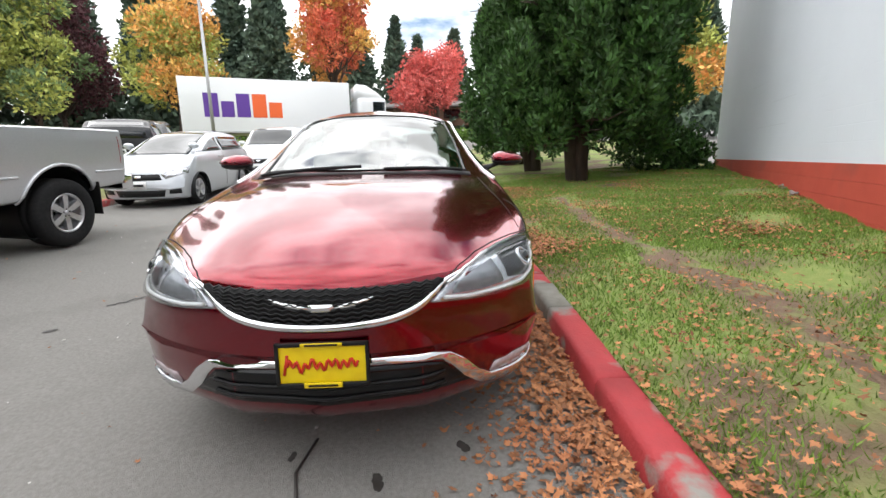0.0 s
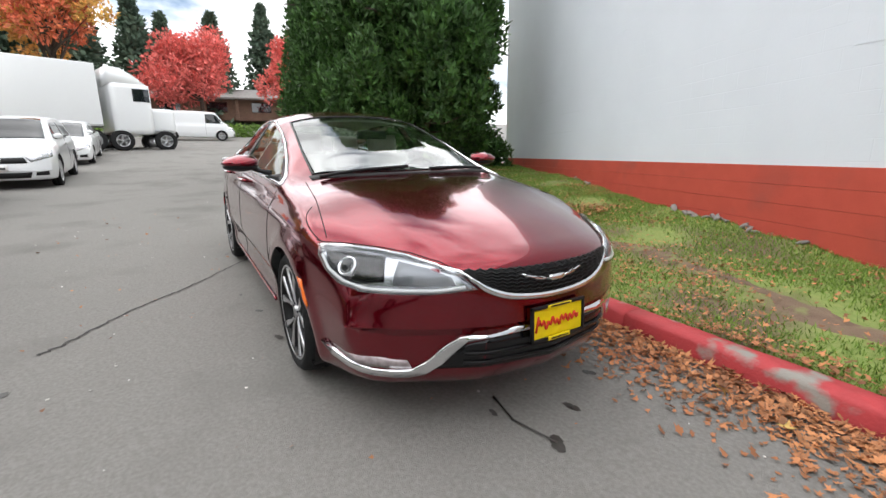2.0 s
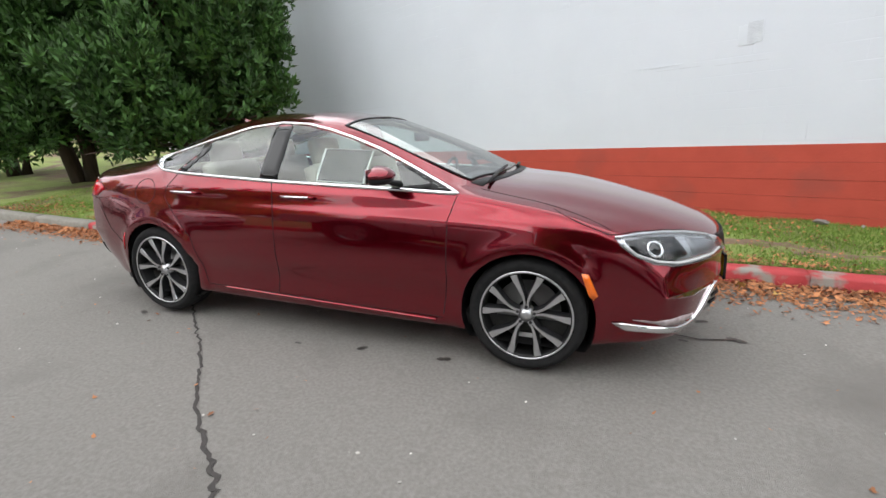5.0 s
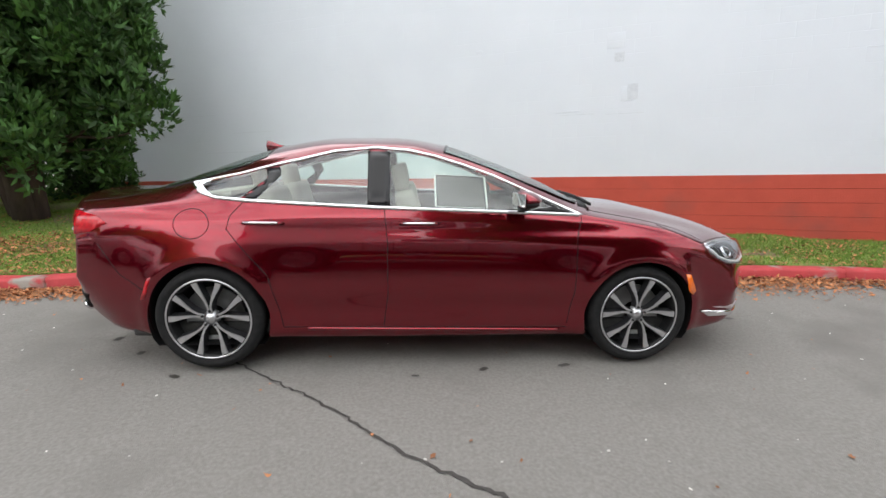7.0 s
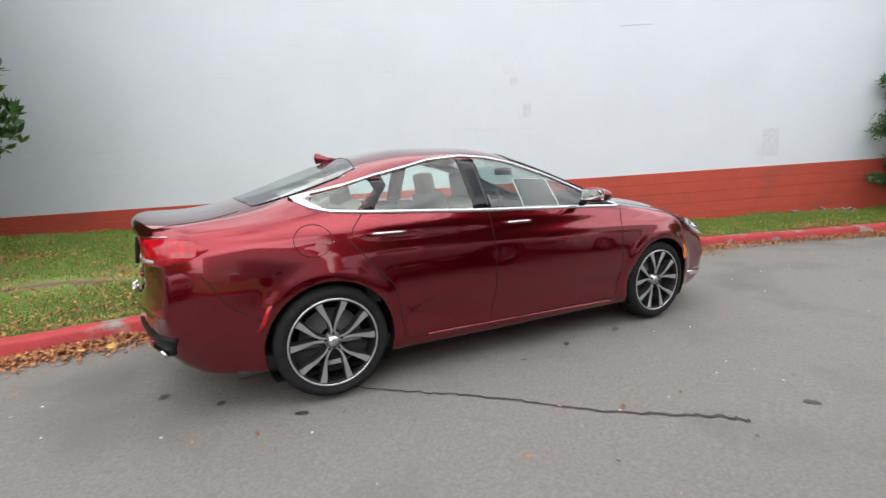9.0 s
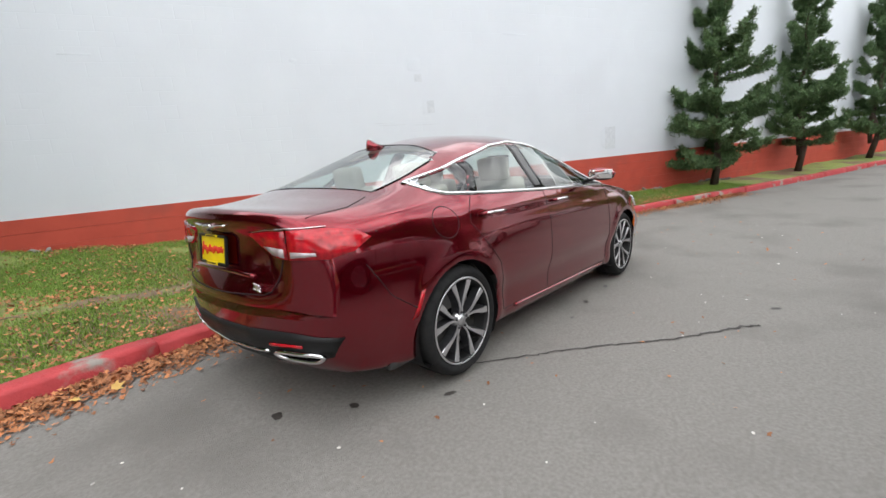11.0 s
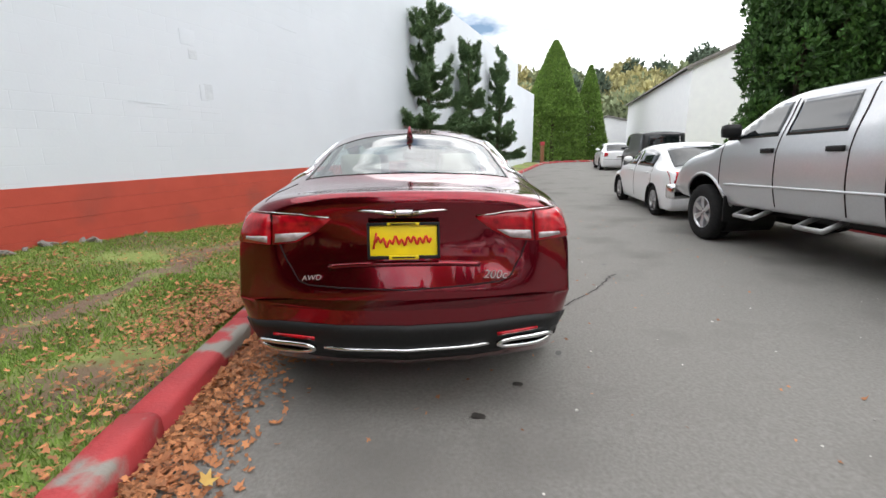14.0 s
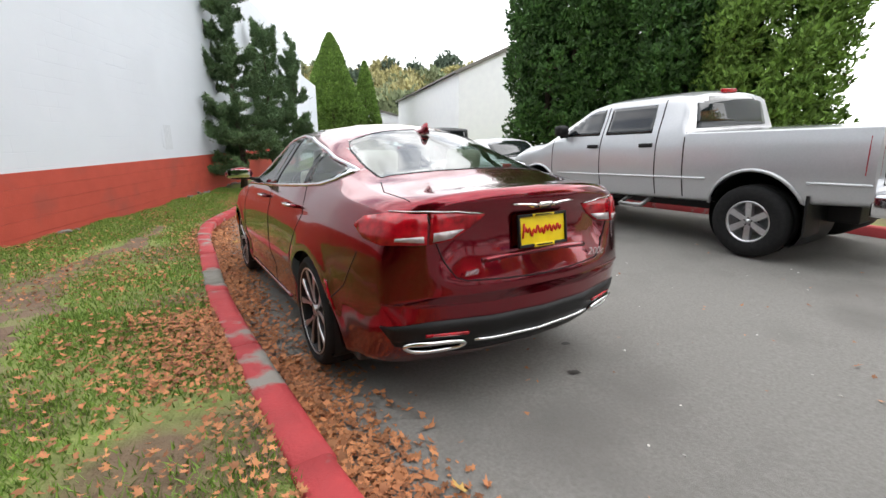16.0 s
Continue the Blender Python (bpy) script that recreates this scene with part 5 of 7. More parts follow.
    for s in (-1, 1):
        part("headlight", skin.patch("front", [(s * hw * 0.46, bonnet * 0.70), (s * hw * 0.92, bonnet * 0.84), (s * hw * 0.93, bonnet * 0.70), (s * hw * 0.56, bonnet * 0.60)], 0.006, 0.01, 0.1), LAMP_BACK, car, "clear headlight")
        part("fog_light", skin.patch("front", [(s * hw * 0.62, base + 0.2), (s * hw * 0.84, base + 0.22), (s * hw * 0.84, base + 0.12), (s * hw * 0.6, base + 0.12)], 0.006, 0.01, 0.1), BLACK_PLASTIC, car)
        tz = belt * 0.86
        part("tail_light", skin.patch("rear", [(s * hw * 0.62, tz + 0.1), (s * hw * 0.93, tz + 0.12), (s * hw * 0.93, tz - 0.1), (s * hw * 0.66, tz - 0.08)], 0.008, 0.01, 0.1), RED_LENS, car, "red tail light")
    part("grille", skin.patch("front", [(-hw * 0.44, bonnet * 0.70), (hw * 0.44, bonnet * 0.70), (hw * 0.5, bonnet * 0.58), (-hw * 0.5, bonnet * 0.58)], 0.006, 0.01, 0.1), BLACK_PLASTIC, car)
    part("grille_badge", skin.patch("front", [(-0.06, bonnet * 0.67), (0.06, bonnet * 0.67), (0.06, bonnet * 0.62), (-0.06, bonnet * 0.62)], 0.016, 0.01, 0.1), CHROME, car)
    part("lower_intake", skin.patch("front", [(-hw * 0.55, base + 0.2), (hw * 0.55, base + 0.2), (hw * 0.5, base + 0.07), (-hw * 0.5, base + 0.07)], 0.006, 0.01, 0.1), BLACK_PLASTIC, car)
    for v in ("front", "rear"):
        z = base + 0.3 if v == "front" else belt * 0.78
        part("number_plate", skin.patch(v, [(-0.15, z + 0.07), (0.15, z + 0.07), (0.15, z - 0.07), (-0.15, z - 0.07)], 0.012, 0.01, 0.1), PAPER, car, "plain pale plate")
        part("number_bar", skin.patch(v, [(-0.11, z + 0.02), (0.11, z + 0.02), (0.11, z - 0.025), (-0.11, z - 0.025)], 0.015, 0.004, 0.1), BLACK_PLASTIC, car)
    part("rear_bumper_gap", tube(skin.line("rear", [(-hw * 0.85, base + 0.4), (hw * 0.85, base + 0.4)], 0.0, 0.1), 0.006, 4), SEAM, car)
    return car


def on_road(x, y, yaw, lift=0.0):
    """A pose that stands a car on the road, leaning with its fall."""
    e = 0.5
    z = float(road_z(x, y)) + lift
    n = Vector((float(road_z(x - e, y) - road_z(x + e, y)) / (2 * e), float(road_z(x, y - e) - road_z(x, y + e)) / (2 * e), 1)).normalized()
    f = Vector((math.cos(radians(yaw)), math.sin(radians(yaw)), 0))
    f = (f - n * f.dot(n)).normalized()
    s = n.cross(f)
    return Matrix(((f.x, s.x, n.x, x), (f.y, s.y, n.y, y), (f.z, s.z, n.z, z), (0, 0, 0, 1)))


def crew_cab_pickup(m):
    """A silver heavy pickup with four doors, a bed and wheels that stand out of wide arches."""
    car = thing("pickup_truck", m, "silver crew-cab pickup truck with dark windows and big black tyres", "pickup truck", "parked cars")
    hw = 1.0
    top = [(-3.02, 1.22), (-3.0, 1.36), (-2.9, 1.40), (-1.02, 1.41), (-0.985, 1.42), (-0.96, 1.78), (-0.90, 1.88), (-0.6, 1.925), (0.3, 1.93), (0.72, 1.88), (1.05, 1.72), (1.62, 1.41), (1.74, 1.36), (2.3, 1.31), (2.75, 1.22), (2.92, 1.08), (2.98, 0.9), (3.0, 0.8)]
    spec = dict(x=(-2.88, 3.0), half=hw, front_bow=0.25, bow_from=2.2, rear_bow=0.03, rear_bow_from=2.8, bulge=0.012,
                zb=[(-3.02, 0.66), (-2.2, 0.62), (-1.0, 0.56), (1.2, 0.54), (2.6, 0.58), (3.0, 0.66)],
                ws=[(-3.02, 0.95), (3.0, 0.92)], wm=[(-3.02, 0.985), (-1.0, 0.985), (1.4, 0.985), (1.9, 1.0), (2.6, 0.99), (3.0, 0.93)], zm=[(-3.02, 1.0), (0, 0.98), (3.0, 0.75)],
                wsh=[(-3.02, 0.96), (-1.02, 0.96), (-0.9, 0.95), (1.3, 0.94), (1.8, 0.93), (2.6, 0.9), (3.0, 0.86)],
                zsh=[(-3.02, 1.2), (-2.9, 1.35), (-1.05, 1.37), (-0.95, 1.35), (1.4, 1.33), (1.7, 1.27), (2.4, 1.16), (2.85, 1.02), (3.0, 0.78)],
                wt=[(-3.02, 0.93), (-1.03, 0.93), (-0.96, 0.80), (-0.6, 0.72), (0.4, 0.70), (0.9, 0.74), (1.5, 0.82), (1.8, 0.78), (2.6, 0.66), (3.0, 0.6)],
                zte=[(-3.02, 1.21), (-2.9, 1.385), (-1.03, 1.395), (-0.97, 1.70), (-0.9, 1.80), (-0.6, 1.85), (0.3, 1.86), (0.7, 1.80), (1.05, 1.64), (1.6, 1.37), (1.8, 1.32), (2.3, 1.27), (2.75, 1.17), (2.92, 1.02), (3.0, 0.79)], zt=top)
    verts, faces = loft_body(spec, 220, 7)
    skin = Skin(verts, faces)
    cut_body(car, verts, faces, [], [(-1.83, 0.46), (1.80, 0.46)], SILVER, 0.50)
    for v, sg in (("right", -1), ("left", 1)):
        part("front_window", skin.patch(v, [(1.28, 1.41), (0.42, 1.41), (0.42, 1.775), (0.60, 1.775), (0.82, 1.70), (1.05, 1.57)], 0.004, 0.006, 0.06), DARK_GLASS, car, "dark side window")
        part("rear_door_window", skin.patch(v, [(0.30, 1.41), (-0.50, 1.41), (-0.46, 1.775), (0.30, 1.78)], 0.004, 0.006, 0.06), DARK_GLASS, car, "dark side window")
        for line in ([(0.36, 1.80), (0.36, 0.62)], [(-0.58, 1.82), (-0.60, 1.3), (-0.60, 0.62)], [(1.42, 1.36), (1.42, 0.62)], [(-1.0, 1.40), (-1.0, 0.62)]):
            part("panel_gap", tube(skin.line(v, line, 0.0, 0.06), 0.008, 5), SEAM, car)
        for hx in (0.50, -0.45):
            p = skin.put(v, hx, 1.255, 0.012)[0]
            part("door_handle", box((0.2, 0.04, 0.055), Matrix.Translation(p), 0.015), BLACK_PLASTIC, car, "black door handle")
        part("crease", tube(skin.line(v, [(-2.84, 0.86), (-2.34, 0.86)], 0.004, 0.1), 0.016, 6), SILVER, car)
        part("crease", tube(skin.line(v, [(-1.3, 0.86), (1.28, 0.84)], 0.004, 0.1), 0.016, 6), SILVER, car)
        part("door_mirror", box((0.13, 0.22, 0.17), Matrix.Translation(skin.put(v, 1.14, 1.44, 0.15)[0]), 0.06), BLACK_PLASTIC, car, "black door mirror")
        part("mirror_arm", box((0.06, 0.16, 0.05), Matrix.Translation(skin.put(v, 1.14, 1.40, 0.05)[0]), 0.015), BLACK_PLASTIC, car)
        bm = tube([(0.95, sg * 0.8, 0.55), (0.95, sg * 1.02, 0.46), (0.60, sg * 1.02, 0.46), (0.60, sg * 0.8, 0.55)], 0.03, 8)
        part("step_bar", bm, STEEL, car, "steel step")
        bm = tube([(-0.1, sg * 0.8, 0.55), (-0.1, sg * 1.02, 0.46), (-0.45, sg * 1.02, 0.46), (-0.45, sg * 0.8, 0.55)], 0.03, 8)
        part("step_bar", bm, STEEL, car, "steel step")
        part("mud_flap", box((0.02, 0.3, 0.42), pose(-2.36, sg * 0.83, 0.52), 0.005), BLACK_PLASTIC, car)
        part("mud_flap", box((0.02, 0.3, 0.36), pose(1.29, sg * 0.83, 0.50), 0.005), BLACK_PLASTIC, car)
        for wx in (-1.83, 1.80):
            wheel(car, wx, sg * 0.86, 0.405, 0.225, 0.29, "six", -sg)
        part("tail_light", skin.patch(v, [(-2.86, 1.30), (-2.78, 1.30), (-2.78, 0.95), (-2.86, 0.95)], 0.008, 0.01, 0.1), RED_LENS, car, "red tail light")
        a = [( -1.83 + 0.515 * math.cos(t), 0.46 + 0.515 * math.sin(t)) for t in (math.pi * i / 16 for i in range(17))]
        part("arch_lip", tube(skin.line(v, a, 0.006, 0.06), 0.02, 6), SILVER, car)
        a = [(1.80 + 0.515 * math.cos(t), 0.46 + 0.515 * math.sin(t)) for t in (math.pi * i / 16 for i in range(17))]
        part("arch_lip", tube(skin.line(v, a, 0.006, 0.06), 0.02, 6), SILVER, car)
    part("windscreen", skin.patch("top", [(1.58, -0.72), (1.64, 0), (1.58, 0.72), (0.80, 0.64), (0.78, 0), (0.80, -0.64)], 0.004, 0.006, 0.1), DARK_GLASS, car)
    part("cab_rear_window", skin.patch("rear", [(-0.74, 1.45), (0.74, 1.45), (0.66, 1.83), (-0.66, 1.83)], 0.004, 0.006, 0.1), DARK_GLASS, car)
    part("brake_light", box((0.04, 0.3, 0.05), pose(-0.9, 0, 1.90), 0.015), RED_LENS, car, "red high brake light")
    part("tailgate_gap", tube(skin.line("rear", [(-0.80, 1.3), (-0.80, 0.85), (0.80, 0.85), (0.80, 1.3)], 0.0, 0.08), 0.008, 5), SEAM, car)
    part("rear_bumper", box((0.2, 1.9, 0.22), pose(-2.93, 0, 0.68), 0.04), CHROME, car, "chrome rear bumper")
    part("front_bumper", box((0.25, 1.9, 0.26), pose(2.98, 0, 0.62), 0.07), CHROME, car, "chrome front bumper")
    part("grille", skin.patch("front", [(-0.5, 1.02), (0.5, 1.02), (0.5, 0.78), (-0.5, 0.78)], 0.01, 0.01, 0.1), BLACK_PLASTIC, car)
    for s in (-1, 1):
        part("headlight", skin.patch("front", [(s * 0.55, 1.04), (s * 0.88, 1.0), (s * 0.88, 0.80), (s * 0.55, 0.80)], 0.01, 0.01, 0.1), LAMP_BACK, car)
    part("chassis", box((5.2, 0.9, 0.2), pose(0, 0, 0.5), 0.03), BLACK_PLASTIC, car)
    return car


crew_cab_pickup(on_road(0.2, -5.03, -4.4))
simple_car("hatchback", "light silver small hatchback parked at the far kerb", on_road(-7.0, -5.22, 2.0), 4.1, 1.69, 1.53, GREY_PAINT, "hatch", 0.16, 0.31, 0.21, (-1.22, 1.28))
simple_car("suv", "white sport utility car with a dark grille at the far kerb", on_road(-12.6, -4.75, 2.0), 5.0, 1.98, 1.74, WHITE_PAINT, "suv", 0.22, 0.38, 0.26, (-1.5, 1.5))
simple_car("sedan", "white four-door sedan parked at the far kerb", on_road(-18.8, -4.6, 1.0), 4.7, 1.82, 1.46, WHITE_PAINT, "sedan", 0.17, 0.32, 0.22, (-1.35, 1.4))
simple_car("sedan", "white older sedan parked ahead of the pickup", on_road(5.75, -5.8, -9.5), 4.5, 1.74, 1.42, WHITE_PAINT, "sedan", 0.17, 0.31, 0.2, (-1.27, 1.33))
simple_car("jeep", "dark boxy off-road car with a hard top", on_road(15.6, -10.2, -14), 4.2, 1.85, 1.83, DARK_PAINT, "van", 0.3, 0.38, 0.22, (-1.2, 1.25))
simple_car("sedan", "white car parked far down the lane", on_road(20.5, -10.6, -15), 4.4, 1.75, 1.42, WHITE_PAINT, "sedan", 0.17, 0.31, 0.2, (-1.27, 1.33))
simple_car("van", "plain white panel van crossing the end of the drive", on_road(-33.0, 0.6, 86), 5.0, 1.95, 2.0, WHITE_PAINT, "van", 0.25, 0.34, 0.22, (-1.45, 1.6), category="van")
simple_car("pickup", "dark parked car beyond the hatchback", on_road(-15.4, -10.9, 25, 0.22), 5.2, 1.95, 1.8, DARK_PAINT, "suv", 0.3, 0.38, 0.22, (-1.6, 1.6))
simple_car("sedan", "silver car among the parked cars", on_road(-21.0, -17.0, 60), 4.6, 1.8, 1.5, GREY_PAINT, "suv", 0.2, 0.33, 0.22, (-1.35, 1.35))
# a sport utility car seen from behind, under the same object name
simple_car("pickup", "black sport utility car with red tail lights", on_road(-10.4, -8.5, 205, 0.18), 4.9, 1.9, 1.75, DARK_PAINT, "suv", 0.3, 0.37, 0.22, (-1.45, 1.5))


def semi_trailer(m):
    """A white box trailer with a streamlined tractor; x runs towards the tractor."""
    t = thing("semi_trailer", m, "long white box trailer lorry with purple and orange lettering", "lorry")
    part("trailer_box", box((8.6, 2.5, 2.75), pose(0, 0, 2.55), 0.04), WHITE_PAINT, t)
    part("trailer_rail", box((8.6, 2.54, 0.1), pose(0, 0, 1.18), 0.02), STEEL, t)
    bm = bmesh.new()
    add_box(bm, (1.7, 2.4, 2.4), pose(5.6, 0, 2.0), 0.25)
    part("cab", bm, WHITE_PAINT, t)
    bm = bmesh.new()
    prof = [(4.75, 3.1), (4.75, 3.9), (5.3, 3.85), (5.9, 3.5), (6.35, 3.1)]
    a = [bm.verts.new((x, -1.1, z)) for x, z in prof]
    b = [bm.verts.new((x, 1.1, z)) for x, z in prof]
    bm.faces.new(a)
    bm.faces.new(b[::-1])
    for i in range(len(prof)):
        bm.faces.new((a[i], b[i], b[(i + 1) % 5], a[(i + 1) % 5]))
    bmesh.ops.recalc_face_normals(bm, faces=bm.faces)
    part("roof_fairing", bm, WHITE_PAINT, t)
    for s in (-1, 1):
        part("cab_window", box((0.7, 0.02, 0.6), pose(6.0, s * 1.205, 2.65), 0.005), DARK_GLASS, t)
    part("bonnet", box((1.2, 2.0, 1.2), pose(6.9, 0, 1.5), 0.2), WHITE_PAINT, t)
    for x in (-3.6, -2.5, 3.9, 5.0, 6.9):
        for s in (-1, 1):
            wheel(t, x, s * 1.05, 0.5, 0.28, 0.28, "five", -s)
    for s in (-1, 1):
        # the side mark: five plain blocks of colour
        x0 = -3.2
        for w, h, mt in ((0.7, 1.2, PURPLE), (0.62, 0.8, PURPLE), (0.66, 1.2, PURPLE), (0.7, 1.2, ORANGE_LETTER), (0.66, 0.8, ORANGE_LETTER)):
            part("side_mark", box((w, 0.02, h), pose(x0 + w / 2, s * 1.256, 1.95 + h / 2), 0.004), mt, t, "plain block of colour", smooth=False)
            x0 += w + 0.12
    return t


semi_trailer(Matrix.Translation((-22.6, -8.2, float(road_z(-22.6, -8.2)) + 0.02)) @ pose(0, 0, 0, 0, 0, 108))


# ---- trees and plants ----
def sprigs(points, size, rng, blades=4, flat=0.0, out_from=None, aspect=0.45):
    """Small clumps of pointed leaves at the given points: vertices and faces."""
    P = np.asarray(points, float)
    n = len(P)
    k = n * blades
    base = np.repeat(P, blades, 0)
    d = rng.normal(size=(k, 3))
    if out_from is not None:
        o = base - np.asarray(out_from)
        o /= np.linalg.norm(o, axis=1, keepdims=True) + 1e-6
        d += o * 1.3
    d[:, 2] += flat
    d /= np.linalg.norm(d, axis=1, keepdims=True) + 1e-6
    s = np.cross(d, rng.normal(size=(k, 3)))
    s /= np.linalg.norm(s, axis=1, keepdims=True) + 1e-6
    L = (size * rng.uniform(0.6, 1.35, k))[:, None]
    w = L * aspect
    V = np.stack([base, base + d * L * 0.5 + s * w * 0.5, base + d * L, base + d * L * 0.5 - s * w * 0.5], 1)
    V[:, 1] += rng.normal(size=(k, 3)) * size * 0.06
    F = np.arange(k * 4).reshape(-1, 4)
    return V.reshape(-1, 3), F


def leaf_mesh(name, V, F, material, parent=None, label=""):
    me = bpy.data.meshes.new(name)
    me.vertices.add(len(V))
    me.vertices.foreach_set("co", np.asarray(V, np.float32).ravel())
    m = F.shape[1]
    me.loops.add(F.size)
    me.loops.foreach_set("vertex_index", F.astype(np.int32).ravel())
    me.polygons.add(len(F))
    me.polygons.foreach_set("loop_start", np.arange(0, F.size, m, dtype=np.int32))
    me.polygons.foreach_set("loop_total", np.full(len(F), m, np.int32))
    me.update()
    me.validate()
    me.materials.append(material)
    ob = new(name, me)
    if parent:
        ob.parent = parent
    if label:
        tagged(ob, label)
    return ob


def limb_path(a, b, rng, wob=0.08, n=5):
    a, b = Vector(a), Vector(b)
    L = (b - a).length
    return [a.lerp(b, i / n) + Vector((rng.normal(0, wob), rng.normal(0, wob), rng.normal(0, wob))) * (L * 0.5 if 0 < i < n else 0) for i in range(n + 1)]


def lobes_crown(rng, lobes, per, size, blades=4, shell=0.55, flat=0.2, aspect=0.45):
    """Leaf clumps over many overlapping lobes: (centre, radii)."""
    Vs, Fs, off = [], [], 0
    for c, r in lobes:
        n = max(8, int(per * r[0] * r[2]))
        u = rng.normal(size=(n, 3))
        u /= np.linalg.norm(u, axis=1, keepdims=True)
        rad = shell + (1 - shell) * rng.random((n, 1)) ** 0.5
        rad *= 1 + 0.16 * np.sin(7 * u[:, :1] + 5 * u[:, 1:2] + 3) * np.cos(6 * u[:, 2:])
        P = np.asarray(c) + u * rad * np.asarray(r)
        V, F = sprigs(P, size, rng, blades, flat, np.asarray(c) - (0, 0, r[2] * 0.6), aspect)
        Vs.append(V)
        Fs.append(F + off)
        off += len(V)
    return np.concatenate(Vs), np.concatenate(Fs)


def big_cypress(x, y, z, height, radius, seed, label, stems=3, skirt=1.2, per=260, low_side=None):
    """A dense dark conifer: several stems and a lumpy crown of upswept sprays down to a ragged skirt."""
    rng = np.random.default_rng(seed)
    t = thing("conifer_tree", pose(x, y, z), label, "tree")
    bm = bmesh.new()
    tops = []
    for i in range(stems):
        a = 2 * math.pi * i / stems + rng.uniform(0, 1)
        tip = (math.cos(a) * radius * 0.35, math.sin(a) * radius * 0.35, height * 0.8)
        path = limb_path((math.cos(a) * 0.12, math.sin(a) * 0.12, -0.2), tip, rng, 0.03, 6)
        add_tube(bm, path, [0.17 * (1 - 0.8 * k / 6) for k in range(7)], 9)
        tops.append(path)
    for i in range(46):
        pth = tops[i % stems]
        k = rng.integers(1, 6)
        s = pth[k]
        a = rng.uniform(0, 2 * math.pi)
        L = radius * rng.uniform(0.4, 0.8)
        add_tube(bm, limb_path(s, (s.x + math.cos(a) * L, s.y + math.sin(a) * L, s.z + rng.uniform(-0.2, 0.6)), rng, 0.06, 4), [0.05, 0.04, 0.03, 0.02, 0.008], 5)
    part("trunk", bm, BARK, t)
    lobes = []
    for i in range(int(120 * radius * height / 12)):
        h = rng.uniform(0, 1)
        rr = radius * (1.0 - 0.5 * h) * (0.55 + 0.45 * min(1, h * 6 + 0.35))
        a = rng.uniform(0, 2 * math.pi)
        d = rr * rng.uniform(0.55, 1.0)
        zz = skirt + h * (height - skirt)
        lobes.append(((math.cos(a) * d, math.sin(a) * d, zz), (rng.uniform(0.3, 0.55), rng.uniform(0.3, 0.55), rng.uniform(0.4, 0.8))))
    for i in range(int(3.2 * height)):
        h, a, d = rng.uniform(0, 0.92), rng.uniform(0, 2 * math.pi), radius * rng.uniform(0, 0.42)
        lobes.append(((math.cos(a) * d * (1 - 0.5 * h), math.sin(a) * d * (1 - 0.5 * h), skirt + 0.5 + h * (height - skirt - 0.5)), (0.6, 0.6, 0.9)))
    V, F = lobes_crown(rng, lobes, per, 0.15, 5, 0.45, 0.7, 0.33)
    leaf_mesh("crown", V, F, CYPRESS, t)
    return t


big_cypress(-6.3, 3.95, float(lawn_z(-6.3, 3.95)), 8.5, 2.3, 11, "dense dark green conifer with several bare stems on the lawn", 3, 1.1, 760)
big_cypress(-9.6, 3.75, float(lawn_z(-9.6, 3.75)), 9.0, 2.1, 12, "tall dark green conifer beside another on the lawn", 2, 0.8, 560)
big_cypress(-13.2, 4.3, float(lawn_z(-13.2, 4.3)), 9.0, 1.8, 13, "tall dark green conifer on the lawn", 2, 0.8, 420)


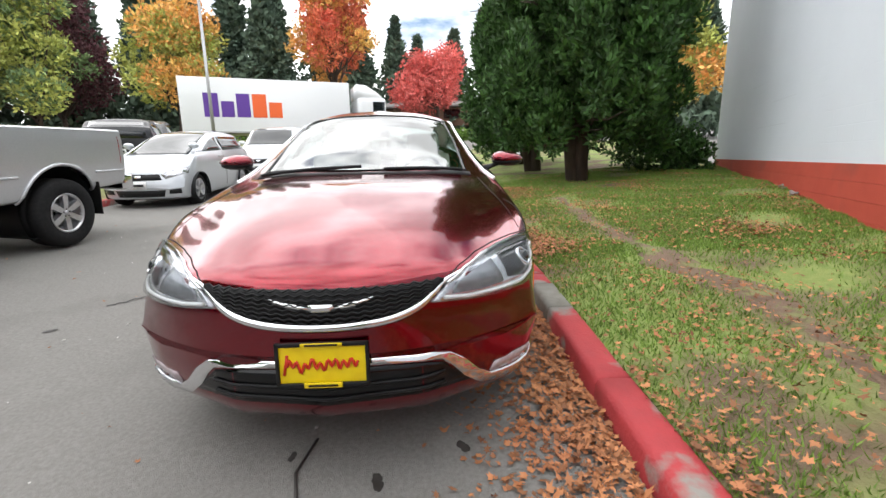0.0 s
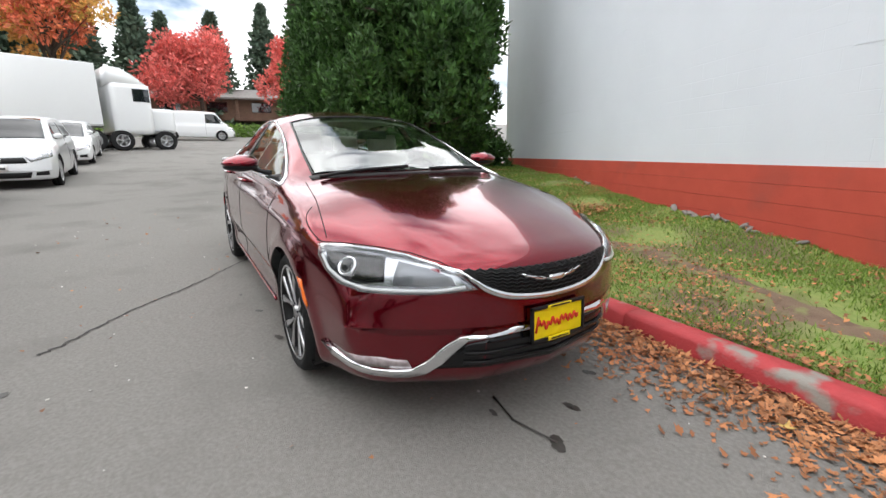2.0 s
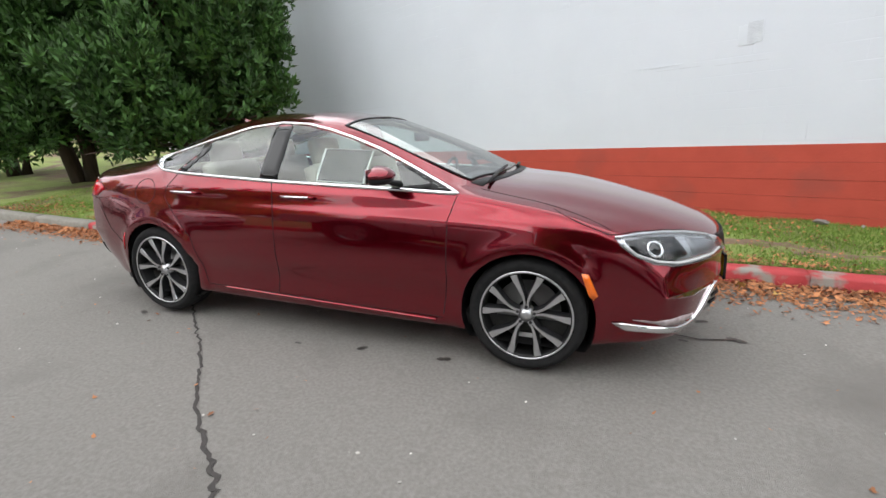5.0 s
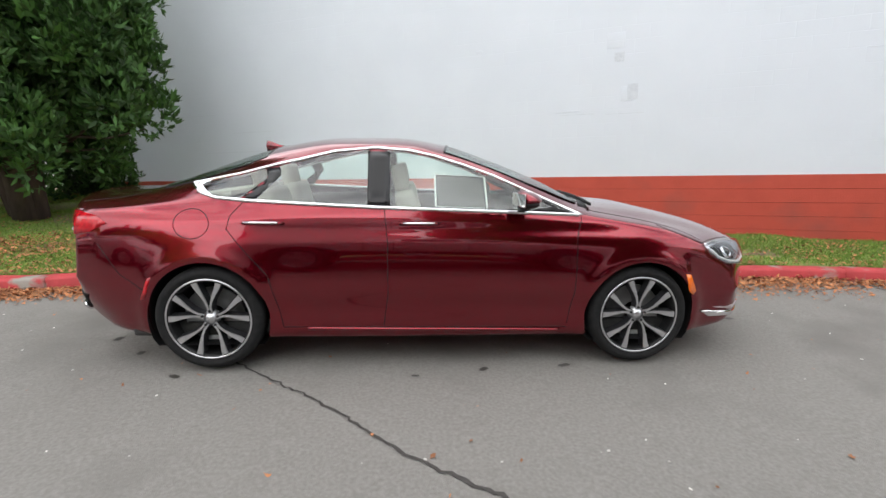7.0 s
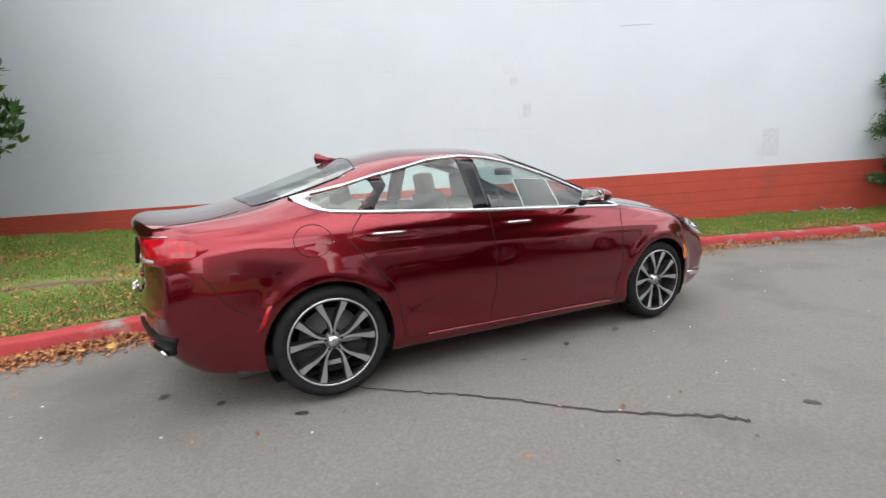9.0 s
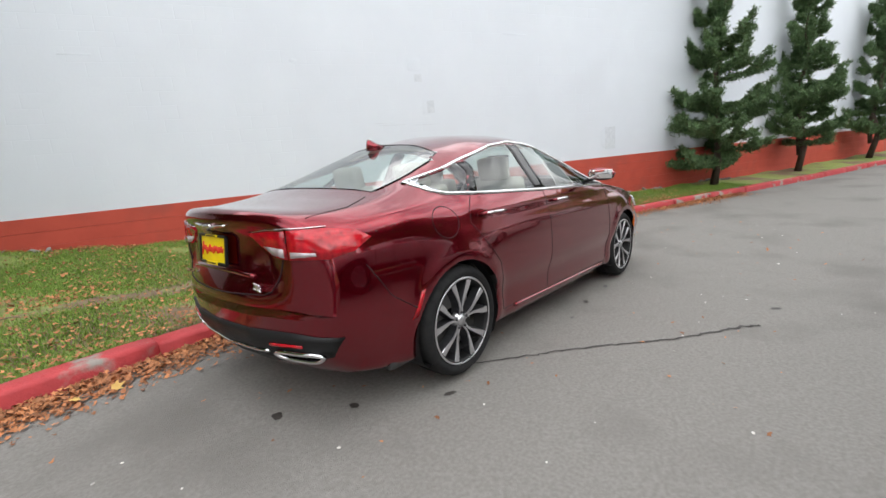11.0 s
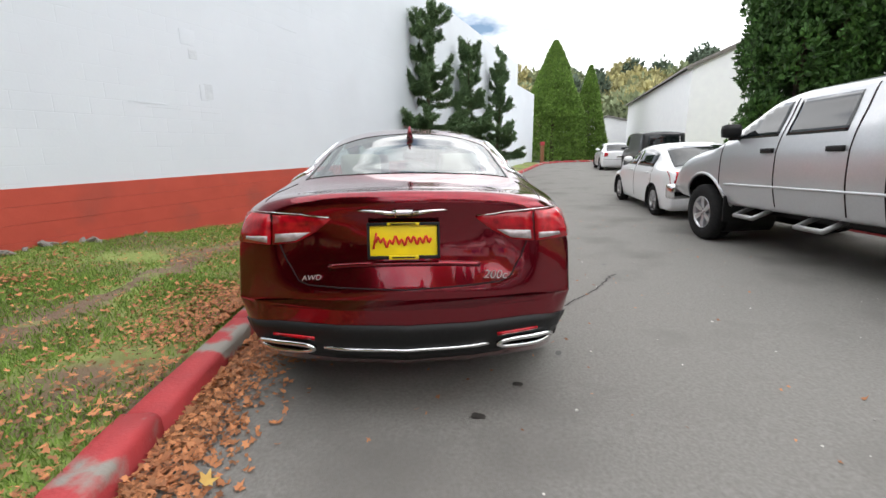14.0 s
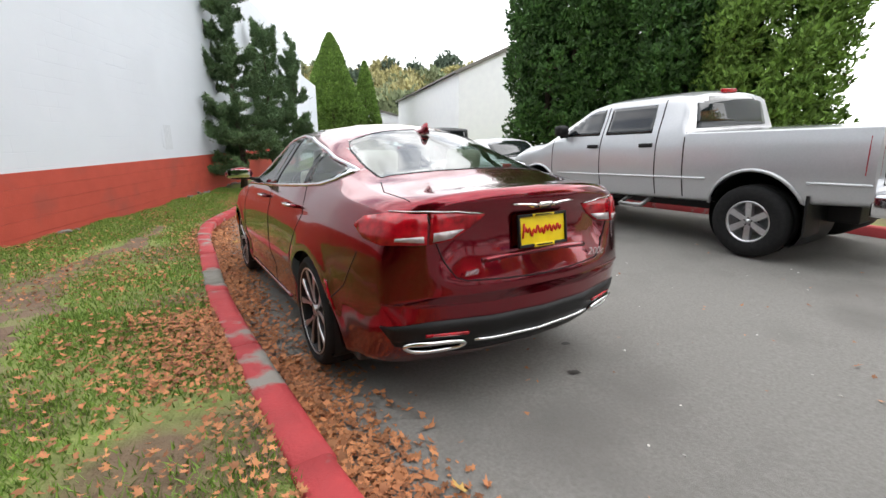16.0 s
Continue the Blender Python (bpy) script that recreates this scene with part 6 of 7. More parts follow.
def scraggly_pine(x, y, height, seed, label, forks=1):
    """A thin, irregular pine with upswept bottle-brush branches and gaps that show the wall."""
    rng = np.random.default_rng(seed)
    t = thing("pine_tree", pose(x, y, float(lawn_z(x, y)) - 0.03), label, "tree", "pines along the wall")
    bm = bmesh.new()
    Vs, Fs, off = [], [], 0
    leaders = []
    for k in range(forks):
        a = rng.uniform(0, 6.28)
        top = (0.28 * (k - (forks - 1) / 2) * 2, 0.1 * math.sin(a), height * (1 - 0.12 * k))
        base = (0, 0, 0) if k == 0 else (0, 0, 0.5)
        path = limb_path(base, top, rng, 0.025, 8)
        add_tube(bm, path, [0.10 * (1 - 0.9 * j / 8) / (1 + 0.4 * k) for j in range(9)], 8)
        leaders.append(path)
    def brush(path, rad, dens):
        nonlocal off
        pts = []
        for p, q in zip(path, path[1:]):
            n = max(2, int((q - p).length * dens))
            for i in range(n):
                pts.append(p.lerp(q, rng.random()) + Vector(rng.normal(0, rad * 0.45, 3)))
        if pts:
            V, F = sprigs(np.array([tuple(p) for p in pts]), 0.09, rng, 5, 0.7, None, 0.2)
            Vs.append(V)
            Fs.append(F + off)
            off += len(V)
    for path in leaders:
        H = path[-1].z
        brush(path[2:], 0.14, 150)
        for i in range(int(58 / forks)):
            h = rng.uniform(0.08, 0.97)
            k = min(7, int(h * 8))
            s = path[k].lerp(path[k + 1], h * 8 - k)
            a = rng.uniform(0, 2 * math.pi)
            L = (1.5 - 1.1 * h) * rng.uniform(0.6, 1.15) * height / 5.2
            if forks > 1:
                L *= 0.8
            mid = s + Vector((math.cos(a) * L * 0.6, math.sin(a) * L * 0.6, 0.02 + 0.1 * h))
            tip = s + Vector((math.cos(a) * L, math.sin(a) * L, 0.1 + 0.5 * h * L + rng.uniform(0, 0.3)))
            pth = [s, mid, tip]
            add_tube(bm, pth, [0.03 * (1.1 - h), 0.018, 0.006], 5)
            brush(pth, 0.085, 290)
            for _ in range(2):
                b = a + rng.uniform(-0.9, 0.9)
                e = mid + Vector((math.cos(b) * L * 0.42, math.sin(b) * L * 0.42, rng.uniform(0.02, 0.25)))
                brush([mid, e], 0.09, 250)
    part("trunk", bm, BARK, t)
    leaf_mesh("needles", np.concatenate(Vs), np.concatenate(Fs), PINE, t)
    return t


scraggly_pine(10.3, -0.3, 5.5, 21, "tall ragged dark green pine against the white wall")
scraggly_pine(13.9, -1.9, 5.2, 22, "forked ragged pine against the white wall", 2)
scraggly_pine(17.9, -3.65, 5.6, 23, "forked ragged pine near the end of the red band", 2)


def cone_cedar(x, y, height, radius, seed, label, block=0.0):
    """A clipped, dense cone of foliage; block gives the height of a square clipped foot."""
    rng = np.random.default_rng(seed)
    z = float(road_z(x, y)) + 0.1
    t = thing("cone_cedar", pose(x, y, z), label, "tree", "clipped cedars")
    part("trunk", tube([(0, 0, -0.2), (0, 0, height * 0.8)], [0.18, 0.04], 8), BARK, t)
    n = int(5200 * radius * height / 8)
    h = rng.random(n) ** 1.4
    a = rng.uniform(0, 2 * math.pi, n)
    r = radius * (1 - h) ** 0.75 * (0.86 + 0.16 * rng.random(n)) * (1 + 0.05 * np.sin(3 * a + 9 * h))
    P = np.stack([np.cos(a) * r, np.sin(a) * r, block + h * (height - block)], -1)
    if block:
        m = n // 3
        q = rng.uniform(-1, 1, (m, 3))
        ax = rng.integers(0, 2, m)
        q[np.arange(m), ax] = np.sign(q[np.arange(m), ax]) * rng.uniform(0.93, 1.0, m)
        P = np.concatenate([P, np.stack([q[:, 0] * radius * 0.9, q[:, 1] * radius * 0.9, (q[:, 2] + 1) / 2 * block], -1)])
    V, F = sprigs(P, 0.2, rng, 4, 0.5, (0, 0, height * 0.3))
    leaf_mesh("crown", V, F, HEDGE, t)


cone_cedar(35.0, -11.2, 9.6, 2.4, 31, "tall cone-shaped clipped cedar on a square clipped foot", 3.6)
cone_cedar(37.0, -15.0, 8.0, 1.9, 32, "cone-shaped clipped cedar at the end of the lane")
cone_cedar(41.0, -13.6, 9.0, 2.2, 33, "tall cone-shaped cedar behind another")


def hedge_mass(name, x, y, z, lobes, seed, label, material=CYPRESS, per=150, size=0.2, trunks=()):
    rng = np.random.default_rng(seed)
    t = thing(name, pose(x, y, z), label, "tree" if trunks else "bush")
    if trunks:
        bm = bmesh.new()
        for tx, ty, hh in trunks:
            pth = limb_path((tx, ty, -0.2), (tx + 0.2, ty, hh), rng, 0.03, 5)
            add_tube(bm, pth, [0.22 * (1 - 0.15 * i) for i in range(6)], 8)
            for i in range(10):
                s = pth[rng.integers(1, 6)]
                a = rng.uniform(0, 6.28)
                add_tube(bm, limb_path(s, (s.x + math.cos(a) * 1.2, s.y + math.sin(a) * 1.2, s.z + 0.5), rng, 0.05, 3), [0.06, 0.045, 0.03, 0.01], 5)
        part("trunk", bm, BARK, t)
    V, F = lobes_crown(rng, lobes, per, size, 5, 0.5, 0.55, 0.36)
    leaf_mesh("crown", V, F, material, t)
    return t


def random_lobes(rng, n, size, low, high, r):
    out = []
    for _ in range(n):
        a, d = rng.uniform(0, 2 * math.pi), rng.uniform(0.2, 1) ** 0.5
        out.append(((math.cos(a) * d * size[0], math.sin(a) * d * size[1], rng.uniform(low, high)), (rng.uniform(*r), rng.uniform(*r), rng.uniform(*r) * 1.25)))
    return out


# the dark conifers behind the pickup, then a lighter clipped one
rr = np.random.default_rng(41)
hedge_mass("conifer_tree", 9.0, -11.6, float(road_z(10, -9)), random_lobes(rr, 210, (1.75, 1.6), 1.2, 9.5, (0.4, 0.75)), 42, "massive dark green conifer with foliage almost to the ground", CYPRESS, 300, 0.17, ((0.3, 0.2, 6), (-0.8, 0, 6)))
hedge_mass("conifer_tree", 5.7, -13.2, float(road_z(6, -9)), random_lobes(rr, 240, (2.2, 1.7), 1.3, 9.5, (0.4, 0.75)), 43, "massive dark green conifer behind the pickup", CYPRESS, 300, 0.17, ((0.3, 0.2, 6), (-0.8, 0, 6)))
hedge_mass("conifer_tree", 2.7, -13.5, float(road_z(2, -9)), random_lobes(rr, 190, (1.5, 1.5), 0.8, 9.5, (0.4, 0.7)), 44, "lighter yellow-green conifer beside the dark ones", HEDGE, 260, 0.17, ((0.3, 0.2, 6),))
# low bushes between the lawn conifers and the wall
hedge_mass("bush", -8.0, 6.6, float(lawn_z(-8.0, 6.6)) - 0.1, random_lobes(rr, 34, (1.6, 0.9), 0.25, 0.75, (0.3, 0.5)), 45, "low dark green bush under the conifers by the wall", CYPRESS, 260, 0.13)


def maple(x, y, height, radius, seed, material, label, trunk_h=None, second=None, z=None):
    """A broad-leaved tree in autumn colour: a forked trunk, limbs and an uneven crown of leaf clumps."""
    rng = np.random.default_rng(seed)
    z = float(road_z(x, y)) if z is None else z
    t = thing("autumn_tree", pose(x, y, z), label, "tree", "autumn trees")
    trunk_h = trunk_h or height * 0.28
    bm = bmesh.new()
    add_tube(bm, limb_path((0, 0, -0.3), (0.1, 0, trunk_h * 1.2), rng, 0.02, 4), [0.24, 0.21, 0.19, 0.17, 0.14], 8)
    lobes = []
    for i in range(26):
        a = rng.uniform(0, 2 * math.pi)
        h = rng.uniform(0, 1)
        d = radius * (1 - 0.55 * h) * rng.uniform(0.4, 0.95)
        c = Vector((math.cos(a) * d, math.sin(a) * d, trunk_h + 0.12 * height + h * (height - trunk_h) * 0.82))
        add_tube(bm, limb_path((0.1, 0, trunk_h * rng.uniform(0.8, 1.3)), c, rng, 0.07, 4), [0.09, 0.07, 0.05, 0.03, 0.01], 5)
        s = radius * rng.uniform(0.3, 0.5)
        lobes.append((tuple(c), (s, s, s * 0.85)))
    part("trunk", bm, BARK, t)
    k = 13 if second else 26
    V, F = lobes_crown(rng, lobes[:k], 420 / radius, 0.34, 3, 0.35, 0.0)
    leaf_mesh("crown", V, F, material, t)
    if second:
        V, F = lobes_crown(rng, lobes[k:], 420 / radius, 0.34, 3, 0.35, 0.0)
        leaf_mesh("crown", V, F, second, t)
    return t


def fir(x, y, height, radius, seed, label="tall dark fir far behind the parked cars", material=FAR_DARK, z=None):
    """A far fir: a trunk with drooping whorls."""
    rng = np.random.default_rng(seed)
    z = float(road_z(x, y)) if z is None else z
    t = thing("fir_tree", pose(x, y, z), label, "tree", "far firs")
    part("trunk", tube([(0, 0, -0.5), (0, 0, height * 0.97)], [0.35, 0.04], 7), BARK, t)
    n = int(2600 * height / 18)
    h = rng.random(n)
    whorl = np.floor(h * height / 0.9)
    a = rng.uniform(0, 2 * math.pi, n)
    r = radius * (1 - h) ** 0.9 * rng.random(n) ** 0.5 * (0.75 + 0.35 * np.sin(whorl * 2.7 + 4 * a))
    P = np.stack([np.cos(a) * r, np.sin(a) * r, 1.5 + h * (height - 1.5) - 0.25 * r], -1)
    V, F = sprigs(P, 0.75, rng, 3, -0.3, (0, 0, height * 0.5), 0.5)
    leaf_mesh("crown", V, F, material, t)


maple(-38.5, -7.4, 12.0, 4.0, 51, RED_LEAVES, "tall maple in red and orange autumn leaf", 3.4, ORANGE_LEAVES, 4.0)
maple(-47.5, 2.2, 6.6, 4.8, 52, PINK_LEAVES, "spreading coral-red maple beyond the drive", 1.8, None, 5.0)
maple(-44.0, 11.0, 7.0, 3.4, 53, PINK_LEAVES, "coral-red maple beyond the lawn", 1.8, None, 4.6)
maple(-35.0, -19.5, 9.5, 4.4, 54, ORANGE_LEAVES, "yellow and orange autumn tree behind the lorry", 2.4, YELLOW_LEAVES, 3.0)
maple(-31.0, -27.5, 11.5, 4.0, 55, YELLOW_LEAVES, "narrow yellow-green tree behind the car park", 2.0, FAR_GREEN)
maple(-25.0, -30.0, 10.5, 4.8, 56, YELLOW_LEAVES, "yellow-green tree with orange patches", 2.0, ORANGE_LEAVES)
maple(-28.0, -37.0, 11.5, 5.0, 57, ORANGE_LEAVES, "orange autumn tree behind the car park", 2.0, YELLOW_LEAVES)
maple(-38.0, -31.0, 14.0, 4.6, 58, mat("purple_leaves", (0.12, 0.04, 0.05), 0.8, 0, (0.08, 0.03, 0.035), 0.6, island=0.35), "dark purple-leaved tree behind the car park", 2.4)
maple(-24.0, 15.0, 8.0, 3.2, 59, YELLOW_LEAVES, "yellow autumn tree beyond the conifers", 2.0, ORANGE_LEAVES)
for i, (fx, fy, fh) in enumerate(((-48, -27, 20), (-44, -33, 17), (-54, -22, 22), (-50, -17, 17), (-58, -12, 21), (-62, -3, 15), (-60, 5, 13), (-66, 12, 16), (-40, -40, 20), (-34, -46, 18), (-64, -20, 24), (-70, 0, 14), (-46, -38, 22), (-60, -30, 23), (-56, -34, 19), (-52, -8, 13), (-72, -9, 18), (-68, 20, 17), (-58, 17, 12), (-36, 24, 14), (-42, 28, 16))):
    fir(fx, fy, fh, 4.0 + 0.2 * (i % 5), 60 + i)


# wooded hill beyond the lane
def wooded_hill():
    rng = np.random.default_rng(90)
    t = thing("wooded_hill", pose(0, 0, 0), "hillside of mixed green and yellow trees beyond the lane", "woods", kind="stuff")
    for k, (material, share) in enumerate(((HILL_GREEN, 60), (HILL_YELLOW, 56), (HILL_DARK, 24))):
        lobes = []
        for i in range(share):
            d = rng.uniform(75, 125)
            a = rng.uniform(-0.62, 0.12)
            x, y = d * math.cos(a), d * math.sin(a)
            z = (d - 70) * 0.28 + rng.uniform(0, 3)
            r = rng.uniform(2.6, 4.6)
            lobes.append(((x, y, z), (r, r, r * (1.5 if material is HILL_DARK else 1.0))))
        V, F = lobes_crown(rng, lobes, 24, 1.2, 3, 0.5, 0.1)
        leaf_mesh("trees", V, F, material, t)


wooded_hill()


def hedge_bank():
    """The rough green bank with low bushes across the far end of the drive."""
    rng = np.random.default_rng(91)
    lobes = [((rng.uniform(-40.5, -36.8), y + rng.uniform(-0.6, 0.6), 0), (1.2, 1.2, 0.7)) for y in np.arange(-16, 16, 0.8)]
    lobes = [((x, y, float(road_z(x, y)) + 0.25), r) for (x, y, _), r in lobes]
    V, F = lobes_crown(rng, lobes, 160, 0.24, 4, 0.6, 0.6)
    tagged(leaf_mesh("hedge_bank", V, F, HEDGE), "rough green bank with low shrubs across the drive's end", "bushes", kind="stuff")


hedge_bank()


# ---- far buildings ----
def low_building():
    b = thing("low_building", pose(-62, -2, float(road_z(-62, 0)) + 0.6, 0, 0, 80), "long low brown building with a grey pitched roof", "building")
    part("wall", box((70, 8, 2.6), pose(0, 0, 1.3), 0.02), BRICK_BROWN, b, smooth=False)
    bm = bmesh.new()
    prof = [(-5, 2.55), (0, 4.1), (5, 2.55), (5, 2.4), (-5, 2.4)]
    a = [bm.verts.new((-36, y, z)) for y, z in prof]
    c = [bm.verts.new((36, y, z)) for y, z in prof]
    bm.faces.new(a)
    bm.faces.new(c[::-1])
    for i in range(5):
        bm.faces.new((a[i], c[i], c[(i + 1) % 5], a[(i + 1) % 5]))
    bmesh.ops.recalc_face_normals(bm, faces=bm.faces)
    part("roof", bm, ROOF_GREY, b, smooth=False)
    for i in range(14):
        x = -32 + i * 4.9
        part("window", box((2.2, 0.12, 1.1), pose(x, -4.02, 1.5), 0.02), DARK_GLASS, b, smooth=False)
        part("post", box((0.3, 0.3, 2.4), pose(x + 2.2, -4.6, 1.2), 0.02), BRICK_BROWN, b, smooth=False)


low_building()


def white_building(name, m, length, depth, height, ridge, label):
    """A plain white gabled shed with a door and a wall lamp on its end."""
    b = thing(name, m, label, "building")
    bm = bmesh.new()
    prof = [(-depth / 2, 0), (-depth / 2, height), (0, ridge), (depth / 2, height), (depth / 2, 0)]
    a = [bm.verts.new((0, y, z - (0.5 if z == 0 else 0))) for y, z in prof]
    c = [bm.verts.new((length, y, z - (0.5 if z == 0 else 0))) for y, z in prof]
    bm.faces.new(a)
    bm.faces.new(c[::-1])
    for i in range(5):
        bm.faces.new((a[i], c[i], c[(i + 1) % 5], a[(i + 1) % 5]))
    bmesh.ops.recalc_face_normals(bm, faces=bm.faces)
    part("wall", bm, WHITE_WALL, b, smooth=False)
    for s in (-1, 1):
        bm = tube([(-0.15, s * (depth / 2 + 0.3), height - 0.1), (-0.15, 0, ridge + 0.06)], 0.1, 4)
        part("verge", bm, ROOF_GREY, b, smooth=False)
        bm = bmesh.new()
        q = [(-0.25, s * (depth / 2 + 0.35), height - 0.08), (length, s * (depth / 2 + 0.35), height - 0.08), (length, 0, ridge + 0.08), (-0.25, 0, ridge + 0.08)]
        lo = [bm.verts.new(p) for p in q]
        hi = [bm.verts.new((p[0], p[1], p[2] + 0.1)) for p in q]
        bm.faces.new(lo)
        bm.faces.new(hi[::-1])
        for i in range(4):
            bm.faces.new((lo[i], hi[i], hi[(i + 1) % 4], lo[(i + 1) % 4]))
        bmesh.ops.recalc_face_normals(bm, faces=bm.faces)
        part("roof", bm, ROOF_GREY, b, smooth=False)
    part("wall_lamp", box((0.35, 0.5, 0.3), pose(-0.15, depth * 0.08, height * 0.62), 0.06), STEEL, b, "grey wall lamp")
    d = new("door")
    d.parent = b
    d.matrix_local = pose(-0.03, -depth * 0.36, 1.5)
    part("door_leaf", box((0.06, 2.4, 3.0), Matrix(), 0.01), WHITE_PAINT, d)
    for k in range(9):
        part("door_slat", box((0.02, 2.3, 0.04), pose(-0.035, 0, -1.3 + k * 0.32), 0.004), WHITE_WALL, d)
    return b


white_building("white_shed", pose(17.6, -23.0, float(road_z(20, -12)), 0, 0, -17), 24, 18, 5.3, 9.4, "plain white gabled building with a roller door across the lane")
white_building("white_shed", pose(-4.0, -16.2, float(road_z(-4, -9)), 0, 0, -92), 14, 9, 7.5, 8.6, "white metal building behind the conifers")
white_building("cream_shed", pose(46.0, -20.5, -0.2, 0, 0, -20), 14, 12, 3.2, 4.6, "low cream building at the end of the lane")

post = thing("lamp_post", pose(-19.3, -10.0, float(road_z(-19.3, -10.0))), "tall grey lamp post with twin lamp heads", "lamp post")
part("pole", tube([(0, 0, -0.3), (0, 0, 8.0)], [0.09, 0.06], 10), STEEL, post)
for s in (-1, 1):
    part("arm", tube([(0, 0, 7.9), (0, s * 0.7, 8.1)], 0.03, 6), STEEL, post)
    part("lamp_head", box((0.4, 0.75, 0.22), pose(0, s * 1.0, 8.1), 0.06), BLACK_PLASTIC, post)

sign = thing("sign_post", pose(28.8, -8.75, float(road_z(28, -9)) + 0.08), "short brown wooden post with a red panel", "post")
part("post", box((0.25, 0.25, 1.3), pose(0, 0, 0.65), 0.03), mat("brown_wood", (0.28, 0.13, 0.06), 0.8, 0, (0.2, 0.09, 0.04), 12), sign)
part("panel", box((0.3, 0.3, 0.28), pose(0, 0, 1.4), 0.03), KERB_RED, sign)


# ---- opposite verge ----
def far_verge():
    """A strip of lawn behind a red kerb across the road."""
    line = bezier_path([(-40, -9.5, 0), (-20, -7.2, 0), (-8, -6.35, 0), (0, -6.3, 0), (5, -6.95, 0), (10, -9.0, 0), (16, -11.2, 0), (26, -14.5, 0)], 10)
    v, f = [], []
    for p in line:
        for w, h in ((0.0, 0.1), (0.6, 0.12), (4.5, 0.2), (14, 0.3)):
            v.append((p.x, p.y - w, float(road_z(p.x, p.y - w)) + h))
    for i in range(len(line) - 1):
        for j in range(3):
            f.append((i * 4 + j, i * 4 + j + 1, (i + 1) * 4 + j + 1, (i + 1) * 4 + j))
    tagged(data_part("verge", v, f, GRASS, smooth=True), "mown grass verge across the road", "lawn", kind="structure")
    root = thing("far_kerb", Matrix(), "red-painted kerb across the road", "kerb", kind="structure")
    for i in range(0, len(line) - 1, 2):
        seg = line[i:i + 3]
        bm = bmesh.new()
        rings = []
        for p in seg:
            z = float(road_z(p.x, p.y))
            rings.append([bm.verts.new((p.x, p.y + o, z + h)) for o, h in ((0.09, -0.1), (0.08, 0.11), (0.05, 0.13), (-0.07, 0.13), (-0.08, -0.1))])
        for a, b in zip(rings, rings[1:]):
            for j in range(4):
                bm.faces.new((a[j], a[j + 1], b[j + 1], b[j]))
        bm.faces.new(rings[0])
        bm.faces.new(rings[-1][::-1])
        bmesh.ops.recalc_face_normals(bm, faces=bm.faces)
        part("kerb_stone", bm, KERB_RED, root)


far_verge()


# ---- marks on the road ----
def crack():
    rng = np.random.default_rng(5)
    pts = [Vector(p) for p in ((-1.35, -0.72, 0), (-1.05, -0.96, 0), (-0.8, -1.165, 0), (-0.55, -1.36, 0), (-0.29, -1.62, 0), (-0.02, -1.86, 0), (0.28, -2.06, 0), (0.42, -2.2, 0))]
    line = bezier_path(pts, 9)
    v, f = [], []
    for i, p in enumerate(line):
        w = 0.004 + 0.005 * rng.random() + 0.008 * (i / len(line)) ** 2
        o = Vector((rng.normal(0, 0.009), rng.normal(0, 0.009), 0))
        q = p + o
        for s in (-1, 1):
            x, y = q.x + s * w * 0.65, q.y + s * w * 0.75
            v.append((x, y, float(road_z(x, y)) + 0.0045))
    f = [(2 * i, 2 * i + 1, 2 * i + 3, 2 * i + 2) for i in range(len(line) - 1)]
    tagged(data_part("road_crack", v, f, CRACK), "dark ragged crack across the asphalt", "crack", kind="structure")


crack()


def blot(name, x, y, r, seed, material=OIL, label="dark oily spot on the asphalt", lift=0.0045):
    rng = random.Random(seed)
    n = 30
    v = [(x, y, float(road_z(x, y)) + lift)]
    for i in range(n):
        a = 2 * math.pi * i / n
        q = r * (0.8 + 0.25 * math.sin(2 * a + seed) + rng.uniform(-0.12, 0.12))
        px, py = x + math.cos(a) * q * 1.3, y + math.sin(a) * q
        v.append((px, py, float(road_z(px, py)) + lift))
    tagged(data_part(name, v, [(0, i + 1, (i + 1) % n + 1) for i in range(n)], material), label, "stain", kind="structure")


for i, (x, y, r) in enumerate(((2.28, 0.5, 0.03), (2.46, 0.16, 0.035), (2.3, -0.2, 0.022), (2.62, -0.1, 0.045), (2.1, 0.8, 0.04), (-2.31, -0.34, 0.035), (0.35, -0.93, 0.03), (0.9, -0.9, 0.034), (-0.1, -1.0, 0.02), (-1.6, -0.95, 0.03), (0.9, -2.26, 0.035), (-2.0, -0.6, 0.03))):
    blot("oil_spot", x, y, r, i)
bm = tube([TILT @ Vector((2.2, -0.12, 0.003)), TILT @ Vector((2.4, -0.16, 0.003)), TILT @ Vector((2.62, -0.1, 0.003))], 0.007, 6, False, 0.3)
tagged(part("drip_trail", bm, OIL), "dark trail dripped on the asphalt", "stain", kind="structure")


def pebbles():
    rng = random.Random(6)
    bm = bmesh.new()
    for i in range(150):
        x, y = rng.uniform(-6, 5.5), rng.uniform(-4.2, 0.9)
        if -2.6 < x < 2.6 and abs(y) < 1.0 and rng.random() < 0.8:
            continue
        s = rng.uniform(0.003, 0.009)
        bmesh.ops.create_icosphere(bm, subdivisions=1, radius=s, matrix=pose(x, y, float(road_z(x, y)) + s * 0.3, 0, 0, rng.uniform(0, 360)) @ Matrix.Diagonal((1.4, 1, 0.6, 1)))
    tagged(part("pebbles", bm, mat("pale_pebbles", (0.5, 0.48, 0.45), 0.8, island=0.5), smooth=False), "pale grit scattered on the asphalt", "grit", kind="stuff")


pebbles()


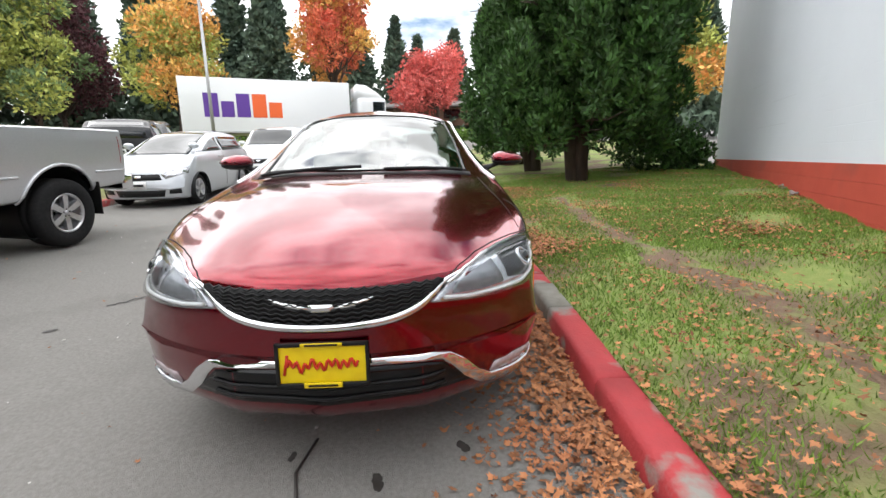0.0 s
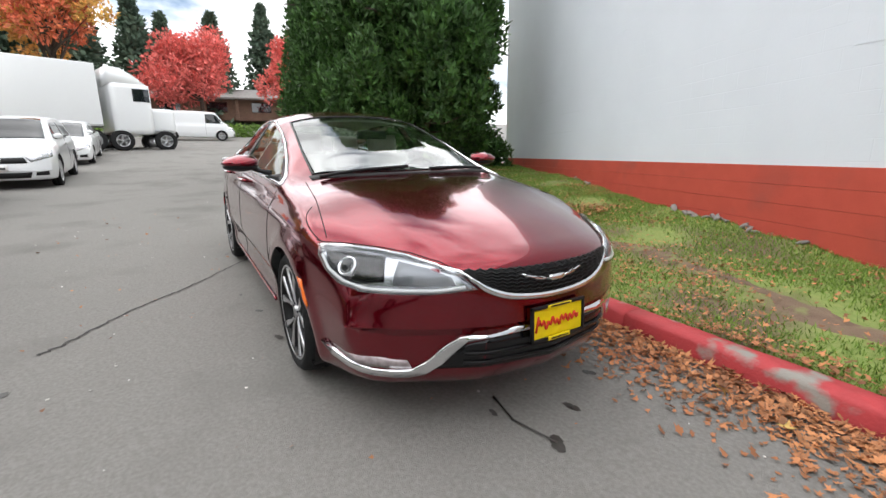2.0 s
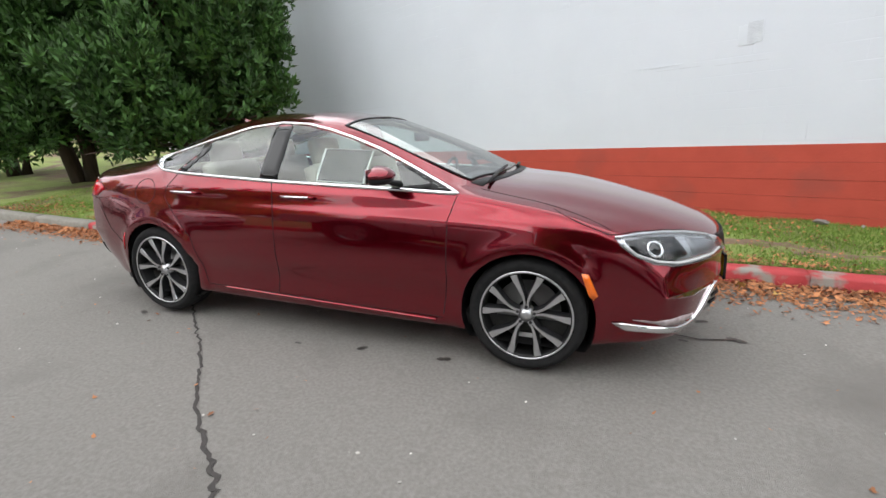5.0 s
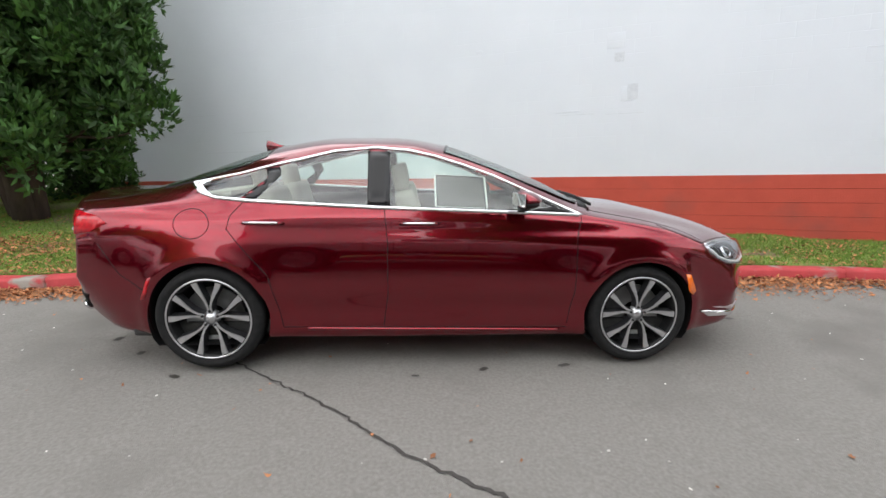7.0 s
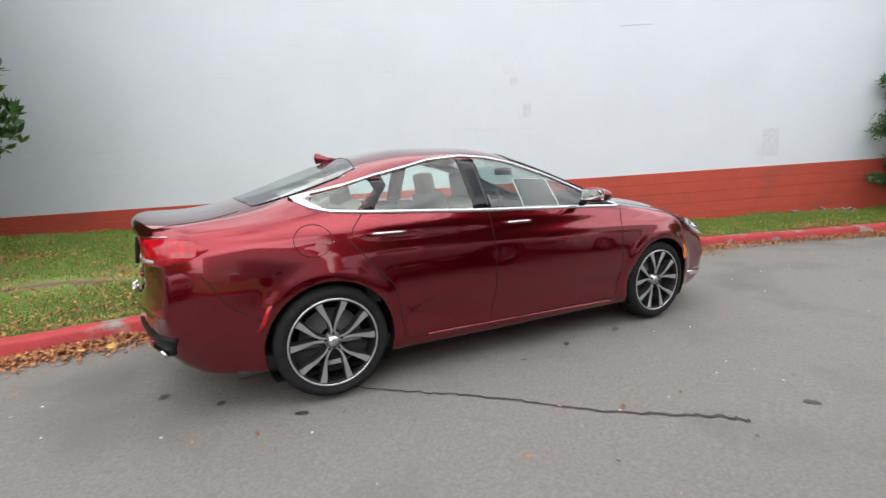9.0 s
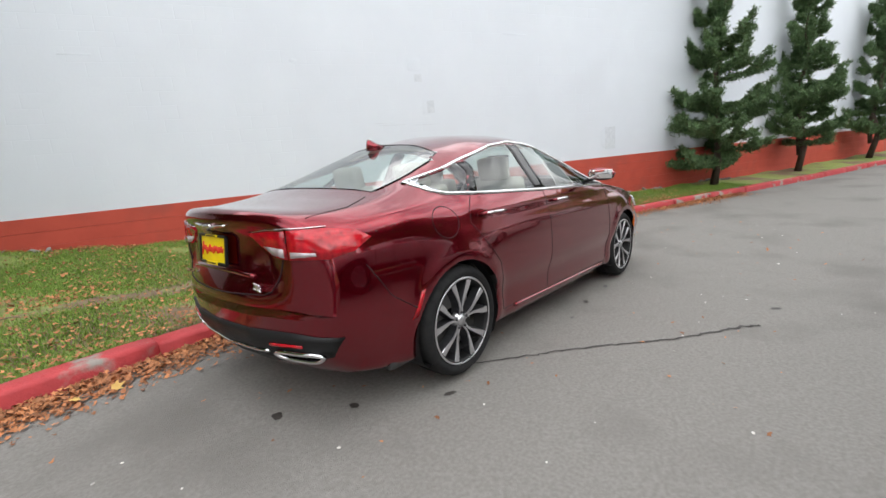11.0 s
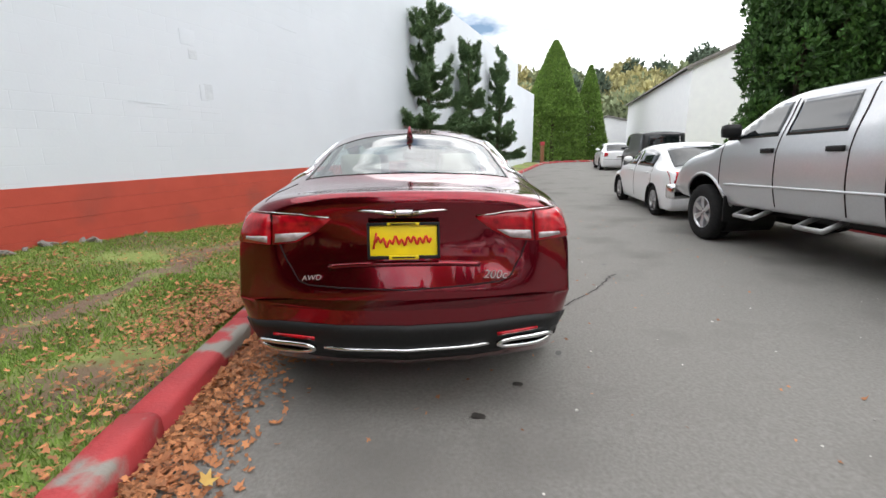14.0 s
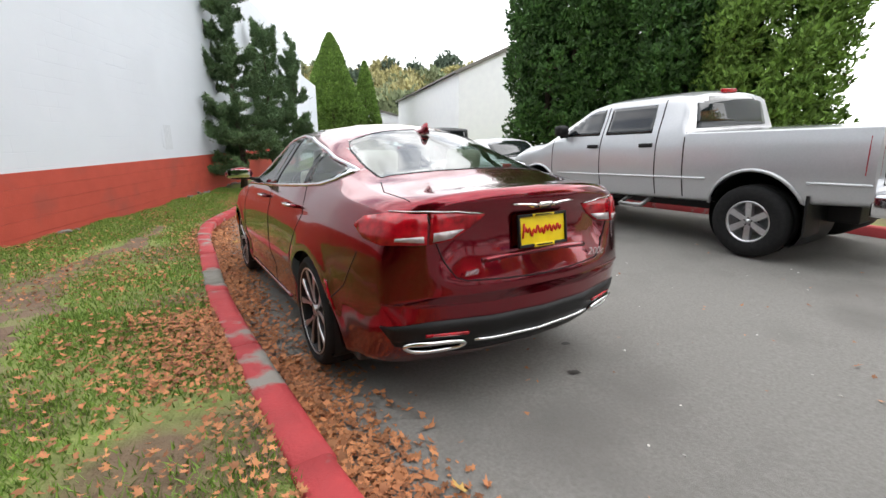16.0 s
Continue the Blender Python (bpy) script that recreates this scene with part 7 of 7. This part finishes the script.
# ---- worn soil on the lawn ----
SOIL = mat("bare_soil", (0.2, 0.135, 0.09), 0.95, 0, (0.14, 0.09, 0.06), 9, 0.8, 60, stain=(0.2, 0.2, 0.08), stain_scale=4, stain_lo=0.55, stain_hi=0.62)


def worn_y(x):
    """The line of a worn track along the lawn."""
    return pchip([(-4, 2.75), (-1.3, 2.56), (0.2, 2.52), (0.9, 2.66), (1.6, 2.55), (2.15, 2.36), (2.9, 2.05), (3.6, 1.92), (4.6, 1.7)], x)


def worn_track():
    rng = np.random.default_rng(77)
    v, xs = [], np.linspace(-4, 4.6, 130)
    for i, x in enumerate(xs):
        w = (0.15 + 0.08 * math.sin(2.3 * x) + 0.05 * math.sin(7.1 * x + 1)) * math.sin(math.pi * i / 129) ** 0.4 + 0.005
        for k in (-1, -0.5, 0, 0.5, 1):
            y = float(worn_y(x)) + k * w + (rng.normal(0, 0.035) if abs(k) == 1 else 0)
            v.append((x, y, float(lawn_z(x, y)) - (0.004 if abs(k) < 1 else 0.013)))
    f = [(i * 5 + j, (i + 1) * 5 + j, (i + 1) * 5 + j + 1, i * 5 + j + 1) for i in range(129) for j in range(4)]
    tagged(data_part("soil_track", v, f, SOIL, smooth=True), "worn track of bare brown soil across the lawn", "soil", kind="structure")


worn_track()


# ---- fallen leaves and grass ----
LEAF_SHAPE = np.array([(0, -0.5), (0.16, -0.2), (0.5, -0.22), (0.34, 0.02), (0.46, 0.3), (0.16, 0.22), (0, 0.55), (-0.16, 0.22), (-0.46, 0.3), (-0.34, 0.02), (-0.5, -0.22), (-0.16, -0.2)])


def leaves(name, P, size, rng, material, label, curl=0.35):
    """Dry maple leaves lying about: each a lobed, curled sheet."""
    n, k = len(P), len(LEAF_SHAPE)
    yaw = rng.uniform(0, 2 * math.pi, n)
    s = size * rng.uniform(0.45, 1.3, n)
    c, sn = np.cos(yaw), np.sin(yaw)
    ragged = rng.uniform(0.6, 1.2, (n, k))
    X = LEAF_SHAPE[None, :, 0] * s[:, None] * ragged * rng.uniform(0.5, 1, (n, 1))
    Y = LEAF_SHAPE[None, :, 1] * s[:, None] * ragged
    tilt = rng.normal(0, 0.3, (n, 2))
    Z = X * tilt[:, :1] + Y * tilt[:, 1:] + curl * (X**2 * rng.normal(0.6, 1, (n, 1)) + Y**2 * rng.normal(0.6, 1, (n, 1))) / s[:, None] * 1.5
    Z -= Z.min(1, keepdims=True)
    V = np.stack([X * c[:, None] - Y * sn[:, None] + P[:, :1], X * sn[:, None] + Y * c[:, None] + P[:, 1:2], Z + P[:, 2:3]], -1)
    top = np.concatenate([V, V.mean(1, keepdims=True)], 1).reshape(-1, 3)
    base = np.arange(n)[:, None] * (k + 1)
    j = np.arange(k)
    F = np.stack([np.broadcast_to(base + k, (n, k)), base + j, base + (j + 1) % k], -1).reshape(-1, 3)
    return tagged(leaf_mesh(name, top, F, material), label, "fallen leaves", kind="stuff")


def gutter_leaves():
    rng = np.random.default_rng(71)
    pts = []
    for i in range(24000):
        x = rng.uniform(-7, 9.5)
        dens = 0.55 + 0.45 * math.sin(x * 1.3 + 0.5) * math.sin(x * 0.47 + 1.1)
        if -5.5 < x < -1.2 or 1.2 < x < 4.6:
            dens = 1.0
        if rng.random() > dens:
            continue
        d = abs(rng.normal(0, 0.16)) + 0.09
        if 1.4 < x < 4.6 and rng.random() < 0.35:
            d += abs(rng.normal(0, 0.22))
        y = float(kerb_y(x)) - d
        pts.append((x, y, float(road_z(x, y)) + 0.006 + max(0, 0.035 - 0.1 * (d - 0.09)) * rng.random()))
    leaves("gutter_leaves", np.array(pts), 0.042, rng, LEAF, "drift of rust-brown fallen leaves in the gutter")
    pts = []
    for i in range(230):
        x, y = rng.uniform(-6, 6), rng.uniform(-4.4, 0.8)
        pts.append((x, y, float(road_z(x, y)) + 0.005))
    leaves("road_leaves", np.array(pts), 0.035, rng, LEAF, "few dry leaves blown over the asphalt")
    pts = []
    while len(pts) < 16500:
        x = rng.uniform(-8, 9) if len(pts) < 8500 else rng.uniform(-5.5, -0.3)
        y0, y1 = float(kerb_y(x)), WALL_A + WALL_B * x
        t = rng.random() ** 1.7
        y = y0 + 0.1 + (y1 - y0 - 0.15) * t
        patch = math.sin(1.9 * x + 2.2 * y) + math.sin(3.1 * y - 1.1 * x + 2) + math.sin(0.7 * x + 0.4)
        if rng.random() < 0.16 + 0.4 * max(0, patch):
            pts.append((x, y, float(lawn_z(x, y)) + 0.012 + 0.02 * rng.random()))
    leaves("lawn_leaves", np.array(pts), 0.038, rng, LEAF, "rust-brown leaves scattered over the lawn")
    big = np.array([(2.84, 0.77, 0), (3.1, 0.82, 0), (-2.75, 0.75, 0), (-2.95, 0.8, 0)])
    big[:, 2] = road_z(big[:, 0], big[:, 1]) + 0.03
    leaves("yellow_leaves", big, 0.125, rng, LEAF_YELLOW, "large pale yellow leaves on the leaf drift")


gutter_leaves()


def grass():
    rng = np.random.default_rng(72)
    n = 330000
    x = np.concatenate([rng.uniform(-8.5, 10.5, 190000), rng.uniform(-7.5, 0, 140000)])
    y0, y1 = kerb_y(x) + 0.09, WALL_A + WALL_B * x
    y = y0 + (y1 - y0) * rng.random(n)
    bare = np.sin(1.3 * x + 1.9 * y + 0.6) + np.sin(2.9 * y - 1.7 * x) + 0.6 * np.sin(5 * x + 3 * y)
    keep = (bare < rng.uniform(0.2, 2.4, n)) & (np.abs(y - worn_y(x)) > rng.uniform(0.0, 0.34, n) * ((x > -4) & (x < 4.6)))
    x, y = x[keep], y[keep]
    z = lawn_z(x, y) - 0.015
    m = len(x)
    a = rng.uniform(0, 2 * math.pi, m)
    h = rng.uniform(0.02, 0.05, m)
    w = rng.uniform(0.003, 0.006, m)
    lean = rng.normal(0, 0.018, (m, 2))
    V = np.stack([np.stack([x - np.cos(a) * w, y - np.sin(a) * w, z], -1), np.stack([x + np.cos(a) * w, y + np.sin(a) * w, z], -1), np.stack([x + lean[:, 0], y + lean[:, 1], z + h], -1)], 1).reshape(-1, 3)
    tagged(leaf_mesh("grass", V, np.arange(m * 3).reshape(-1, 3), BLADES), "short green grass blades of the lawn", "grass", kind="stuff")


grass()
